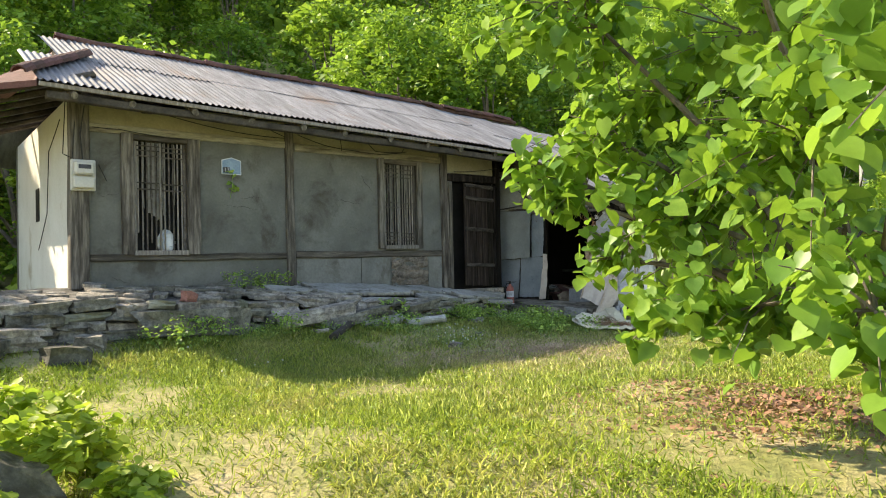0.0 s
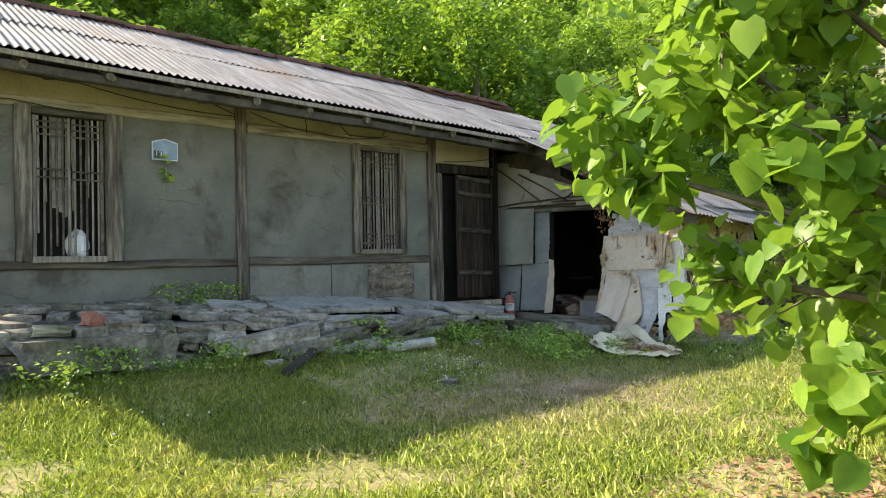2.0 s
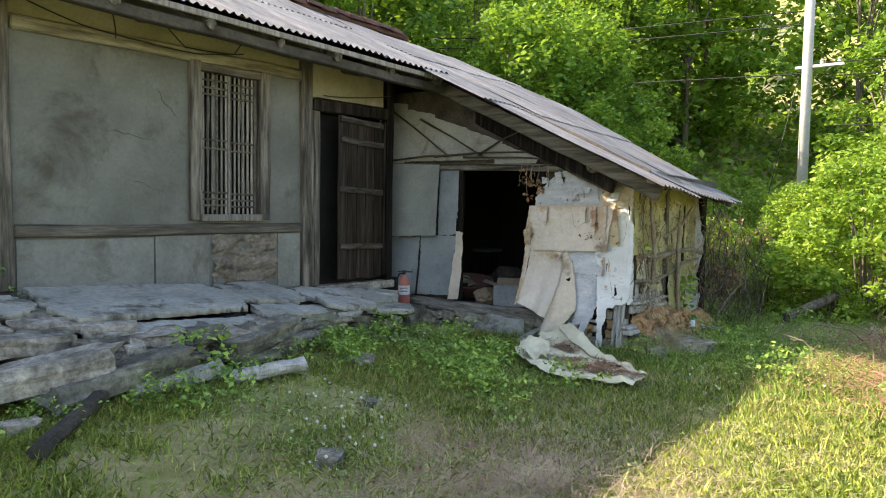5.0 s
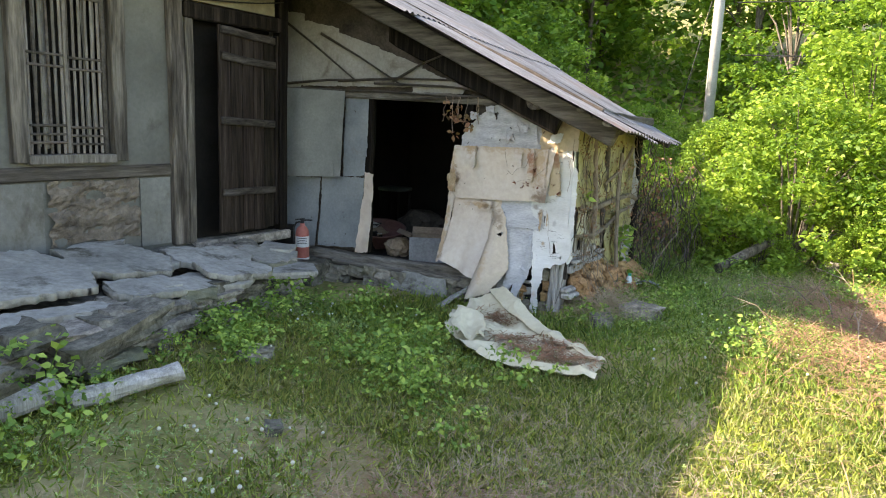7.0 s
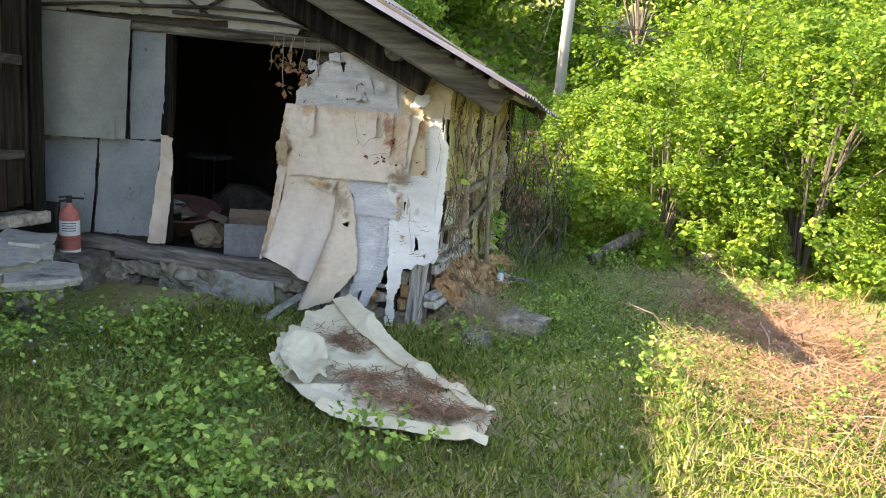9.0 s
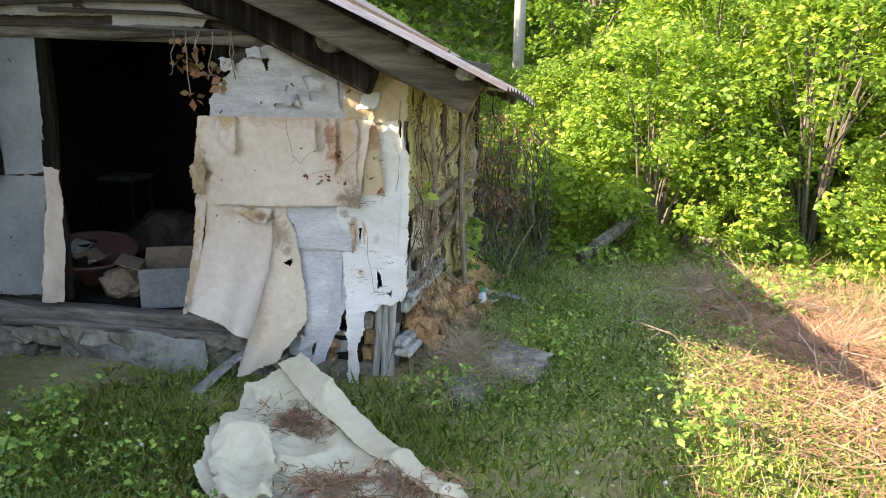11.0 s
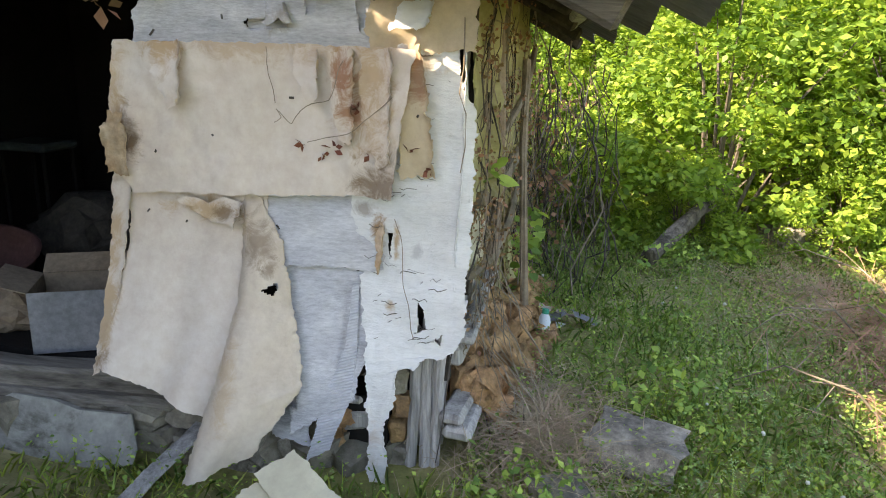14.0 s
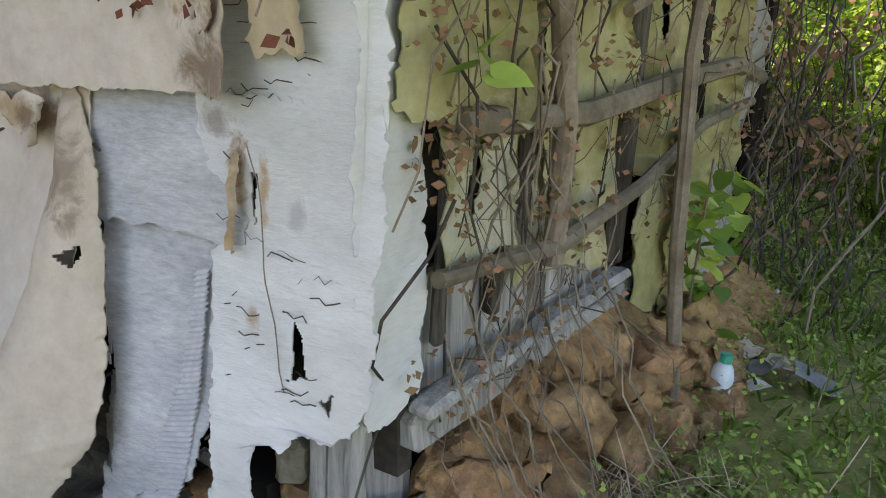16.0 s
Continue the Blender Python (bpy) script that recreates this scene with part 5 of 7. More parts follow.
for i, (xa, xb, za, zb, z1, o) in enumerate(((9.86, 10.13, 1.55, 1.5, 2.38, 0.05), (9.98, 10.19, 1.22, 1.27, 1.62, 0.04), (10.08, 10.28, 1.44, 1.5, 2.4, 0.03), (10.24, 10.42, 1.14, 1.2, 1.5, 0.03), (10.33, 10.74, 1.52, 1.46, 2.4, 0.03), (10.36, 10.62, 1.16, 1.1, 1.55, 0.04),
                                             (10.66, 10.86, 1.2, 1.3, 1.62, 0.03), (10.8, 11.12, 1.5, 1.58, 2.38, 0.04), (10.86, 11.16, 0.8, 0.9, 1.6, 0.06), (11.16, 11.5, 1.3, 1.2, 2.3, 0.05), (11.05, 11.35, 0.65, 0.7, 1.4, 0.09))):
    mid = (xa + xb) / 2
    hung(((xa, za, o + 0.02, xb, zb, o + 0.03), (xa + 0.01, za + 0.3 * (z1 - za), o, xb - 0.02, zb + 0.35 * (z1 - zb), o + 0.01), (xa, z1, o, xb, z1, o)), end_at, YELLOW, "yellowed vinyl torn on the end wall", 190 + i, 0.013, 0.022, 0.024, roll=0.07 if i % 3 == 0 else 0.02, pucker=0.03,
         holes=([(mid - 0.02, za + 0.22), (mid + 0.03, za + 0.25), (mid + 0.01, za + 0.12), (mid - 0.03, za + 0.15)],) if i % 2 else ())
on_end(((11.42, 0.6), (12.0, 0.62), (12.0, 2.25), (11.5, 2.3)), BOARD_GREY, "ragged grey sheet at the far corner", seed=60, crumple=0.07, ragged=0.05)
for i in range(7):
    bm = box_bm((9.98 + 0.115 * i, 8.09, 0.96), (10.085 + 0.115 * i, 8.11, 1.24 + 0.04 * (i % 3)), 0.005, 0.012, 4)
    part("board", bm, GREYWOOD, shed)
for i, (xa, xb, za, zb, w) in enumerate(((10.2, 10.26, 1.1, 2.4, 0.045), (10.31, 10.29, 1.2, 2.35, 0.03), (10.78, 10.76, 1.05, 2.38, 0.05), (10.02, 10.06, 1.1, 2.3, 0.025))):
    shed_beam("lath", (xa, 8.06, za), (xb, 8.05, zb), w, 0.03, TIMBER, "", 70 + i, 10)
shed_beam("sill_beam", (9.9, 8.0, 1.02), (10.8, 8.05, 1.035), 0.06, 0.03, GREYWOOD, "split upper layer of the sill", 75)

# footing of stones and clay
rng = random.Random(33)
lumps = []
for i in range(5):
    bm = bmesh.new()
    bmesh.ops.create_cube(bm, size=0.8)
    bmesh.ops.subdivide_edges(bm, edges=bm.edges[:], cuts=4, use_grid_fill=True)
    for v in bm.verts:
        v.co = v.co * 0.6 + v.co.normalized() * 0.2
        v.co += noise.noise_vector(v.co * 2.0 + Vector((i * 5, 0, 0))) * 0.3 + noise.noise_vector(v.co * 5 + Vector((i, 0, 0))) * 0.17 + noise.noise_vector(v.co * 13 + Vector((i, 0, 0))) * 0.06
    me = bpy.data.meshes.new("clay_lump")
    bm.to_mesh(me)
    bm.free()
    me.polygons.foreach_set("use_smooth", [True] * len(me.polygons))
    me.materials.append(EARTH)
    lumps.append(me)
pale_stones = [stone_mesh(60 + i, FOOTING, 0.5, 0.84) for i in range(6)]
y = 11.3
while y > 8.5:
    w = rng.uniform(0.11, 0.32)
    for zz in (0.52, 0.62, 0.73):
        if rng.random() < 0.9:
            piece("stone", rng.choice(pale_stones if rng.random() < 0.75 else stones), pose(sx(y) - rng.uniform(-0.03, 0.06), y - w / 2, zz + rng.uniform(-0.03, 0.02), rng.uniform(-6, 6), rng.uniform(-6, 6), rng.uniform(-10, 10)) @ Matrix.Diagonal((0.24, w * rng.uniform(0.85, 1.05), rng.uniform(0.08, 0.14), 1)), shed)
    y -= w * 0.95
slab_me = slab_bm(13, 44, 0.05, 0.25)
me = bpy.data.meshes.new("slab")
slab_me.to_mesh(me)
slab_me.free()
me.materials.append(CEMENT)
piece("slab", me, pose(sx(9.42) - 0.2, 9.42, 0.67, 0, -70, 0) @ Matrix.Diagonal((0.3, 0.72, 1, 1)), shed, "broken cement slab leaning on the footing")
for y, z, s in ((8.72, 0.62, 0.24), (8.5, 0.6, 0.22), (8.42, 0.72, 0.17), (8.6, 0.74, 0.16), (8.34, 0.58, 0.2)):
    piece("stone", rng.choice(lumps) if s < 0.18 else rng.choice(pale_stones), pose(sx(y) + 0.0, y, z, 20 * z, 15, 70 * y) @ Matrix.Diagonal((s, s * 1.2, s * 0.9, 1)), shed)
# a bank of broken clay under the end wall
bm = bmesh.new()
bank = []
for j in range(15):
    row = []
    for i in range(61):
        x, v = 9.97 + 2.0 * i / 60, j / 14
        fall = 1 - 0.45 * smooth01(10.7, 11.5, x)
        y = 8.2 - 0.42 * v ** 1.2 + 0.05 * noise.noise(Vector((x * 5, v * 3, 2)))
        z = ground_z(x, y) - 0.03 + 0.52 * fall * (1 - v) ** 0.75
        d = noise.noise_vector(Vector((x * 7, v * 5, 1))) * 0.055 + noise.noise_vector(Vector((x * 19, v * 13, 4))) * 0.022
        step = 0.035 * round(2.2 * noise.noise(Vector((x * 4.5, v * 3.5, 8))))
        row.append(bm.verts.new((x + d.x, y + d.y - step, z + d.z)))
    bank.append(row)
for j in range(14):
    for i in range(60):
        bm.faces.new((bank[j][i], bank[j + 1][i], bank[j + 1][i + 1], bank[j][i + 1]))
part("clay_bank", bm, EARTH, shed, "crumbling ochre clay under the end wall")
for i in range(64):
    x = 9.97 + 1.15 * (i / 64) + rng.uniform(-0.05, 0.05)
    s = rng.choice((0.05, 0.07, 0.1, 0.14, 0.2)) * rng.uniform(0.85, 1.15)
    y = 8.08 - rng.uniform(0, 0.34)
    piece("clay_lump", rng.choice(lumps), pose(x, y, ground_z(x, y) + max(0.0, 0.42 * (y - 7.78) / 0.4), rng.uniform(0, 360), rng.uniform(-30, 30), rng.uniform(0, 360)) @ Matrix.Diagonal((s, s * 0.8, s * 0.7, 1)), shed)


# ---- plants ----
def leaf_material(name, stops, scale=1.2, translucent=0.35, rough=0.5, vary=0.3):
    return surface(name, stops, scale, rough=rough, fine=0.15, bump=0.0, vary=vary, island=True, translucent=translucent, spec=0.35)


LEAF_NEAR = leaf_material("heart_leaf_green", [(0.3, (0.1, 0.225, 0.033)), (0.5, (0.165, 0.31, 0.05)), (0.7, (0.26, 0.42, 0.07))], 1.5, 0.42, 0.4, 0.3)
LEAF_HILL = leaf_material("woodland_leaf", [(0.32, (0.065, 0.16, 0.028)), (0.5, (0.16, 0.31, 0.045)), (0.68, (0.31, 0.45, 0.075))], 0.3, 0.4, 0.55, 0.6)
LEAF_BUSH = leaf_material("thicket_leaf", [(0.32, (0.085, 0.18, 0.03)), (0.5, (0.2, 0.34, 0.05)), (0.68, (0.33, 0.45, 0.08))], 1.5, 0.42, 0.5, 0.5)
LEAF_WEED = leaf_material("weed_leaf", [(0.3, (0.14, 0.26, 0.055)), (0.5, (0.23, 0.38, 0.08)), (0.7, (0.31, 0.46, 0.1))], 2.0, 0.28, 0.55, 0.6)
GRASS = leaf_material("lawn_blades", [(0.32, (0.22, 0.33, 0.05)), (0.5, (0.34, 0.43, 0.075)), (0.66, (0.48, 0.47, 0.15)), (0.8, (0.58, 0.5, 0.26))], 0.8, 0.3, 0.6, 0.45)
# paler copy of the lawn blades, lifting the lawn in the house's shade
SHADE_GRASS = leaf_material("paler_shade_grass", [(0.32, (0.26, 0.36, 0.09)), (0.5, (0.38, 0.47, 0.13)), (0.66, (0.5, 0.5, 0.21)), (0.8, (0.58, 0.53, 0.32))], 1.1, 0.3, 0.6, 0.6)
CLOVER = leaf_material("clover_leaf", [(0.3, (0.17, 0.31, 0.1)), (0.6, (0.31, 0.46, 0.18))], 2.0, 0.25, 0.55, 0.6)
STRAW = leaf_material("dry_straw", [(0.3, (0.27, 0.14, 0.08)), (0.6, (0.41, 0.26, 0.16)), (0.8, (0.52, 0.4, 0.27))], 3.0, 0.05, 0.8, 0.35)
LITTER = leaf_material("dead_leaf_litter", [(0.3, (0.2, 0.1, 0.055)), (0.6, (0.33, 0.2, 0.12)), (0.8, (0.42, 0.29, 0.19))], 3.0, 0.1, 0.8, 0.4)
BARK = surface("grey_brown_bark", [(0.3, (0.09, 0.075, 0.06)), (0.7, (0.2, 0.17, 0.14))], 6, (1, 1, 0.3), fine=0.5, bump=0.8, bump_scale=25, vary=0.15)
TWIG = surface("dead_vine_stem", [(0.3, (0.16, 0.125, 0.09)), (0.7, (0.3, 0.25, 0.19))], 8, fine=0.4, bump=0.5, vary=0.25)
PETAL = leaf_material("white_clover_head", [(0.3, (0.6, 0.6, 0.52)), (0.7, (0.75, 0.75, 0.7))], 3, 0.2, 0.7, 0.1)

DIAMOND = (np.array([(0, 0, 0), (0.32, 0.5, 0.06), (0, 1, -0.05), (-0.32, 0.5, 0.06)]), [(0, 1, 2, 3)])
BLADE = (np.array([(-0.5, 0, 0), (0.5, 0, 0), (0.3, 0.12, 0.6), (0.0, 0.34, 1.0), (-0.3, 0.12, 0.6)]), [(0, 1, 2, 3, 4)])
TREFOIL = (np.array([(0, 0, 0)] + [(r * math.sin(math.radians(a)), r * math.cos(math.radians(a)), h) for k in range(3) for a, r, h in ((120 * k - 30, 0.42, 0.1), (120 * k, 0.6, 0.02), (120 * k + 30, 0.42, 0.1))]), [(0, 3, 2, 1), (0, 6, 5, 4), (0, 9, 8, 7)])
HEART = (np.array([(0, 0, 0.0), (0.26, -0.12, 0.03), (0.48, 0.08, 0.05), (0.5, 0.36, 0.03), (0.3, 0.68, 0.0), (0.0, 1.0, -0.10), (-0.3, 0.68, 0.0), (-0.5, 0.36, 0.03), (-0.48, 0.08, 0.05), (-0.26, -0.12, 0.03), (0, 0.4, -0.05)]),
         [(10, 0, 1, 2), (10, 2, 3, 4), (10, 4, 5), (10, 5, 6), (10, 6, 7, 8), (10, 8, 9, 0)])


def euler_mats(rx, ry, rz):
    cx, sx_, cy, sy, cz, sz = np.cos(rx), np.sin(rx), np.cos(ry), np.sin(ry), np.cos(rz), np.sin(rz)
    m = np.empty((len(rx), 3, 3))
    m[:, 0, 0], m[:, 0, 1], m[:, 0, 2] = cz * cy, cz * sy * sx_ - sz * cx, cz * sy * cx + sz * sx_
    m[:, 1, 0], m[:, 1, 1], m[:, 1, 2] = sz * cy, sz * sy * sx_ + cz * cx, sz * sy * cx - cz * sx_
    m[:, 2, 0], m[:, 2, 1], m[:, 2, 2] = -sy, cy * sx_, cy * cx
    return m


def scattered(name, template, places, mats, sizes, material):
    """One mesh of many copies of a small template."""
    tv, tf = template
    n, k = len(places), len(tv)
    v = np.einsum("nij,nkj->nki", mats, tv[None] * np.asarray(sizes).reshape(n, 1, -1)) + np.asarray(places)[:, None, :]
    me = bpy.data.meshes.new(name)
    loops = np.concatenate([np.array(q) for q in tf])
    total = np.array([len(q) for q in tf])
    me.vertices.add(n * k)
    me.vertices.foreach_set("co", v.reshape(-1))
    all_loops = (loops[None, :] + (np.arange(n) * k)[:, None]).reshape(-1)
    me.loops.add(len(all_loops))
    me.loops.foreach_set("vertex_index", all_loops.astype(np.int32))
    me.polygons.add(n * len(tf))
    starts = (np.concatenate([[0], np.cumsum(total)[:-1]])[None, :] + (np.arange(n) * total.sum())[:, None]).reshape(-1)
    me.polygons.foreach_set("loop_start", starts.astype(np.int32))
    me.materials.append(material)
    me.update(calc_edges=True)
    me.validate()
    return me


def leafy(name, blobs, per, size, material, seed, template=DIAMOND, droop=0.5):
    """Leaves clustered round blob centres (x, y, z, radius)."""
    r = np.random.default_rng(seed)
    c = np.repeat(np.asarray(blobs), per, axis=0)
    d = r.normal(size=(len(c), 3))
    d /= np.linalg.norm(d, axis=1)[:, None]
    rad = c[:, 3] * r.uniform(0.25, 1.0, len(c)) ** 0.5
    p = c[:, :3] + d * rad[:, None] * np.array([1, 1, 0.75])
    rx = r.normal(-0.25, droop, len(c))
    ry = r.normal(0, droop, len(c))
    rz = r.uniform(0, 2 * np.pi, len(c))
    return scattered(name, template, p, euler_mats(rx, ry, rz), r.uniform(0.65, 1.25, len(c)) * size, material)


def ground_np(xs, ys):
    return np.array([ground_z(float(a), float(b)) for a, b in zip(xs, ys)])


def woodland_tree(seed, height, spread, blobs_n, per, size):
    """A hillside tree: tapered trunk, limbs, and a crown of leaf clumps with gaps."""
    r = random.Random(seed)
    t = thing("tree", "green deciduous tree on the wooded slope", "tree", "trees on the hillside")
    top = Vector((r.uniform(-0.3, 0.3), r.uniform(-0.3, 0.3), height * 0.86))
    part("trunk", tube_bm([(0, 0, -0.4), (0.05, 0.03, height * 0.25), top * 0.6 + Vector((0.12, 0, 0)), top], [0.11, 0.09, 0.06, 0.02], 7, 0.2), BARK, t)
    blobs = []
    for i in range(blobs_n):
        u = r.random() ** 0.8
        z = height * (0.16 + 0.84 * u)
        w = spread * (math.sin(math.pi * (0.14 + 0.8 * u)) ** 0.7) * r.uniform(0.45, 1.0)
        a = r.uniform(0, 2 * math.pi)
        blobs.append((w * math.cos(a), w * math.sin(a), z, spread * r.uniform(0.16, 0.32)))
    for b in blobs[::5]:
        part("limb", tube_bm([(0.04, 0, b[2] * 0.55), (b[0] * 0.5, b[1] * 0.5, b[2] * 0.85), b[:3]], [0.045, 0.025, 0.008], 5), BARK, t)
    ob = new("crown", leafy("crown", blobs, per, size, LEAF_HILL, seed))
    ob.parent = t
    return t


rng = random.Random(77)
kinds = [woodland_tree(1, 6.0, 1.9, 64, 95, 0.17), woodland_tree(2, 7.0, 2.1, 70, 95, 0.175), woodland_tree(3, 5.0, 1.8, 56, 95, 0.165)]
far_kinds = [woodland_tree(4, 8.0, 2.7, 50, 66, 0.3), woodland_tree(5, 7.0, 2.5, 46, 66, 0.3)]
for i, k in enumerate(kinds + far_kinds):
    x, y = -3 + 6.0 * i, 22.5
    k.matrix_basis = pose(x, y, ground_z(x, y), 0, 0, 40 * i)
row = 0
y = 17.6
while y < 58:
    step = 2.9 if y < 24 else 4.3
    x = -5.0 + rng.uniform(0, 2) - (y - 17) * 0.1
    while x < 27 + (y - 17) * 0.6:
        px, py = x + rng.uniform(-0.9, 0.9), y + rng.uniform(-0.9, 0.9)
        s = rng.uniform(0.75, 1.15)
        copy_thing(rng.choice(kinds if y < 24 else far_kinds), pose(px, py, ground_z(px, py) - 0.1, rng.uniform(-4, 4), rng.uniform(-4, 4), rng.uniform(0, 360)) @ Matrix.Scale(s, 4))
        x += step * rng.uniform(0.85, 1.2)
    y += step * 0.95
# woods on the far side of the yard
for i in range(18):
    px, py = rng.uniform(13.8, 22), rng.uniform(12.2, 17)
    copy_thing(rng.choice(kinds), pose(px, py, ground_z(px, py) - 0.1, 0, 0, rng.uniform(0, 360)) @ Matrix.Scale(rng.uniform(0.55, 0.8), 4))
for i in range(34):
    px, py = rng.uniform(19.5, 34), rng.uniform(-6, 18)
    if px < 23 and 6.5 < py < 11.5:
        continue
    copy_thing(rng.choice(kinds if px < 25 else far_kinds), pose(px, py, ground_z(px, py) - 0.1, 0, 0, rng.uniform(0, 360)) @ Matrix.Scale(rng.uniform(0.8, 1.15), 4))


def bush(seed, height, spread, blobs_n, per, size, label, material=LEAF_BUSH):
    r = random.Random(seed)
    t = thing("bush", label, "bush", "bushes at the yard's edge")
    blobs = []
    for i in range(blobs_n):
        a = r.uniform(0, 2 * math.pi)
        u = r.random() ** 0.8
        w = spread * (1 - 0.55 * u * u) * r.uniform(0.5, 1.0)
        blobs.append((w * math.cos(a), w * math.sin(a), height * (0.03 + 0.93 * u), spread * r.uniform(0.12, 0.24)))
    for i in range(blobs_n // 2):
        a = r.uniform(0, 2 * math.pi)
        w = spread * r.uniform(0.8, 1.12)
        blobs.append((w * math.cos(a), w * math.sin(a), height * r.uniform(0.02, 0.4), spread * r.uniform(0.12, 0.22)))
    for b in blobs[:blobs_n:4]:
        q = Vector(b[:3])
        part("branch", tube_bm([(0.1 * q.x, 0.1 * q.y, -0.1), (0.45 * q.x + r.uniform(-0.1, 0.1), 0.45 * q.y, 0.62 * q.z), q * 1.02], [0.022, 0.014, 0.004], 5), BARK, t)
    ob = new("foliage", leafy("foliage", blobs, per, size, material, seed, droop=0.55))
    ob.parent = t
    return t


bushes = [bush(11, 3.0, 1.35, 85, 140, 0.076, "bright green leafy bush in full sun"), bush(12, 2.3, 1.2, 75, 140, 0.07, "bright green leafy bush in full sun"), bush(13, 3.8, 1.6, 95, 140, 0.086, "tall bright green shrub at the yard's edge")]
spots = ((13.9, 6.6, 1, 0.8), (14.2, 5.0, 0, 0.85), (14.6, 3.4, 0, 1.0), (15.6, 5.9, 2, 0.9), (15.4, 7.6, 0, 0.7), (14.9, 8.9, 1, 0.6), (16.4, 4.2, 2, 1.0), (14.9, 1.8, 0, 0.95), (16.2, 2.2, 2, 1.05),
         (16.8, 8.6, 2, 0.52), (15.3, 9.9, 0, 0.7), (17.8, 6.2, 2, 0.85), (18.2, 9.8, 2, 0.6), (14.2, 10.9, 1, 0.8), (18.4, 3.4, 2, 1.15), (15.3, 0.2, 0, 1.0), (16.9, 0.3, 2, 1.1), (16.5, 11.2, 2, 0.9), (13.5, 5.7, 1, 0.42), (13.7, 4.3, 1, 0.5), (13.4, 6.9, 1, 0.36), (14.1, 2.4, 1, 0.6))
for i, b in enumerate(bushes):
    x, y, k, s = spots[(0, 1, 3)[i]]
    order = (1, 0, 2)[i]
    bushes[order].matrix_basis = pose(x, y, ground_z(x, y) - 0.05, 0, 0, 33 * i)
for i, (x, y, k, s) in enumerate(spots):
    if i in (0, 1, 3):
        continue
    copy_thing(bushes[k], pose(x, y, ground_z(x, y) - 0.05, 0, 0, rng.uniform(0, 360)) @ Matrix.Scale(s, 4))


# ---- the heart-leaved tree beside the path ----
def heart_tree():
    t = thing("redbud_tree", "young tree with broad heart-shaped bright green leaves", "tree")
    r = random.Random(4)
    base = Vector((4.75, 2.75, ground_z(4.75, 2.75) - 0.1))
    fork = base + Vector((-0.1, 0.1, 0.6))
    part("trunk", tube_bm([base, base + Vector((-0.03, 0.04, 0.35)), fork, fork + Vector((-0.15, 0.1, 0.7))], [0.09, 0.075, 0.065, 0.05], 9, 0.2), BARK, t)
    lobes = ((3.95, 4.15, 2.45, 0.5, 0.55, 0.6), (3.55, 4.0, 3.15, 0.65, 0.6, 0.55), (3.85, 3.6, 1.9, 0.55, 0.5, 0.5), (3.75, 3.05, 1.35, 0.6, 0.5, 0.33), (3.05, 2.2, 1.4, 0.45, 0.4, 0.42), (3.5, 2.6, 2.2, 0.75, 0.7, 0.75),
             (4.2, 3.2, 2.9, 0.95, 0.9, 0.75), (4.6, 2.9, 1.7, 0.8, 0.8, 0.6), (2.9, 1.95, 2.25, 0.5, 0.5, 0.6), (3.78, 3.62, 1.25, 0.26, 0.26, 0.24), (3.92, 4.15, 1.62, 0.2, 0.22, 0.28), (3.75, 4.4, 2.05, 0.2, 0.22, 0.25), (3.2, 2.8, 3.2, 0.7, 0.7, 0.5), (2.75, 1.75, 1.15, 0.3, 0.3, 0.25),
             (4.3, 3.95, 2.75, 0.45, 0.45, 0.5), (4.4, 3.9, 2.1, 0.45, 0.4, 0.45), (4.5, 3.9, 1.55, 0.4, 0.4, 0.35))
    counts = (420, 450, 330, 380, 280, 560, 640, 420, 340, 120, 90, 90, 420, 80, 330, 330, 220)
    ps, ax = [], []
    for (x, y, z, a, b, c), n in zip(lobes, counts):
        q = Vector((x, y, z))
        mid = fork.lerp(q, 0.55) + Vector((0, 0, 0.15))
        part("limb", tube_bm([fork, mid, q], [0.035, 0.02, 0.008], 6, 0.2), BARK, t)
        twigs = []
        for k in range(max(3, n // 22)):
            d = Vector((r.gauss(0, 1), r.gauss(0, 1), r.gauss(0, 0.8))).normalized()
            e = q + Vector((d.x * a, d.y * b, d.z * c)) * r.uniform(0.6, 1.1)
            st = q.lerp(mid, r.uniform(0, 0.3))
            twigs.append((st, e))
            part("twig", tube_bm([st, st.lerp(e, 0.5) + Vector((0, 0, 0.05)), e], [0.008, 0.005, 0.002], 4), BARK, t)
        for k in range(n):
            st, e = r.choice(twigs)
            p = st.lerp(e, r.uniform(0.25, 1.02)) + Vector((r.gauss(0, 0.06), r.gauss(0, 0.06), r.gauss(0, 0.05)))
            ps.append(p)
    rows = []
    for p in ps:
        tilt = r.gauss(-0.75, 0.4)
        m = Matrix.LocRotScale(p, Euler((tilt, r.gauss(0, 0.35), r.uniform(0, 6.28))), (1, 1, 1)) @ Matrix.Scale(r.uniform(0.062, 0.118), 4)
        rows.append(m)
    # leaves that hang nearest the walk are single parts, the rest one mass
    rows.sort(key=lambda m: (m.translation - Vector((2.7, 3.5, 1.8))).length)
    tv, tf = HEART
    singles = [mesh_of("leaf", tv + np.random.default_rng(i).normal(0, 0.02, tv.shape), tf, LEAF_ONE, True) for i in range(8)]
    for i, m in enumerate(rows[:290]):
        piece("leaf", singles[i % 8], m, t)
    rest = rows[290:]
    mats = np.array([np.array(m.to_3x3()) for m in rest])
    ob = new("foliage", scattered("foliage", HEART, np.array([m.translation for m in rest]), mats, np.ones(len(rest)), LEAF_NEAR))
    ob.parent = t
    tagged(ob, kind="stuff")


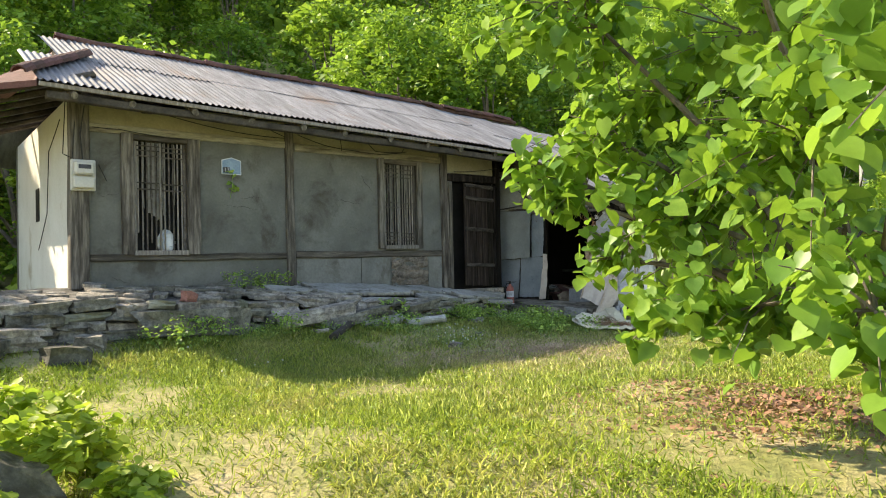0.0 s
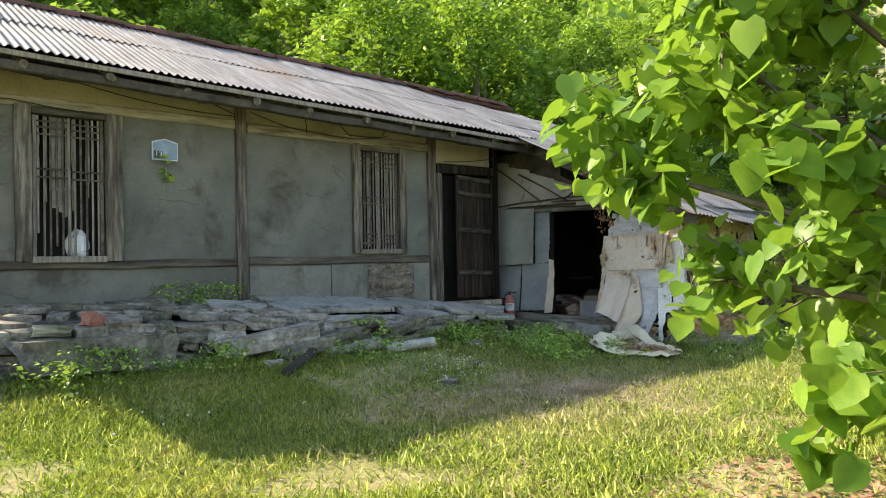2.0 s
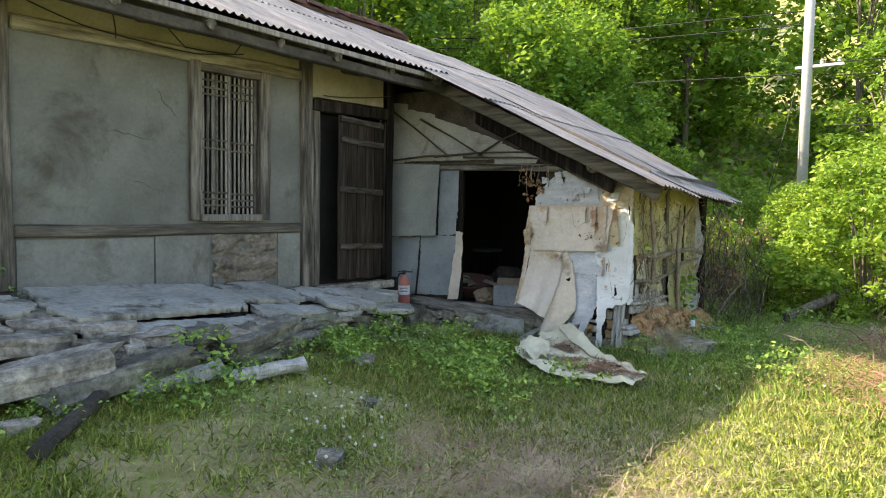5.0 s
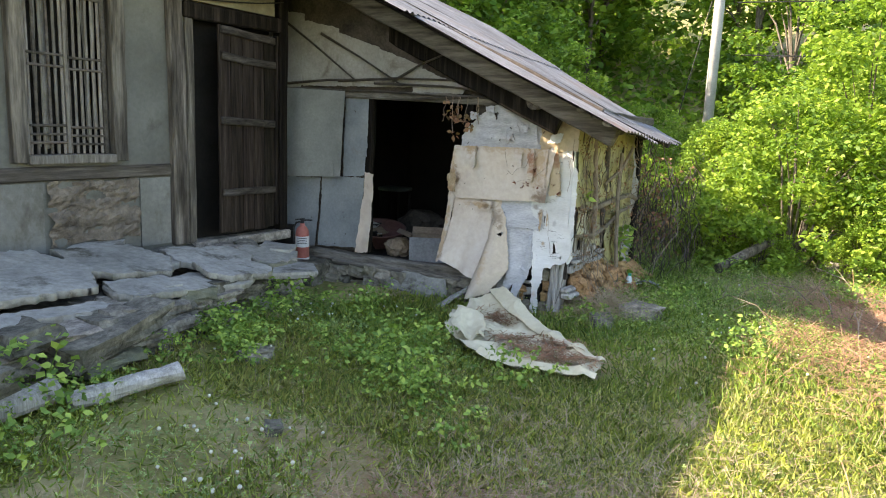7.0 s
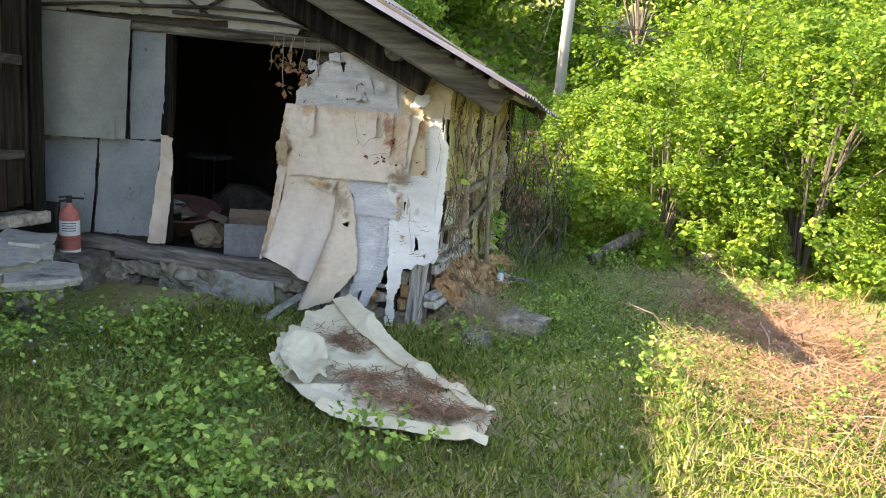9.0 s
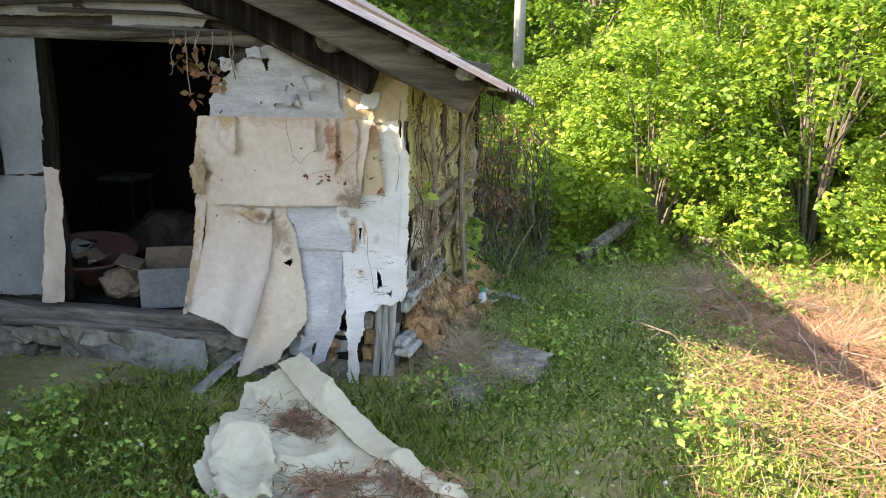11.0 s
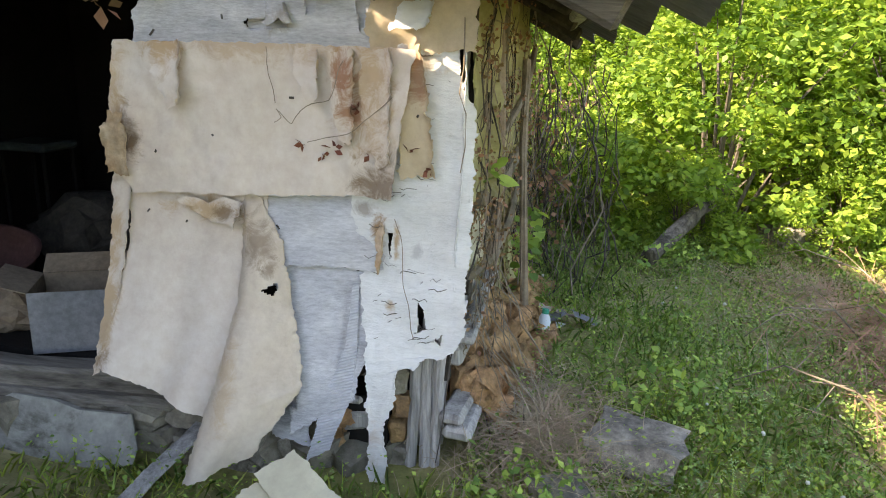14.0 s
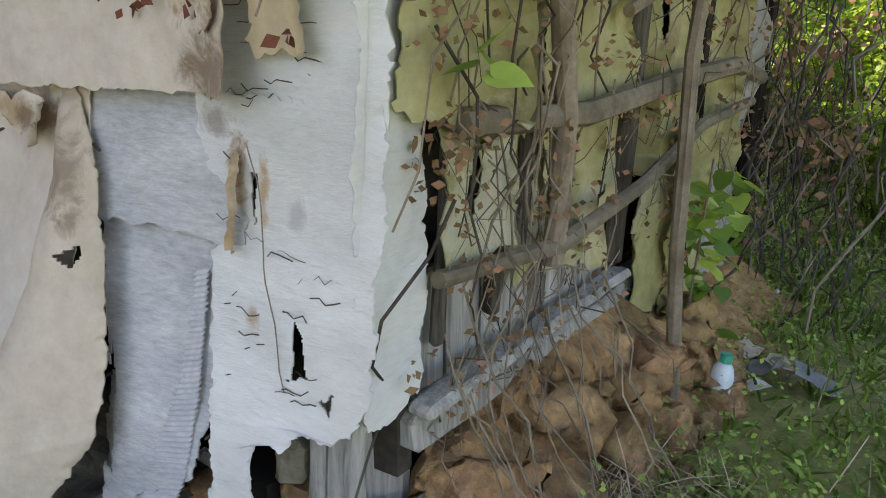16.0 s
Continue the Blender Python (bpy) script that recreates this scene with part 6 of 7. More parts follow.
LEAF_ONE = surface("heart_leaf_single", [(0.3, (0.1, 0.225, 0.033)), (0.5, (0.165, 0.31, 0.05)), (0.7, (0.26, 0.42, 0.07))], 1.5, rough=0.4, fine=0.15, bump=0.0, vary=0.3, translucent=0.4, spec=0.35)
heart_tree()


# ---- lawn, clover, weeds ----
def hill_cover():
    r = np.random.default_rng(40)
    n = 84000
    x, y = r.uniform(-12, 46, n), 15.9 + 46 * r.random(n) ** 1.5
    side_n = n // 3
    x[:side_n], y[:side_n] = r.uniform(13.2, 34, side_n), r.uniform(-6, 17, side_n)
    keep = (x > 19.5) | (y > 15.9) | ((x > 12.6) & (y > 10.5))
    x, y = x[keep], y[keep]
    n = len(x)
    z = ground_np(x, y) + 0.9 * r.random(n) ** 2
    me = scattered("undergrowth", DIAMOND, np.stack([x, y, z], 1), euler_mats(r.normal(0.3, 0.6, n), r.normal(0, 0.6, n), r.uniform(0, 6.28, n)), r.uniform(0.14, 0.34, n), LEAF_HILL)
    tagged(new("undergrowth", me), "dense green undergrowth on the wooded slope", "undergrowth", kind="stuff")


def far_woods():
    r = np.random.default_rng(44)
    n = 26000
    a, d = r.uniform(0.35, 1.7, n), 40 + 95 * r.random(n) ** 0.7
    x, y = 2 + d * np.cos(a), 3 + d * np.sin(a)
    z = ground_np(x, y) + 2.5 * r.random(n)
    me = scattered("far_woods", DIAMOND, np.stack([x, y, z], 1), euler_mats(r.normal(0.5, 0.6, n), r.normal(0, 0.6, n), r.uniform(0, 6.28, n)), r.uniform(0.7, 2.0, n), LEAF_HILL)
    tagged(new("far_woods", me), "green woods covering the far slope", "woods", kind="stuff")


hill_cover()
far_woods()


def strew(n, x0, x1, y0, y1, seed, keep):
    r = np.random.default_rng(seed)
    x, y = r.uniform(x0, x1, n), r.uniform(y0, y1, n)
    k = np.array([keep(a, b) for a, b in zip(x, y)])
    ok = r.random(n) < k
    return x[ok], y[ok], r


def open_yard(x, y):
    """1 on the open yard, 0 under the terrace and the shed."""
    if y > terrace_edge(x) - 0.12 and x < 8.9:
        return 0.0
    if y > 7.98 and 9.6 < x < 12.2 or (y > 8.5 and x > 9.5 and x < 12.2):
        return 0.0
    return 1.0


def lawn_keep(x, y):
    n = noise.noise(Vector((x * 0.9, y * 0.9, 5))) + 0.5 * noise.noise(Vector((x * 2.7, y * 2.7, 8)))
    worn = smooth01(4.8, 6.2, y)
    k = 0.25 - 0.13 * worn + (0.75 + 0.13 * worn) * smooth01(-0.45, 0.15, n)
    if x > 8.6 and y < 6.9:
        k *= 0.55
    if (x - 4.6) ** 2 + (y - 3.6) ** 2 < 1.6:
        k *= 0.3
    return k * open_yard(x, y)


def stuff(name, me, label, category):
    return tagged(new(name, me), label, category, kind="stuff")


def fade(x, y, x0, x1, y0, y1, w):
    """1 well inside the ranges, dwindling unevenly to 0 at their rims."""
    q = 0.9 * w * noise.noise(Vector((x * 0.6, y * 0.6, 21)))
    return smooth01(x0, x0 + w, x + q) * smooth01(x1, x1 - w, x + q) * smooth01(y0, y0 + w, y + q) * smooth01(y1, y1 - w, y + q)


x, y, r = strew(46000, -10, 19, -8, 9.4, 41, lambda a, b: open_yard(a, b) * (1 - fade(a, b, -2.5, 17, -0.5, 12, 2)) * (0 if -3 < a < 18 and b > 1 else 1) * (0.3 + 0.7 * smooth01(-0.4, 0.2, noise.noise(Vector((a * 0.5, b * 0.5, 6))))))
n = len(x)
stuff("grass", scattered("grass", BLADE, np.stack([x, y, ground_np(x, y) - 0.004], 1), euler_mats(r.normal(0, 0.5, n), r.normal(0, 0.5, n), r.uniform(0, 6.28, n)), np.stack([r.uniform(0.006, 0.012, n), r.uniform(0.12, 0.26, n), r.uniform(0.04, 0.12, n)], 1), GRASS), "rough tufted grass round the yard", "grass")
x, y, r = strew(270000, -2.5, 11.0, 0.5, 9.6, 1, lambda a, b: lawn_keep(a, b) * fade(a, b, -2.5, 11, 0.5, 12, 1.6))
n = len(x)
stuff("grass", scattered("grass", BLADE, np.stack([x, y, ground_np(x, y) - 0.004], 1), euler_mats(r.normal(0, 0.35, n), r.normal(0, 0.35, n), r.uniform(0, 6.28, n)), np.stack([r.uniform(0.005, 0.01, n), r.uniform(0.06, 0.16, n), r.uniform(0.02, 0.07, n)], 1), GRASS), "short yellow-green lawn grass with worn patches", "grass")
x, y, r = strew(110000, 7.4, 18, -2.0, 9.4, 2, lambda a, b: open_yard(a, b) * fade(a, b, 7.4, 18, -2, 12, 1.6) * (0.35 + 0.65 * smooth01(-0.3, 0.2, noise.noise(Vector((a * 0.8, b * 0.8, 2))))))
n = len(x)
stuff("grass", scattered("grass", BLADE, np.stack([x, y, ground_np(x, y) - 0.004], 1), euler_mats(r.normal(0, 0.4, n), r.normal(0, 0.4, n), r.uniform(0, 6.28, n)), np.stack([r.uniform(0.005, 0.011, n), r.uniform(0.06, 0.2, n), r.uniform(0.03, 0.12, n)], 1), LEAF_WEED), "taller green grass along the yard's edge", "grass")


x, y, r = strew(130000, -2.2, 11, 0.8, 9.3, 12, lambda a, b: lawn_keep(a, b) * 0.8 * fade(a, b, -2.2, 11, 0.8, 12, 1.4))
n = len(x)
stuff("lawn_weeds", scattered("lawn_weeds", DIAMOND, np.stack([x, y, ground_np(x, y) + r.uniform(0.004, 0.035, n)], 1), euler_mats(r.normal(0.15, 0.4, n), r.normal(0, 0.4, n), r.uniform(0, 6.28, n)), r.uniform(0.01, 0.026, n), GRASS), "tiny yellow-green weeds matted into the lawn", "weeds")


def clover_keep(x, y):
    n = noise.noise(Vector((x * 0.8, y * 0.8, 15))) + 0.4 * noise.noise(Vector((x * 2.5, y * 2.5, 1)))
    near = smooth01(6.0, 8.2, y) * smooth01(3.0, 7.0, x) + smooth01(9.0, 10.0, x) * smooth01(4.5, 6.5, y) + smooth01(8.2, 9.2, y) * 0.9
    if ((x - 8.62) / 0.52) ** 2 + ((y - 7.88) / 0.8) ** 2 < 1:
        return 0.0
    return open_yard(x, y) * min(1, near) * smooth01(-0.05, 0.35, n) + 0.05 * open_yard(x, y)


x, y, r = strew(170000, 0.5, 14.0, 3.0, 10.6, 3, clover_keep)
n = len(x)
x2, y2, r2 = strew(130000, 8.8, 15.5, 5.0, 9.4, 33, lambda a, b: open_yard(a, b) * fade(a, b, 8.8, 15.5, 5.2, 12, 1.2) * (0.3 + 0.55 * smooth01(-0.3, 0.2, noise.noise(Vector((a * 1.3, b * 1.3, 3))))))
n2 = len(x2)
stuff("low_weeds", scattered("low_weeds", DIAMOND, np.stack([x2, y2, ground_np(x2, y2) + 0.16 * r2.random(n2) ** 1.5], 1), euler_mats(r2.normal(0.1, 0.45, n2), r2.normal(0, 0.45, n2), r2.uniform(0, 6.28, n2)), r2.uniform(0.008, 0.024, n2), LEAF_WEED), "low green weeds covering the ground beyond the shed", "weeds")
x3, y3, r3 = strew(130000, 1.8, 10.2, 3.6, 9.2, 34, lambda a, b: lawn_keep(a, b) * fade(a, b, 1.8, 10.2, 3.6, 12, 1.2))
n3 = len(x3)
stuff("grass", scattered("grass", BLADE, np.stack([x3, y3, ground_np(x3, y3) - 0.004], 1), euler_mats(r3.normal(0, 0.5, n3), r3.normal(0, 0.5, n3), r3.uniform(0, 6.28, n3)), np.stack([r3.uniform(0.005, 0.01, n3), r3.uniform(0.06, 0.16, n3), r3.uniform(0.02, 0.085, n3)], 1), SHADE_GRASS), "short lawn grass, coloured paler to lift the shaded lawn", "grass")
stuff("clover", scattered("clover", TREFOIL, np.stack([x, y, ground_np(x, y) + r.uniform(0.015, 0.1, n)], 1), euler_mats(r.normal(0.1, 0.4, n), r.normal(0, 0.4, n), r.uniform(0, 6.28, n)), r.uniform(0.009, 0.022, n), CLOVER), "dense clover and low weeds in the shade", "clover")
x, y, r = strew(2600, 2.0, 12.0, 5.5, 9.6, 4, lambda a, b: 0.9 * clover_keep(a, b) * smooth01(0.0, 0.35, noise.noise(Vector((a * 0.7, b * 0.7, 30)))))
n = len(x)
bm = bmesh.new()
bmesh.ops.create_icosphere(bm, subdivisions=1, radius=0.5)
bm.verts.index_update()
BALL = (np.array([v.co[:] for v in bm.verts]), [tuple(v.index for v in q.verts) for q in bm.faces])
bm.free()
stuff("clover_flowers", scattered("clover_flowers", BALL, np.stack([x, y, ground_np(x, y) + r.uniform(0.06, 0.13, n)], 1), euler_mats(r.uniform(0, 3, n), r.uniform(0, 3, n), r.uniform(0, 3, n)), r.uniform(0.014, 0.023, n), PETAL), "small white clover flower heads", "flower")


def weed(seed, height, leaves, size, spread=0.14):
    r = random.Random(seed)
    t = thing("weed", "leafy green weed growing in the yard", "weed", "weeds in the yard")
    blobs = [(r.gauss(0, spread), r.gauss(0, spread), height * r.uniform(0.2, 1), 0.06) for _ in range(max(3, leaves // 6))]
    for b in blobs[:6]:
        part("stem", tube_bm([(0.3 * b[0], 0.3 * b[1], -0.02), b[:3]], [0.004, 0.002], 4), LEAF_WEED, t)
    ob = new("leaves", leafy("leaves", blobs, 7, size, LEAF_WEED, seed, droop=0.5))
    ob.parent = t
    return t


weeds = [weed(i, 0.16 + 0.07 * i, 70 + 30 * i, 0.034 + 0.008 * i) for i in range(4)]
weed_spots = [(3.5, 9.1), (4.0, 9.0), (2.6, 8.7), (5.6, 9.15)]
for k, (x, y) in zip(weeds, weed_spots):
    k.matrix_basis = pose(x, y, ground_z(x, y), 0, 0, 50 * x)
for i in range(150):
    if i < 42:
        x = rng.uniform(2.2, 8.8)
        y = terrace_edge(x) - rng.uniform(0.12, 0.7)
    elif i < 75:
        x, y = rng.uniform(9.2, 13.2), rng.uniform(4.8, 7.8)
    else:
        x, y = rng.uniform(6.8, 9.4), rng.uniform(7.4, 9.9)
    if x > 8.7 and y > 8.3:
        continue
    if open_yard(x, y) and ((x - 8.62) / 0.6) ** 2 + ((y - 7.88) / 0.9) ** 2 > 1:
        copy_thing(weeds[rng.randrange(4)], pose(x, y, ground_z(x, y), 0, 0, rng.uniform(0, 360)) @ Matrix.Scale(rng.uniform(0.4, 0.85), 4))
for x, y, s in ((4.05, 10.55, 0.8), (4.45, 10.6, 0.75), (4.7, 10.55, 0.8), (4.3, 10.45, 0.5)):
    copy_thing(weeds[3], pose(x, y, terrace_z(x) - 0.08, 0, 0, 90 * x) @ Matrix.Scale(s, 4))

# straw, dead leaves
def litter(name, n, cx, cy, rx, ry, template, size, material, label, seed, lift=0.02, flat=0.35):
    r = np.random.default_rng(seed)
    a, q = r.uniform(0, 6.28, n), np.minimum(np.abs(r.normal(0, 0.55, n)), 1.6 * r.random(n) ** 0.3)
    x, y = cx + rx * q * np.cos(a), cy + ry * q * np.sin(a)
    return stuff(name, scattered(name, template, np.stack([x, y, ground_np(x, y) + r.uniform(0, lift, n)], 1), euler_mats(r.normal(0, flat, n), r.normal(0, flat, n), r.uniform(0, 6.28, n)), np.stack([size * r.uniform(0.6, 1.3, n)] * 3, 1), material), label, "litter")


STALK = (np.array([(-0.007, 0, 0), (0.007, 0, 0), (0.007, 0.5, 0.06), (0.005, 1, 0), (-0.005, 1, 0), (-0.007, 0.5, 0.06)]), [(0, 1, 2, 5), (5, 2, 3, 4)])
litter("dead_leaves", 4600, 5.2, 3.6, 1.5, 1.6, DIAMOND, 0.05, LITTER, "brown dead leaves under the tree", 5)
litter("straw", 17000, 10.9, 5.5, 2.4, 1.0, STALK, 0.3, STRAW, "dry reddish straw and dead stems in the sun", 6, 0.06, 0.25)
STRAW_GREY = leaf_material("bleached_straw", [(0.3, (0.31, 0.23, 0.15)), (0.6, (0.46, 0.37, 0.26)), (0.8, (0.58, 0.5, 0.38))], 3.0, 0.1, 0.8, 0.35)
litter("straw", 26000, 6.0, 6.6, 3.4, 2.2, STALK, 0.13, STRAW_GREY, "short bleached stems trodden into the lawn", 18, 0.05, 0.3)
litter("straw", 7000, 12.4, 6.2, 1.8, 1.4, STALK, 0.16, STRAW_GREY, "grey stems fallen among the weeds", 19, 0.06, 0.3)
litter("straw", 5200, 10.0, 7.7, 0.5, 0.33, STALK, 0.14, STRAW_GREY, "pale straw fallen at the shed corner", 7, 0.12, 0.4)
litter("straw", 16000, 6.3, 7.2, 3.0, 1.7, STALK, 0.11, STRAW, "bits of dry grass on worn ground", 8, 0.01, 0.15)
litter("dead_leaves", 1500, 11.2, 5.4, 2.2, 1.1, DIAMOND, 0.06, LITTER, "brown dead leaves among dry stems", 9)


# ---- small things ----
PLASTIC_WHITE = surface("aged_white_plastic", [(0.3, (0.5, 0.48, 0.43)), (0.7, (0.62, 0.6, 0.55))], 3, rough=0.5, fine=0.15, bump=0.1, stain=(0.35, 0.31, 0.25), stain_at=(0.6, 0.75))
RED_PAINT = surface("faded_red_paint", [(0.3, (0.32, 0.085, 0.07)), (0.7, (0.46, 0.17, 0.14))], 6, rough=0.5, fine=0.25, bump=0.15, stain=(0.3, 0.16, 0.12), stain_scale=5)
BLACK_RUBBER = surface("black_rubber", [(0.3, (0.015, 0.015, 0.015)), (0.7, (0.035, 0.035, 0.035))], 10, rough=0.6, fine=0.2, bump=0.2)
LABEL_WHITE = surface("dirty_paper_label", [(0.3, (0.5, 0.52, 0.55)), (0.7, (0.66, 0.67, 0.68))], 8, rough=0.7, fine=0.3, bump=0.1)
INK = surface("dark_printing_ink", [(0.3, (0.05, 0.05, 0.06)), (0.7, (0.1, 0.1, 0.11))], 10, rough=0.8, fine=0.2, bump=0)
BLUE_PAINT = surface("faded_blue_enamel", [(0.3, (0.13, 0.22, 0.36)), (0.7, (0.3, 0.4, 0.52))], 5, rough=0.4, fine=0.2, bump=0.1)
CARTON = surface("brown_cardboard", [(0.3, (0.18, 0.135, 0.095)), (0.7, (0.28, 0.22, 0.16))], 5, fine=0.3, bump=0.2, vary=0.1)
CARTON_PALE = surface("pale_cardboard", [(0.3, (0.17, 0.175, 0.185)), (0.7, (0.25, 0.253, 0.265))], 5, fine=0.3, bump=0.2)
BASIN_RED = surface("dull_maroon_rubber", [(0.3, (0.10, 0.05, 0.045)), (0.7, (0.17, 0.085, 0.075))], 5, rough=0.6, fine=0.3, bump=0.2)
CONCRETE = surface("pale_concrete", [(0.3, (0.4, 0.39, 0.37)), (0.7, (0.52, 0.51, 0.49))], 3, fine=0.3, bump=0.3, bump_scale=40)


def electricity_meter():
    t = thing("electricity_meter", "aged white plastic meter box on the corner post", "meter", at=(0, 0, 0))
    x, z, y = 2.165, 2.75, WALL_Y - 0.11
    part("back_plate", box_bm((x - 0.14, y - 0.03, z - 0.19), (x + 0.14, y + 0.005, z + 0.19), 0.012), PLASTIC_WHITE, t)
    c = part("cover", box_bm((x - 0.11, y - 0.12, z + 0.0), (x + 0.11, y - 0.031, z + 0.16), 0.02), PLASTIC_WHITE, t)
    part("dial_window", box_bm((x - 0.07, y - 0.125, z + 0.07), (x + 0.07, y - 0.121, z + 0.12), 0.001), INK, c, "dark dial window")
    part("terminal_cover", box_bm((x - 0.12, y - 0.085, z - 0.16), (x + 0.12, y - 0.031, z - 0.02), 0.012), PLASTIC_WHITE, t)
    part("cable", tube_bm([(x, y - 0.0, z + 0.19), (x - 0.03, y - 0.02, z + 0.5), (x + 0.02, y - 0.02, z + 0.85)], 0.008, 6), IRON, t)


electricity_meter()


def number_plate():
    t = thing("number_plate", "faded blue and white house number plate", "sign")
    x0, x1, z0, z1, y = 3.92, 4.2, 2.88, 3.08, WALL_Y - 0.02
    def shape(g, yy, nm, mat):
        bm = bmesh.new()
        pts = [(x0 + g, z0 + g), (x1 - g, z0 + g), (x1 - g, z1 - g), ((x0 + x1) / 2, z1 + 0.04 - g), (x0 + g, z1 - g)]
        f = [bm.verts.new((a, yy, b)) for a, b in pts]
        k = [bm.verts.new((a, yy + 0.006, b)) for a, b in pts]
        bm.faces.new(f)
        bm.faces.new(list(reversed(k)))
        for i in range(5):
            j = (i + 1) % 5
            bm.faces.new((f[j], f[i], k[i], k[j]))
        bmesh.ops.recalc_face_normals(bm, faces=bm.faces[:])
        return part(nm, bm, mat, t)
    shape(0, y, "border", LABEL_WHITE)
    shape(0.012, y - 0.005, "face", BLUE_PAINT)
    part("panel", box_bm((x0 + 0.02, y - 0.012, z0 + 0.025), (x0 + 0.11, y - 0.0055, z0 + 0.1), 0.001), INK, t)
    cu = bpy.data.curves.new("number", "FONT")
    cu.body, cu.size, cu.extrude = "13", 0.085, 0.001
    cu.materials.append(LABEL_WHITE)
    ob = new("number", cu)
    ob.matrix_basis = pose(x0 + 0.025, y - 0.015, z0 + 0.034, 90, 0, 0)
    ob.parent = t
    blobs = [(4.06, y - 0.05, 2.9, 0.07), (4.04, y - 0.04, 2.75, 0.06), (4.1, y - 0.04, 2.68, 0.06)]
    v = thing("creeper_sprig", "sprig of creeper growing past the number plate", "creeper")
    part("stem", tube_bm([(4.04, y + 0.01, 2.55), (4.06, y - 0.01, 2.7), (4.07, y - 0.015, 2.95)], 0.003, 4), LEAF_WEED, v)
    o = new("leaves", leafy("leaves", blobs, 6, 0.07, LEAF_WEED, 51, HEART))
    o.parent = v


number_plate()


def fire_extinguisher():
    t = thing("fire_extinguisher", "faded red fire extinguisher with a white label, standing on the sill", "extinguisher")
    body = lathe_bm([(0.062, 0), (0.067, 0.006), (0.067, 0.04), (0.069, 0.045), (0.069, 0.27), (0.064, 0.31), (0.045, 0.345), (0.024, 0.36), (0.022, 0.385)], 24)
    b = part("cylinder", body, RED_PAINT, t, smooth=True)
    part("base_ring", lathe_bm([(0.071, 0.0), (0.071, 0.035), (0.068, 0.04)], 24), LABEL_WHITE, t, "pale skirt at the foot")
    bm = bmesh.new()
    n = 12
    lo = [bm.verts.new((0.0705 * math.cos(a), 0.0705 * math.sin(a), 0.15)) for a in [math.radians(205 + 150 * i / n) for i in range(n + 1)]]
    hi = [bm.verts.new((v.co.x, v.co.y, 0.26)) for v in lo]
    for i in range(n):
        bm.faces.new((lo[i], lo[i + 1], hi[i + 1], hi[i]))
    lab = part("label", bm, LABEL_WHITE, t, "white printed label")
    for k in range(4):
        z = 0.185 + 0.018 * k
        bm = bmesh.new()
        pts = [math.radians(235 + 80 * i / 8) for i in range(9)]
        a1 = [bm.verts.new((0.0715 * math.cos(a), 0.0715 * math.sin(a), z)) for a in pts]
        a2 = [bm.verts.new((0.0715 * math.cos(a), 0.0715 * math.sin(a), z + 0.007)) for a in pts]
        for i in range(8):
            bm.faces.new((a1[i], a1[i + 1], a2[i + 1], a2[i]))
        part("print_line", bm, INK, lab)
    part("valve", lathe_bm([(0.02, 0.385), (0.02, 0.41), (0.012, 0.415)], 12), BLACK_RUBBER, t)
    part("lever", box_bm((-0.02, -0.012, 0.412), (0.1, 0.012, 0.424), 0.004), BLACK_RUBBER, t)
    part("lever", box_bm((-0.01, -0.01, 0.43), (0.085, 0.01, 0.44), 0.004, m=pose(0, 0, -0.01, 0, -8, 0)), BLACK_RUBBER, t)
    part("hose", tube_bm([(-0.02, 0, 0.4), (-0.06, 0.0, 0.39), (-0.085, 0, 0.33), (-0.085, 0, 0.24), (-0.08, 0, 0.16)], 0.009, 8), BLACK_RUBBER, t)
    t.matrix_basis = pose(9.2, 10.62, 0.80, 3, 0, -55)


fire_extinguisher()
part_stone = tagged(piece("foot_stone", stones[2], pose(9.2, 10.62, 0.70, 0, 0, 15) @ Matrix.Diagonal((0.5, 0.45, 0.24, 1)), None), "flat grey stone under the extinguisher", "stone")


def basin():
    t = thing("basin", "maroon rubber basin full of rubbish inside the shed", "basin")
    part("bowl", lathe_bm([(0.2, 0.0), (0.24, 0.02), (0.29, 0.16), (0.3, 0.165), (0.305, 0.18), (0.285, 0.182), (0.275, 0.16), (0.22, 0.03), (0.0, 0.025)], 28), BASIN_RED, t, smooth=True)
    r = random.Random(9)
    for i in range(6):
        part("scrap", box_bm((-0.09, -0.06, 0), (0.09, 0.06, 0.01), 0.002, 0.01, 3, m=pose(r.uniform(-0.14, 0.14), r.uniform(-0.14, 0.14), 0.13 + 0.015 * i, r.uniform(-25, 25), r.uniform(-25, 25), r.uniform(0, 180))), (CARTON, DARK, GREYWOOD)[i % 3], t)
    t.matrix_basis = pose(10.15, 10.38, 0.9, 8, -10, 0)


basin()


def carton():
    t = thing("cardboard_box", "open brown cardboard box with a pale side", "box")
    w, d, h, k = 0.36, 0.26, 0.25, 0.004
    for nm, lo, hi, m in (("side", (-w / 2, -d / 2, 0), (w / 2, -d / 2 + k, h), CARTON_PALE), ("side", (-w / 2, d / 2 - k, 0), (w / 2, d / 2, h), CARTON), ("side", (-w / 2, -d / 2 + k, 0), (-w / 2 + k, d / 2 - k, h), CARTON), ("side", (w / 2 - k, -d / 2 + k, 0), (w / 2, d / 2 - k, h), CARTON), ("bottom", (-w / 2 + k, -d / 2 + k, 0), (w / 2 - k, d / 2 - k, k), CARTON)):
        part(nm, box_bm(lo, hi, 0.001), m, t)
    part("flap", box_bm((-w / 2, 0, 0), (w / 2, 0.1, 0.004), 0.001, m=pose(0, d / 2, h, 35, 0, 0)), CARTON, t)
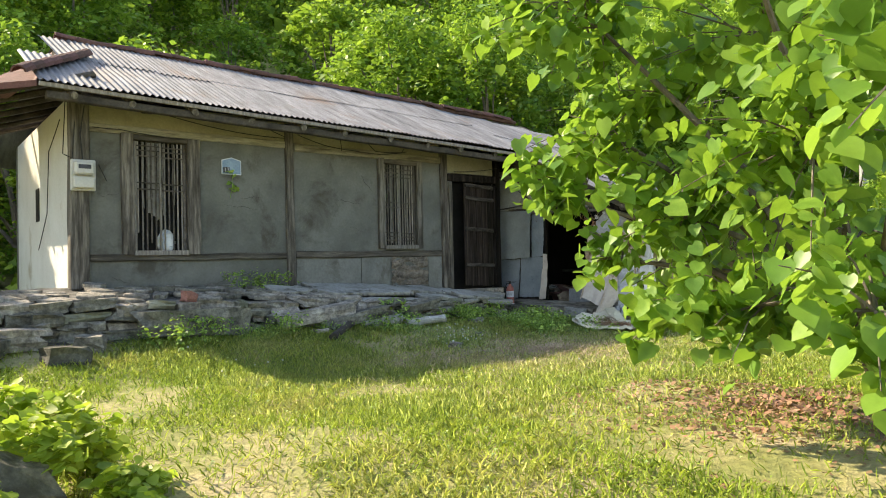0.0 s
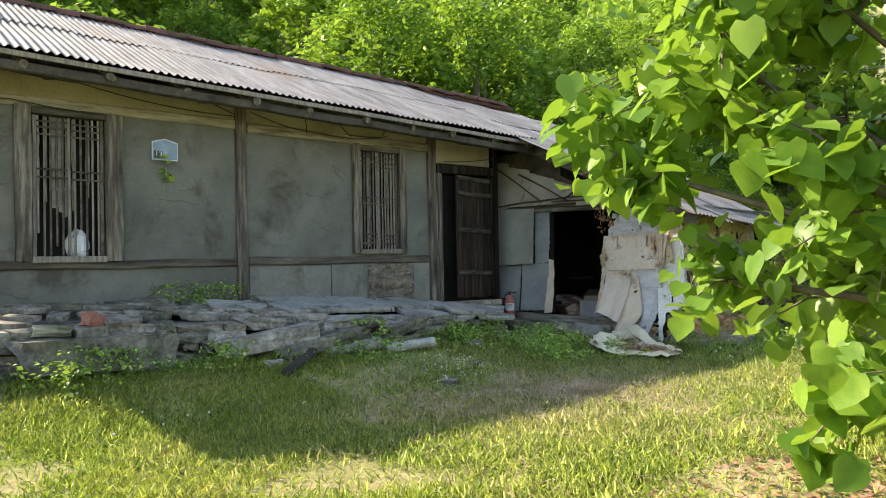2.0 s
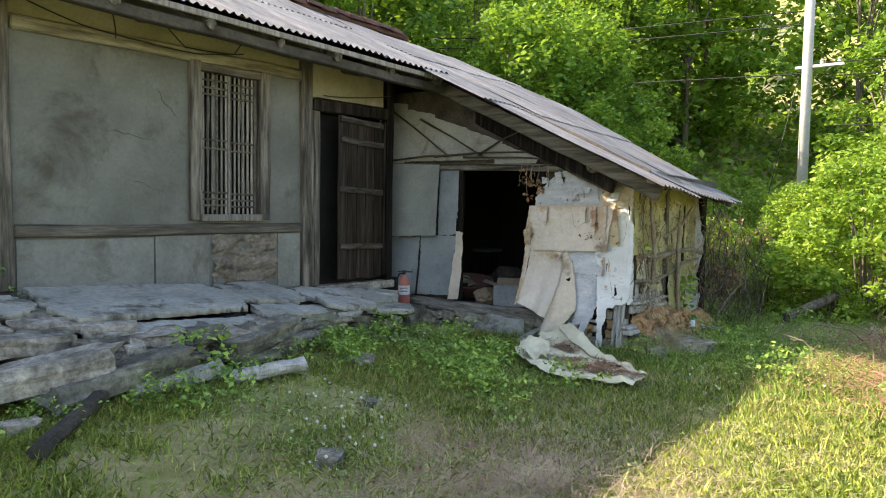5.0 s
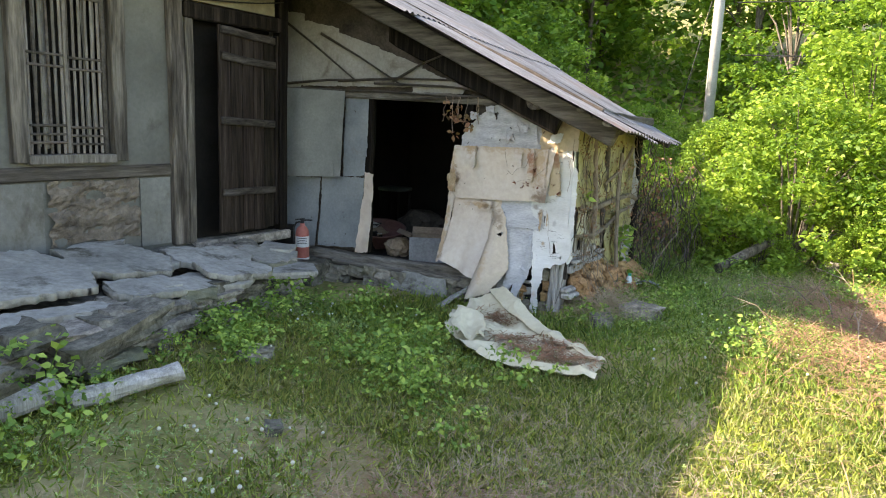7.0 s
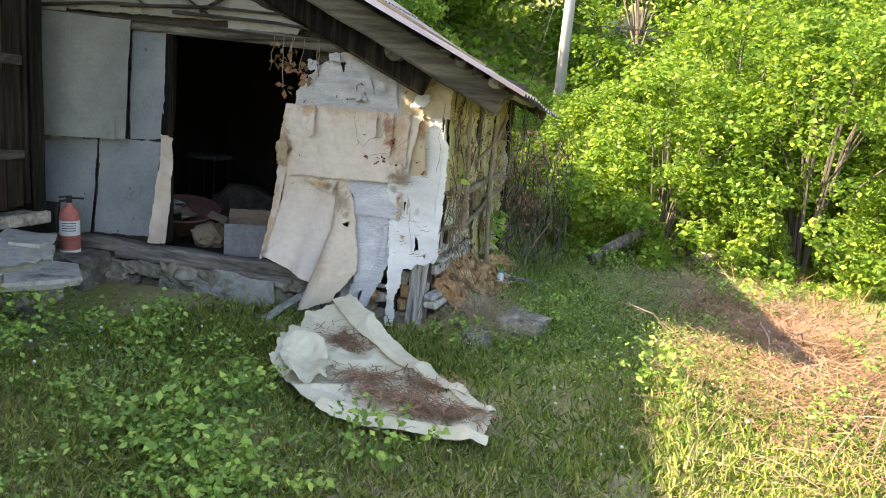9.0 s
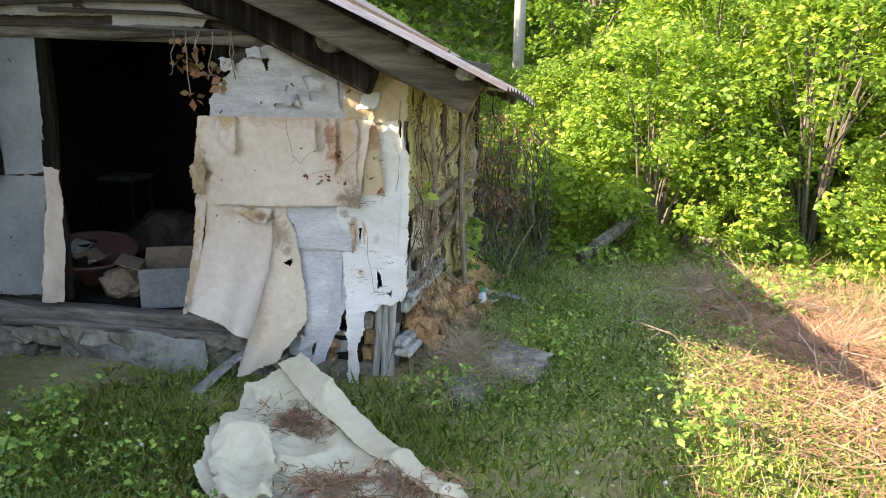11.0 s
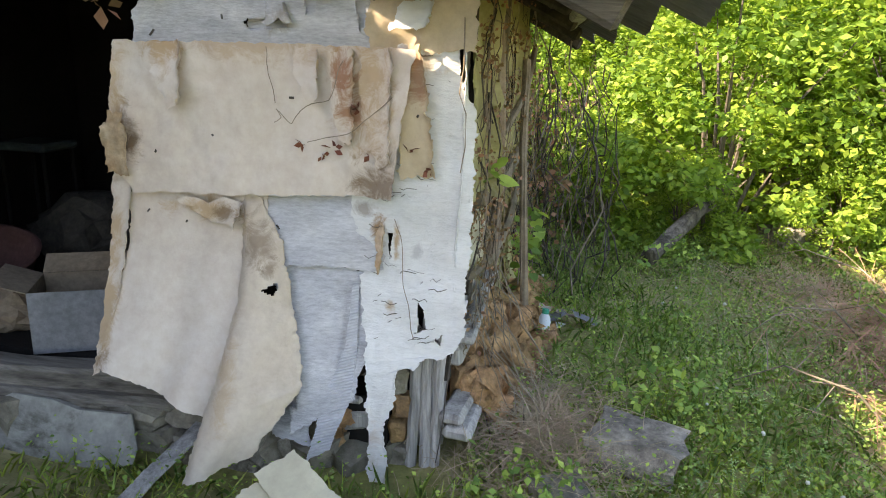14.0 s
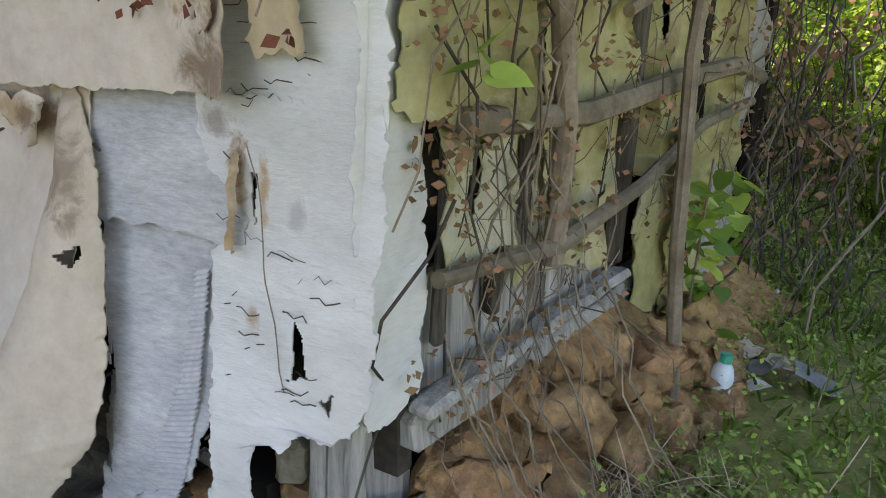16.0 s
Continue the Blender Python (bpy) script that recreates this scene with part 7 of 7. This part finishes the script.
    part("flap", box_bm((0, -d / 2, 0), (0.14, d / 2, 0.004), 0.001, m=pose(-w / 2, 0, h, 0, -160, 0)), CARTON, t)
    for i in range(4):
        part("print_bar", box_bm((-w / 2 - 0.0015, 0.0, 0.03 + 0.035 * i), (-w / 2 - 0.0005, 0.09 - 0.015 * (i % 2), 0.045 + 0.035 * i), 0), INK, t)
    t.matrix_basis = pose(9.9, 9.56, 0.845, 0, 0, -62)


carton()
# junk heaps take the dark tones that carry the shed's shade
for x, y, s, m, lab in ((9.95, 9.95, 0.3, CARTON, "crumpled brown paper sack on the shed floor"), (10.5, 9.5, 0.5, WOOD_AND_SHADE, "dark junk heaped in the shed"), (10.9, 10.3, 0.6, WOOD_AND_SHADE, "dark junk heaped in the shed"), (10.0, 10.4, 0.35, DARK, "dark junk heaped in the shed")):
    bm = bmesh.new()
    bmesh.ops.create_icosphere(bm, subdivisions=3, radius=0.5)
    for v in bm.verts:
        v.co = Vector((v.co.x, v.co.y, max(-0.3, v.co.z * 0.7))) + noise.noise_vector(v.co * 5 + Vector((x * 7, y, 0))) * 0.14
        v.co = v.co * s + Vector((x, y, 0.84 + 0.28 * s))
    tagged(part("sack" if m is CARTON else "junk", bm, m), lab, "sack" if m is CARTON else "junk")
# seat and legs darkened in colour to sit in the shed's shade
t = thing("stool", "pale green topped stool, coloured darker for the shade in the shed", "stool")
part("seat", box_bm((11.15, 10.8, 1.36), (11.45, 11.15, 1.41), 0.015), surface("green_top_in_shade", [(0.3, (0.06, 0.075, 0.07)), (0.7, (0.1, 0.12, 0.11))], 4), t)
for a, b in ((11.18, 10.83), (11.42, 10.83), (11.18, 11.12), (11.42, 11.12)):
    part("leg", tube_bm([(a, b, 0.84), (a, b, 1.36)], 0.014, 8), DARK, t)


# the vinyl sheet thrown down on the grass
def lying(x, y, out):
    ridge_up = 0.04 * smooth01(8.2, 8.6, y) * smooth01(8.9, 8.6, x) + 0.035 * max(0.0, 1 - 3 * abs(noise.noise(Vector((x * 2.2, y * 2.2, 2))))) ** 2
    up = 0.15 * smooth01(8.9, 9.42, x)
    return (x, y, ground_z(x, y) + 0.03 + out + ridge_up + up)


ivory = thing("vinyl_sheet", "pale vinyl sheet, stained and crumpled, lying on the grass", "vinyl sheet")
FLOOR_VINYL = spotted("stained_floor_vinyl", [(0.3, (0.5, 0.46, 0.33)), (0.5, (0.6, 0.555, 0.4)), (0.75, (0.67, 0.63, 0.48))], (((8.42, 7.95, 0.7), (0.13, 0.18, 0.5), (0.14, 0.1, 0.1), 0.75), ((8.62, 7.72, 0.7), (0.07, 0.19, 0.5), (0.19, 0.12, 0.1), 0.75), ((8.3, 7.5, 0.7), (0.06, 0.16, 0.5), (0.2, 0.15, 0.11), 0.75), ((8.95, 8.3, 0.7), (0.14, 0.09, 0.5), (0.24, 0.17, 0.11), 0.8), ((8.35, 7.3, 0.7), (0.08, 0.14, 0.5), (0.2, 0.14, 0.1), 0.8)), 2.2, 0.6, 0.4, 20)
cloth = hung(((8.05, 7.94, 0.02, 8.1, 7.15, 0.02), (8.2, 8.2, 0.02, 8.42, 7.18, 0.02), (8.38, 8.42, 0.05, 8.8, 7.68, 0.03), (8.8, 8.56, 0.05, 9.1, 8.12, 0.05), (9.1, 8.6, 0.06, 9.32, 8.42, 0.07)), lying, FLOOR_VINYL, "", 71, 0.014, 0.01, 0.02, fold=0.012, folds=14, roll=0.0, pucker=0.012, thick=0.005, parent=ivory, name="sheet")
hung(((8.03, 7.95, 0.03, 8.09, 7.12, 0.03), (8.075, 7.95, 0.06, 8.15, 7.13, 0.06), (8.12, 7.93, 0.04, 8.19, 7.15, 0.045)), lying, FLOOR_VINYL, "rolled near edge of the sheet", 72, 0.012, 0.006, 0.01, parent=ivory, name="hem")
hung(((8.36, 7.2, 0.06, 8.44, 7.16, 0.04), (8.7, 7.7, 0.07, 8.82, 7.64, 0.05), (9.02, 8.2, 0.09, 9.15, 8.1, 0.07), (9.24, 8.5, 0.11, 9.35, 8.42, 0.1)), lying, FLOOR_VINYL, "smooth folded edge of the sheet", 73, 0.013, 0.006, 0.008, belly=0.03, parent=ivory, name="hem")
hung(((8.22, 8.22, 0.05, 8.3, 8.05, 0.05), (8.45, 8.4, 0.07, 8.5, 8.12, 0.08), (8.8, 8.52, 0.08, 8.75, 8.3, 0.08)), lying, FLOOR_VINYL, "puckered corner of the sheet", 74, 0.012, 0.012, 0.03, fold=0.03, folds=9, parent=ivory, name="fold")
r = np.random.default_rng(6)
n = 1300
k = r.integers(0, 6, n)
cx, cy = np.array([8.36, 8.3, 8.95, 8.6, 8.5, 8.25])[k], np.array([7.72, 7.36, 8.24, 7.55, 7.9, 7.55])[k]
px, py = cx + r.normal(0, 0.05, n), cy + r.normal(0, 0.1, n)
pz = np.array([lying(float(a), float(b), 0.075)[2] for a, b in zip(px, py)])
stuff("bark_crumbs", scattered("bark_crumbs", STALK, np.stack([px, py, pz + r.uniform(-0.01, 0.015, n)], 1), euler_mats(r.normal(0, 0.2, n), r.normal(0, 0.2, n), r.uniform(0, 6.28, n)), np.stack([r.uniform(0.3, 0.6, n), r.uniform(0.03, 0.1, n), r.uniform(0.05, 0.1, n)], 1), LITTER), "dark rotted scraps strewn over the vinyl sheet", "litter")


def log(name, pts, radius, material, label):
    t = thing(name, label, "log", "logs below the terrace")
    ps = [Vector((x, y, ground_z(x, y) + h)) for x, y, h in pts]
    path = [ps[0].lerp(ps[1], k / 6) if len(ps) == 2 else ps[k] for k in range(7)] if len(ps) == 2 else ps
    bm = tube_bm(path, [radius * (1 - 0.06 * (k % 3)) for k in range(len(path))], 12, 0.35)
    for v in bm.verts:
        v.co += noise.noise_vector(v.co * 14) * 0.006
    part("wood", bm, material, t)
    return t


log("log", ((4.35, 8.45, 0.05), (4.95, 9.02, 0.09)), 0.05, WOOD_AND_SHADE, "dark rotting log lying at the terrace foot")
log("log", ((5.08, 9.0, 0.07), (5.72, 9.05, 0.1)), 0.065, GREYWOOD, "silvered split log lying in the weeds")
log("log", ((5.75, 8.98, 0.05), (6.3, 8.84, 0.1)), 0.055, GREYWOOD, "grey barkless log lying in the weeds")
log("log", ((12.5, 7.2, 0.12), (13.2, 6.75, 0.4)), 0.06, TIMBER, "old grey log lying before the bushes")
for x, y, s, rz, lab in ((5.5, 7.62, 0.14, 30, "pale angular stone on the lawn"), (4.4, 8.85, 0.14, 0, "grey stone on the lawn"), (6.35, 8.2, 0.1, 50, "small grey stone on the lawn"), (9.62, 7.6, 0.2, 20, "grey boulder in straw by the shed corner"), (9.98, 7.36, 0.26, 75, "grey boulder in straw by the shed corner"),
                         (1.6, 8.6, 0.3, 10, "flat field stone on the bank"), (0.9, 8.9, 0.4, 40, "flat field stone on the bank"), (1.9, 9.0, 0.3, 70, "flat field stone on the bank"), (13.6, 6.0, 0.4, 30, "pale stone among the bushes"), (3.2, 4.6, 0.05, 0, "pebble on the lawn"), (6.9, 8.9, 0.16, 0, "grey stone on the lawn")):
    tagged(piece("stone", stones[int(x * 7) % 12], pose(x, y, ground_z(x, y) + 0.16 * s, 0, 0, rz) @ Matrix.Diagonal((s * 1.2, s * 0.9, s * 0.62, 1)), None), lab, "stone")


# ---- pole and wires ----
pole = thing("utility_pole", "pale concrete utility pole with wires", "pole")
pz = ground_z(20.75, 9.15)
part("shaft", tube_bm([(20.75, 9.15, pz - 0.3), (20.75, 9.15, pz + 9.0)], [0.12, 0.10], 16), CONCRETE, pole, smooth=True)
part("cross_arm", box_bm((20.7, 8.4, 5.25), (20.8, 9.4, 5.32), 0.01), CONCRETE, pole)
for k in range(3):
    part("insulator", lathe_bm([(0.03, 0), (0.05, 0.03), (0.03, 0.06), (0.045, 0.09), (0.02, 0.12)], 10), PLASTIC_WHITE, pole).location = (20.75, 8.5 + 0.35 * k, 5.32)
for k, z in enumerate((5.35, 5.05, 3.95)):
    part("wire", tube_bm([(20.75, 9.0 - 0.2 * k, z), (20.4, 3.0, z - 0.25), (20.0, -6.0, z + 0.1)], 0.014, 5), BLACK_RUBBER, pole)
    part("wire", tube_bm([(20.75, 9.2, z + 1.2), (20.0, 16.0, z + 1.4), (18.5, 30.0, z + 3)], 0.014, 5), BLACK_RUBBER, pole)
part("guy_wire", tube_bm([(20.7, 9.3, 5.1), (20.2, 9.8, 2.0)], 0.01, 5), BLACK_RUBBER, pole)

# cables slung along the wall
def cable(pts, radius=0.006, label="thin black cable slung along the wall"):
    fine = []
    for a, b in zip(pts, pts[1:]):
        for k in range(8):
            u = k / 8
            p = Vector(a).lerp(Vector(b), u)
            p.z -= 0.22 * (Vector(b) - Vector(a)).length * 0.25 * u * (1 - u)
            fine.append(p)
    fine.append(Vector(pts[-1]))
    tagged(part("cable", tube_bm(fine, radius, 5), IRON), label, "cable", "cables on the wall")


y = WALL_Y - 0.07
cable(((2.3, y, 3.66), (3.2, y, 3.6), (4.1, y, 3.47), (4.85, y, 3.45)))
cable(((4.6, y, 3.66), (4.62, y, 3.55), (4.85, y, 3.47)))
cable(((2.28, y, 3.36), (2.6, y, 3.36), (3.4, y, 3.3)))
cable(((5.05, y, 3.52), (5.5, y, 3.4), (6.0, y, 3.36), (6.5, y, 3.34), (7.0, y, 3.42)))
cable(((5.75, y, 3.6), (5.78, y, 3.42), (5.78, y, 3.34)))
cable(((6.2, y, 3.55), (6.4, y, 3.38), (6.9, y, 3.4), (7.0, y, 3.55)))
cable(((1.98, WALL_Y - 0.12, 3.7), (1.95, WALL_Y - 0.1, 3.0), (2.05, WALL_Y - 0.12, 2.95), (2.08, WALL_Y - 0.1, 3.4)))
cable(((2.05, 11.4, 3.55), (2.0, 11.9, 3.2), (2.05, 12.4, 2.4), (2.0, 12.8, 1.9)))
cable(((2.35, y, 2.9), (2.42, y, 2.75), (2.44, y, 2.7)))
cable(((8.0, WALL_Y - 0.05, 3.16), (8.5, WALL_Y - 0.05, 3.2), (9.0, WALL_Y - 0.05, 3.28)))
for ya, za, yb, zb in ((11.2, 2.55, 9.8, 2.62), (11.2, 3.3, 10.2, 2.6), (9.8, 2.6, 9.2, 3.0 - 0.12), (10.4, 2.6, 9.1, 2.62), (10.0, 2.58, 8.5, 2.5), (10.8, 2.5, 9.0, 2.46), (9.6, 2.44, 8.3, 2.46), (10.6, 3.05, 9.7, 2.56)):
    tagged(part("lashing_stick", tube_bm([(shed_x(ya) - 0.05, ya, za), (shed_x((ya + yb) / 2) - 0.07, (ya + yb) / 2, (za + zb) / 2 + 0.02), (shed_x(yb) - 0.05, yb, zb)], [0.014, 0.011, 0.008], 6, 0.3), WOOD_AND_SHADE), "thin dark stick lashed over the shed doorway", "stick", "sticks over the doorway")

# ---- creepers on the shed ----
creeper = thing("dead_creeper", "dry brown creeper stems matted over the shed end", "creeper")
r = random.Random(15)
def wander(p, steps, dz, spread, hug):
    out = [Vector(p)]
    for k in range(steps):
        q = out[-1] + Vector((r.gauss(0, spread), r.gauss(0, spread * 0.3), dz + r.gauss(0, 0.03)))
        q.y = min(q.y, hug)
        if q.z < 0.5:
            break
        out.append(q)
    return out


for i in range(70):
    x = 9.9 + 2.4 * r.random() ** 1.3
    if i < 34:
        x = 9.94 + 0.3 * r.random()
    pts = wander((x, 7.98, r.uniform(1.3, 2.4)), r.randint(3, 10), -0.085, 0.06, 8.04)
    if len(pts) > 2:
        rad = r.uniform(0.001, 0.0038)
        part("stem", tube_bm(pts, [rad * (1 - 0.5 * k / len(pts)) for k in range(len(pts))], 5), (TWIG, TWIG, WOOD_AND_SHADE)[i % 3], creeper)
for pts, rad in (([(10.0, 8.0, 1.52), (10.4, 7.98, 1.5), (10.9, 8.0, 1.53), (11.4, 8.0, 1.55), (11.85, 8.05, 1.48)], 0.028), ([(9.95, 8.0, 1.26), (10.3, 7.97, 1.24), (10.7, 7.97, 1.3), (11.1, 7.98, 1.4), (11.6, 8.0, 1.42)], 0.018),
                 ([(10.2, 8.0, 2.3), (10.24, 7.97, 1.8), (10.3, 7.97, 1.5), (10.3, 7.98, 1.2)], 0.024), ([(10.6, 8.0, 1.7), (11.0, 7.96, 1.85), (11.3, 7.96, 2.05)], 0.016), ([(10.95, 7.96, 2.0), (10.85, 7.94, 1.6), (10.8, 7.9, 1.1), (10.82, 7.86, 0.56)], 0.02)):
    part("thick_stem", tube_bm(pts, [rad] * len(pts), 8, 0.3), TWIG, creeper)
for i in range(60):
    x, z = 9.95 + 1.6 * r.random(), r.uniform(1.0, 2.35)
    pts = [Vector((x, 7.99, z))]
    for k in range(r.randint(4, 9)):
        pts.append(pts[-1] + Vector((r.gauss(0.03, 0.05), r.gauss(0, 0.008), r.gauss(0.0, 0.045))))
    part("tendril", tube_bm(pts, r.uniform(0.0008, 0.002), 4), WOOD_AND_SHADE if i % 2 else TWIG, creeper)
for i in range(34):
    x = 9.92 + 0.75 * r.random()
    pts = [Vector((x, 7.98, r.uniform(0.75, 1.3)))]
    for k in range(r.randint(4, 8)):
        pts.append(pts[-1] + Vector((r.gauss(0, 0.03), r.gauss(-0.035, 0.015), -0.07 + r.gauss(0, 0.02))))
    part("tendril", tube_bm(pts, r.uniform(0.001, 0.003), 4), TWIG, creeper)
CURL = leafy("dry_leaves", [(9.92 + 0.42 * r.random() ** 2 * 5, 7.98, r.uniform(0.95, 2.3), 0.06) for _ in range(110)], 12, 0.022, LITTER, 91, DIAMOND, 1.2)
o = new("dry_leaves", CURL)
o.parent = creeper
tangle = thing("dead_tangle", "dark tangle of dead vines beyond the shed corner", "creeper")
for i in range(430):
    x, yy = 11.9 + 2.9 * r.random() ** 1.6, r.uniform(7.5, 9.4)
    pts = wander((x, yy, r.uniform(0.7, 2.3 - 0.3 * (x - 11.9))), r.randint(5, 12), -0.1, 0.13, 9.2)
    if len(pts) > 2:
        part("stem", tube_bm(pts, r.uniform(0.002, 0.006), 4), WOOD_AND_SHADE if i % 3 else TWIG, tangle)
o = new("dry_leaves", leafy("dry_leaves", [(12.0 + 2.2 * r.random() ** 1.5, 7.7 + 1.4 * r.random(), r.uniform(0.7, 1.9), 0.16) for _ in range(90)], 14, 0.05, LITTER, 98, DIAMOND, 1.2))
o.parent = tangle
green = thing("green_creeper", "fresh green creeper leaves climbing the shed end", "creeper")
o = new("leaves", leafy("leaves", [(11.0 + 0.25 * r.random(), 7.92, 0.75 + 0.5 * r.random(), 0.07) for _ in range(16)] + [(9.98, 7.93, 1.62, 0.05)], 5, 0.06, LEAF_WEED, 95, HEART))
o.parent = green
part("stem", tube_bm([(11.05, 7.95, 0.6), (11.1, 7.95, 0.9), (11.15, 7.95, 1.3)], 0.004, 5), TWIG, green)
for i in range(7):
    yy = r.uniform(8.85, 9.25)
    z = 2.42
    pts = wander((shed_x(yy) - 0.12, yy, z + 0.05), r.randint(3, 6), -0.06, 0.02, 11)
    part("stem", tube_bm(pts, 0.003, 4), TWIG, creeper)
o = new("dry_leaves", leafy("dry_leaves", [(shed_x(9.05) - 0.12, 9.05 + 0.1 * r.gauss(0, 1), 2.1 + 0.35 * r.random(), 0.05) for _ in range(9)], 6, 0.06, LITTER, 97, DIAMOND, 1.2))
o.parent = creeper

for pts in (((0, 8.63, 2.03), (8.61, 1.95), (8.62, 1.84)), ((0, 8.62, 1.84), (8.55, 1.8), (8.45, 1.88), (8.38, 2.0)), ((0, 8.62, 1.84), (8.6, 1.82), (8.63, 1.8)), ((0, 8.5, 1.72), (8.42, 1.76), (8.3, 1.83), (8.22, 1.9)), ((0, 8.22, 1.5), (8.2, 1.3), (8.14, 1.05))):
    line = []
    for p, q in zip(pts, pts[1:]):
        for k in range(7):
            y, z = p[-2] + (q[-2] - p[-2]) * k / 7, p[-1] + (q[-1] - p[-1]) * k / 7
            d = noise.noise_vector(Vector((y * 9, z * 9, 4))) * 0.03
            line.append(Vector(side_at(y + d.x, z + d.y, (0.105 if z > 1.55 else 0.085) + 0.01 * d.z)))
    part("tendril", tube_bm(line, 0.0013, 5), TWIG, creeper)
spots_red = [(*side_at(y, z, 0.1), 0.012) for y, z in ((8.52, 1.73), (8.42, 1.72), (8.46, 1.7), (8.3, 1.7), (8.18, 1.72), (8.12, 1.66), (8.35, 1.85))]
o = new("dry_leaves", leafy("dry_leaves", spots_red, 4, 0.03, surface("red_brown_dead_leaf", [(0.3, (0.1, 0.03, 0.02)), (0.7, (0.22, 0.08, 0.05))], 8), 66, DIAMOND, 1.0))
o.parent = creeper

# ---- litter by the end wall ----
bottle = thing("plastic_bottle", "translucent pale plastic bottle with a green cap", "bottle")
part("body", lathe_bm([(0.036, 0), (0.042, 0.01), (0.042, 0.13), (0.034, 0.16), (0.02, 0.18)], 18), surface("milky_plastic", [(0.3, (0.55, 0.62, 0.66)), (0.7, (0.68, 0.74, 0.78))], 4, rough=0.3, fine=0.1, bump=0), bottle, smooth=True)
part("cap", lathe_bm([(0.022, 0.18), (0.022, 0.21), (0.018, 0.212)], 14), surface("green_cap", [(0.3, (0.02, 0.28, 0.2)), (0.7, (0.04, 0.36, 0.26))], 4, rough=0.4, bump=0), bottle, "green screw cap")
bottle.matrix_basis = pose(10.97, 7.8, ground_z(10.97, 7.8) + 0.01, 4, 6, 0) @ Matrix.Scale(0.8, 4)
for i in range(9):
    x, yy = 11.0 + 0.35 * r.random(), 7.6 + 0.35 * r.random()
    bm = slab_bm(9, i + 80, 0.006, 0.5)
    for v in bm.verts:
        v.co.z += 0.12 * noise.noise(v.co * 4 + Vector((i, 0, 0)))
    bmesh.ops.transform(bm, matrix=pose(x, yy, ground_z(x, yy) + 0.05, r.uniform(-30, 30), r.uniform(-30, 30), r.uniform(0, 360)) @ Matrix.Scale(r.uniform(0.1, 0.2), 4), verts=bm.verts)
    tagged(part("scrap", bm, (LINO_WHITE, LINO, CARTON_PALE)[i % 3]), "scrap of torn pale vinyl on the ground", "scrap", "scraps by the shed end")
for x, yy, L, a in ((11.0, 5.9, 0.9, 20), (10.4, 6.3, 0.7, 70), (11.6, 6.1, 0.8, 120), (10.9, 5.4, 0.8, 160), (12.1, 5.7, 1.0, 45), (11.4, 5.2, 0.7, 95), (10.2, 5.7, 0.6, 10)):
    d = Vector((math.cos(math.radians(a)), math.sin(math.radians(a)), 0))
    p = Vector((x, yy, ground_z(x, yy)))
    t = thing("dead_branch", "thin dry dead branch arching over the grass", "branch", "dead branches in the sun")
    part("stem", tube_bm([p, p + d * L * 0.3 + Vector((0, 0, 0.2)), p + d * L * 0.7 + Vector((0, 0, 0.24)), p + d * L + Vector((0, 0, 0.1))], [0.007, 0.005, 0.004, 0.002], 6), TWIG, t)
    for k in range(5):
        q = p + d * L * (0.3 + 0.12 * k) + Vector((0, 0, 0.2))
        part("side_twig", tube_bm([q, q + Vector((r.uniform(-0.2, 0.2), r.uniform(-0.2, 0.2), r.uniform(-0.08, 0.15)))], [0.003, 0.0015], 5), TWIG, t)
board = shed_beam("leaning_board", (9.6, 8.88, 0.72), (9.2, 8.97, 0.6), 0.07, 0.02, GREYWOOD, "", 61, 4)

# ---- ivy over a rock by the start of the walk ----
LEAF_IVY = leaf_material("sunlit_ivy_leaf", [(0.3, (0.2, 0.3, 0.03)), (0.5, (0.32, 0.42, 0.05)), (0.7, (0.45, 0.5, 0.08))], 3.0, 0.4, 0.5, 0.4)
ivy = thing("ivy_mound", "low mound of bright ivy growing over a grey rock", "shrub")
gx, gy = 0.62, 4.6
gz = ground_z(gx, gy)
m = stone_mesh(99, STONE, 0.5, 0.5)
piece("rock", m, pose(gx + 0.02, gy - 0.05, gz + 0.12, 0, 0, 20) @ Matrix.Diagonal((0.42, 0.42, 0.5, 1)), ivy, "grey rock showing through the ivy")
blobs = []
for i in range(95):
    a, q = r.uniform(0, 6.28), r.random() ** 0.5
    if 4.2 < a < 5.2 and q < 0.7:
        continue
    blobs.append((gx - 0.1 + 0.75 * q * math.cos(a), gy + 0.1 + 0.7 * q * math.sin(a), gz + 0.08 + 0.56 * (1 - q * q) * r.uniform(0.6, 1.05), 0.1))
o = new("leaves", leafy("leaves", blobs, 34, 0.055, LEAF_IVY, 99, HEART))
o.parent = ivy
for i in range(8):
    part("stem", tube_bm([(gx + r.uniform(-0.3, 0.3), gy + r.uniform(-0.3, 0.3), gz), blobs[i * 3][:3]], [0.006, 0.003], 5), TWIG, ivy)
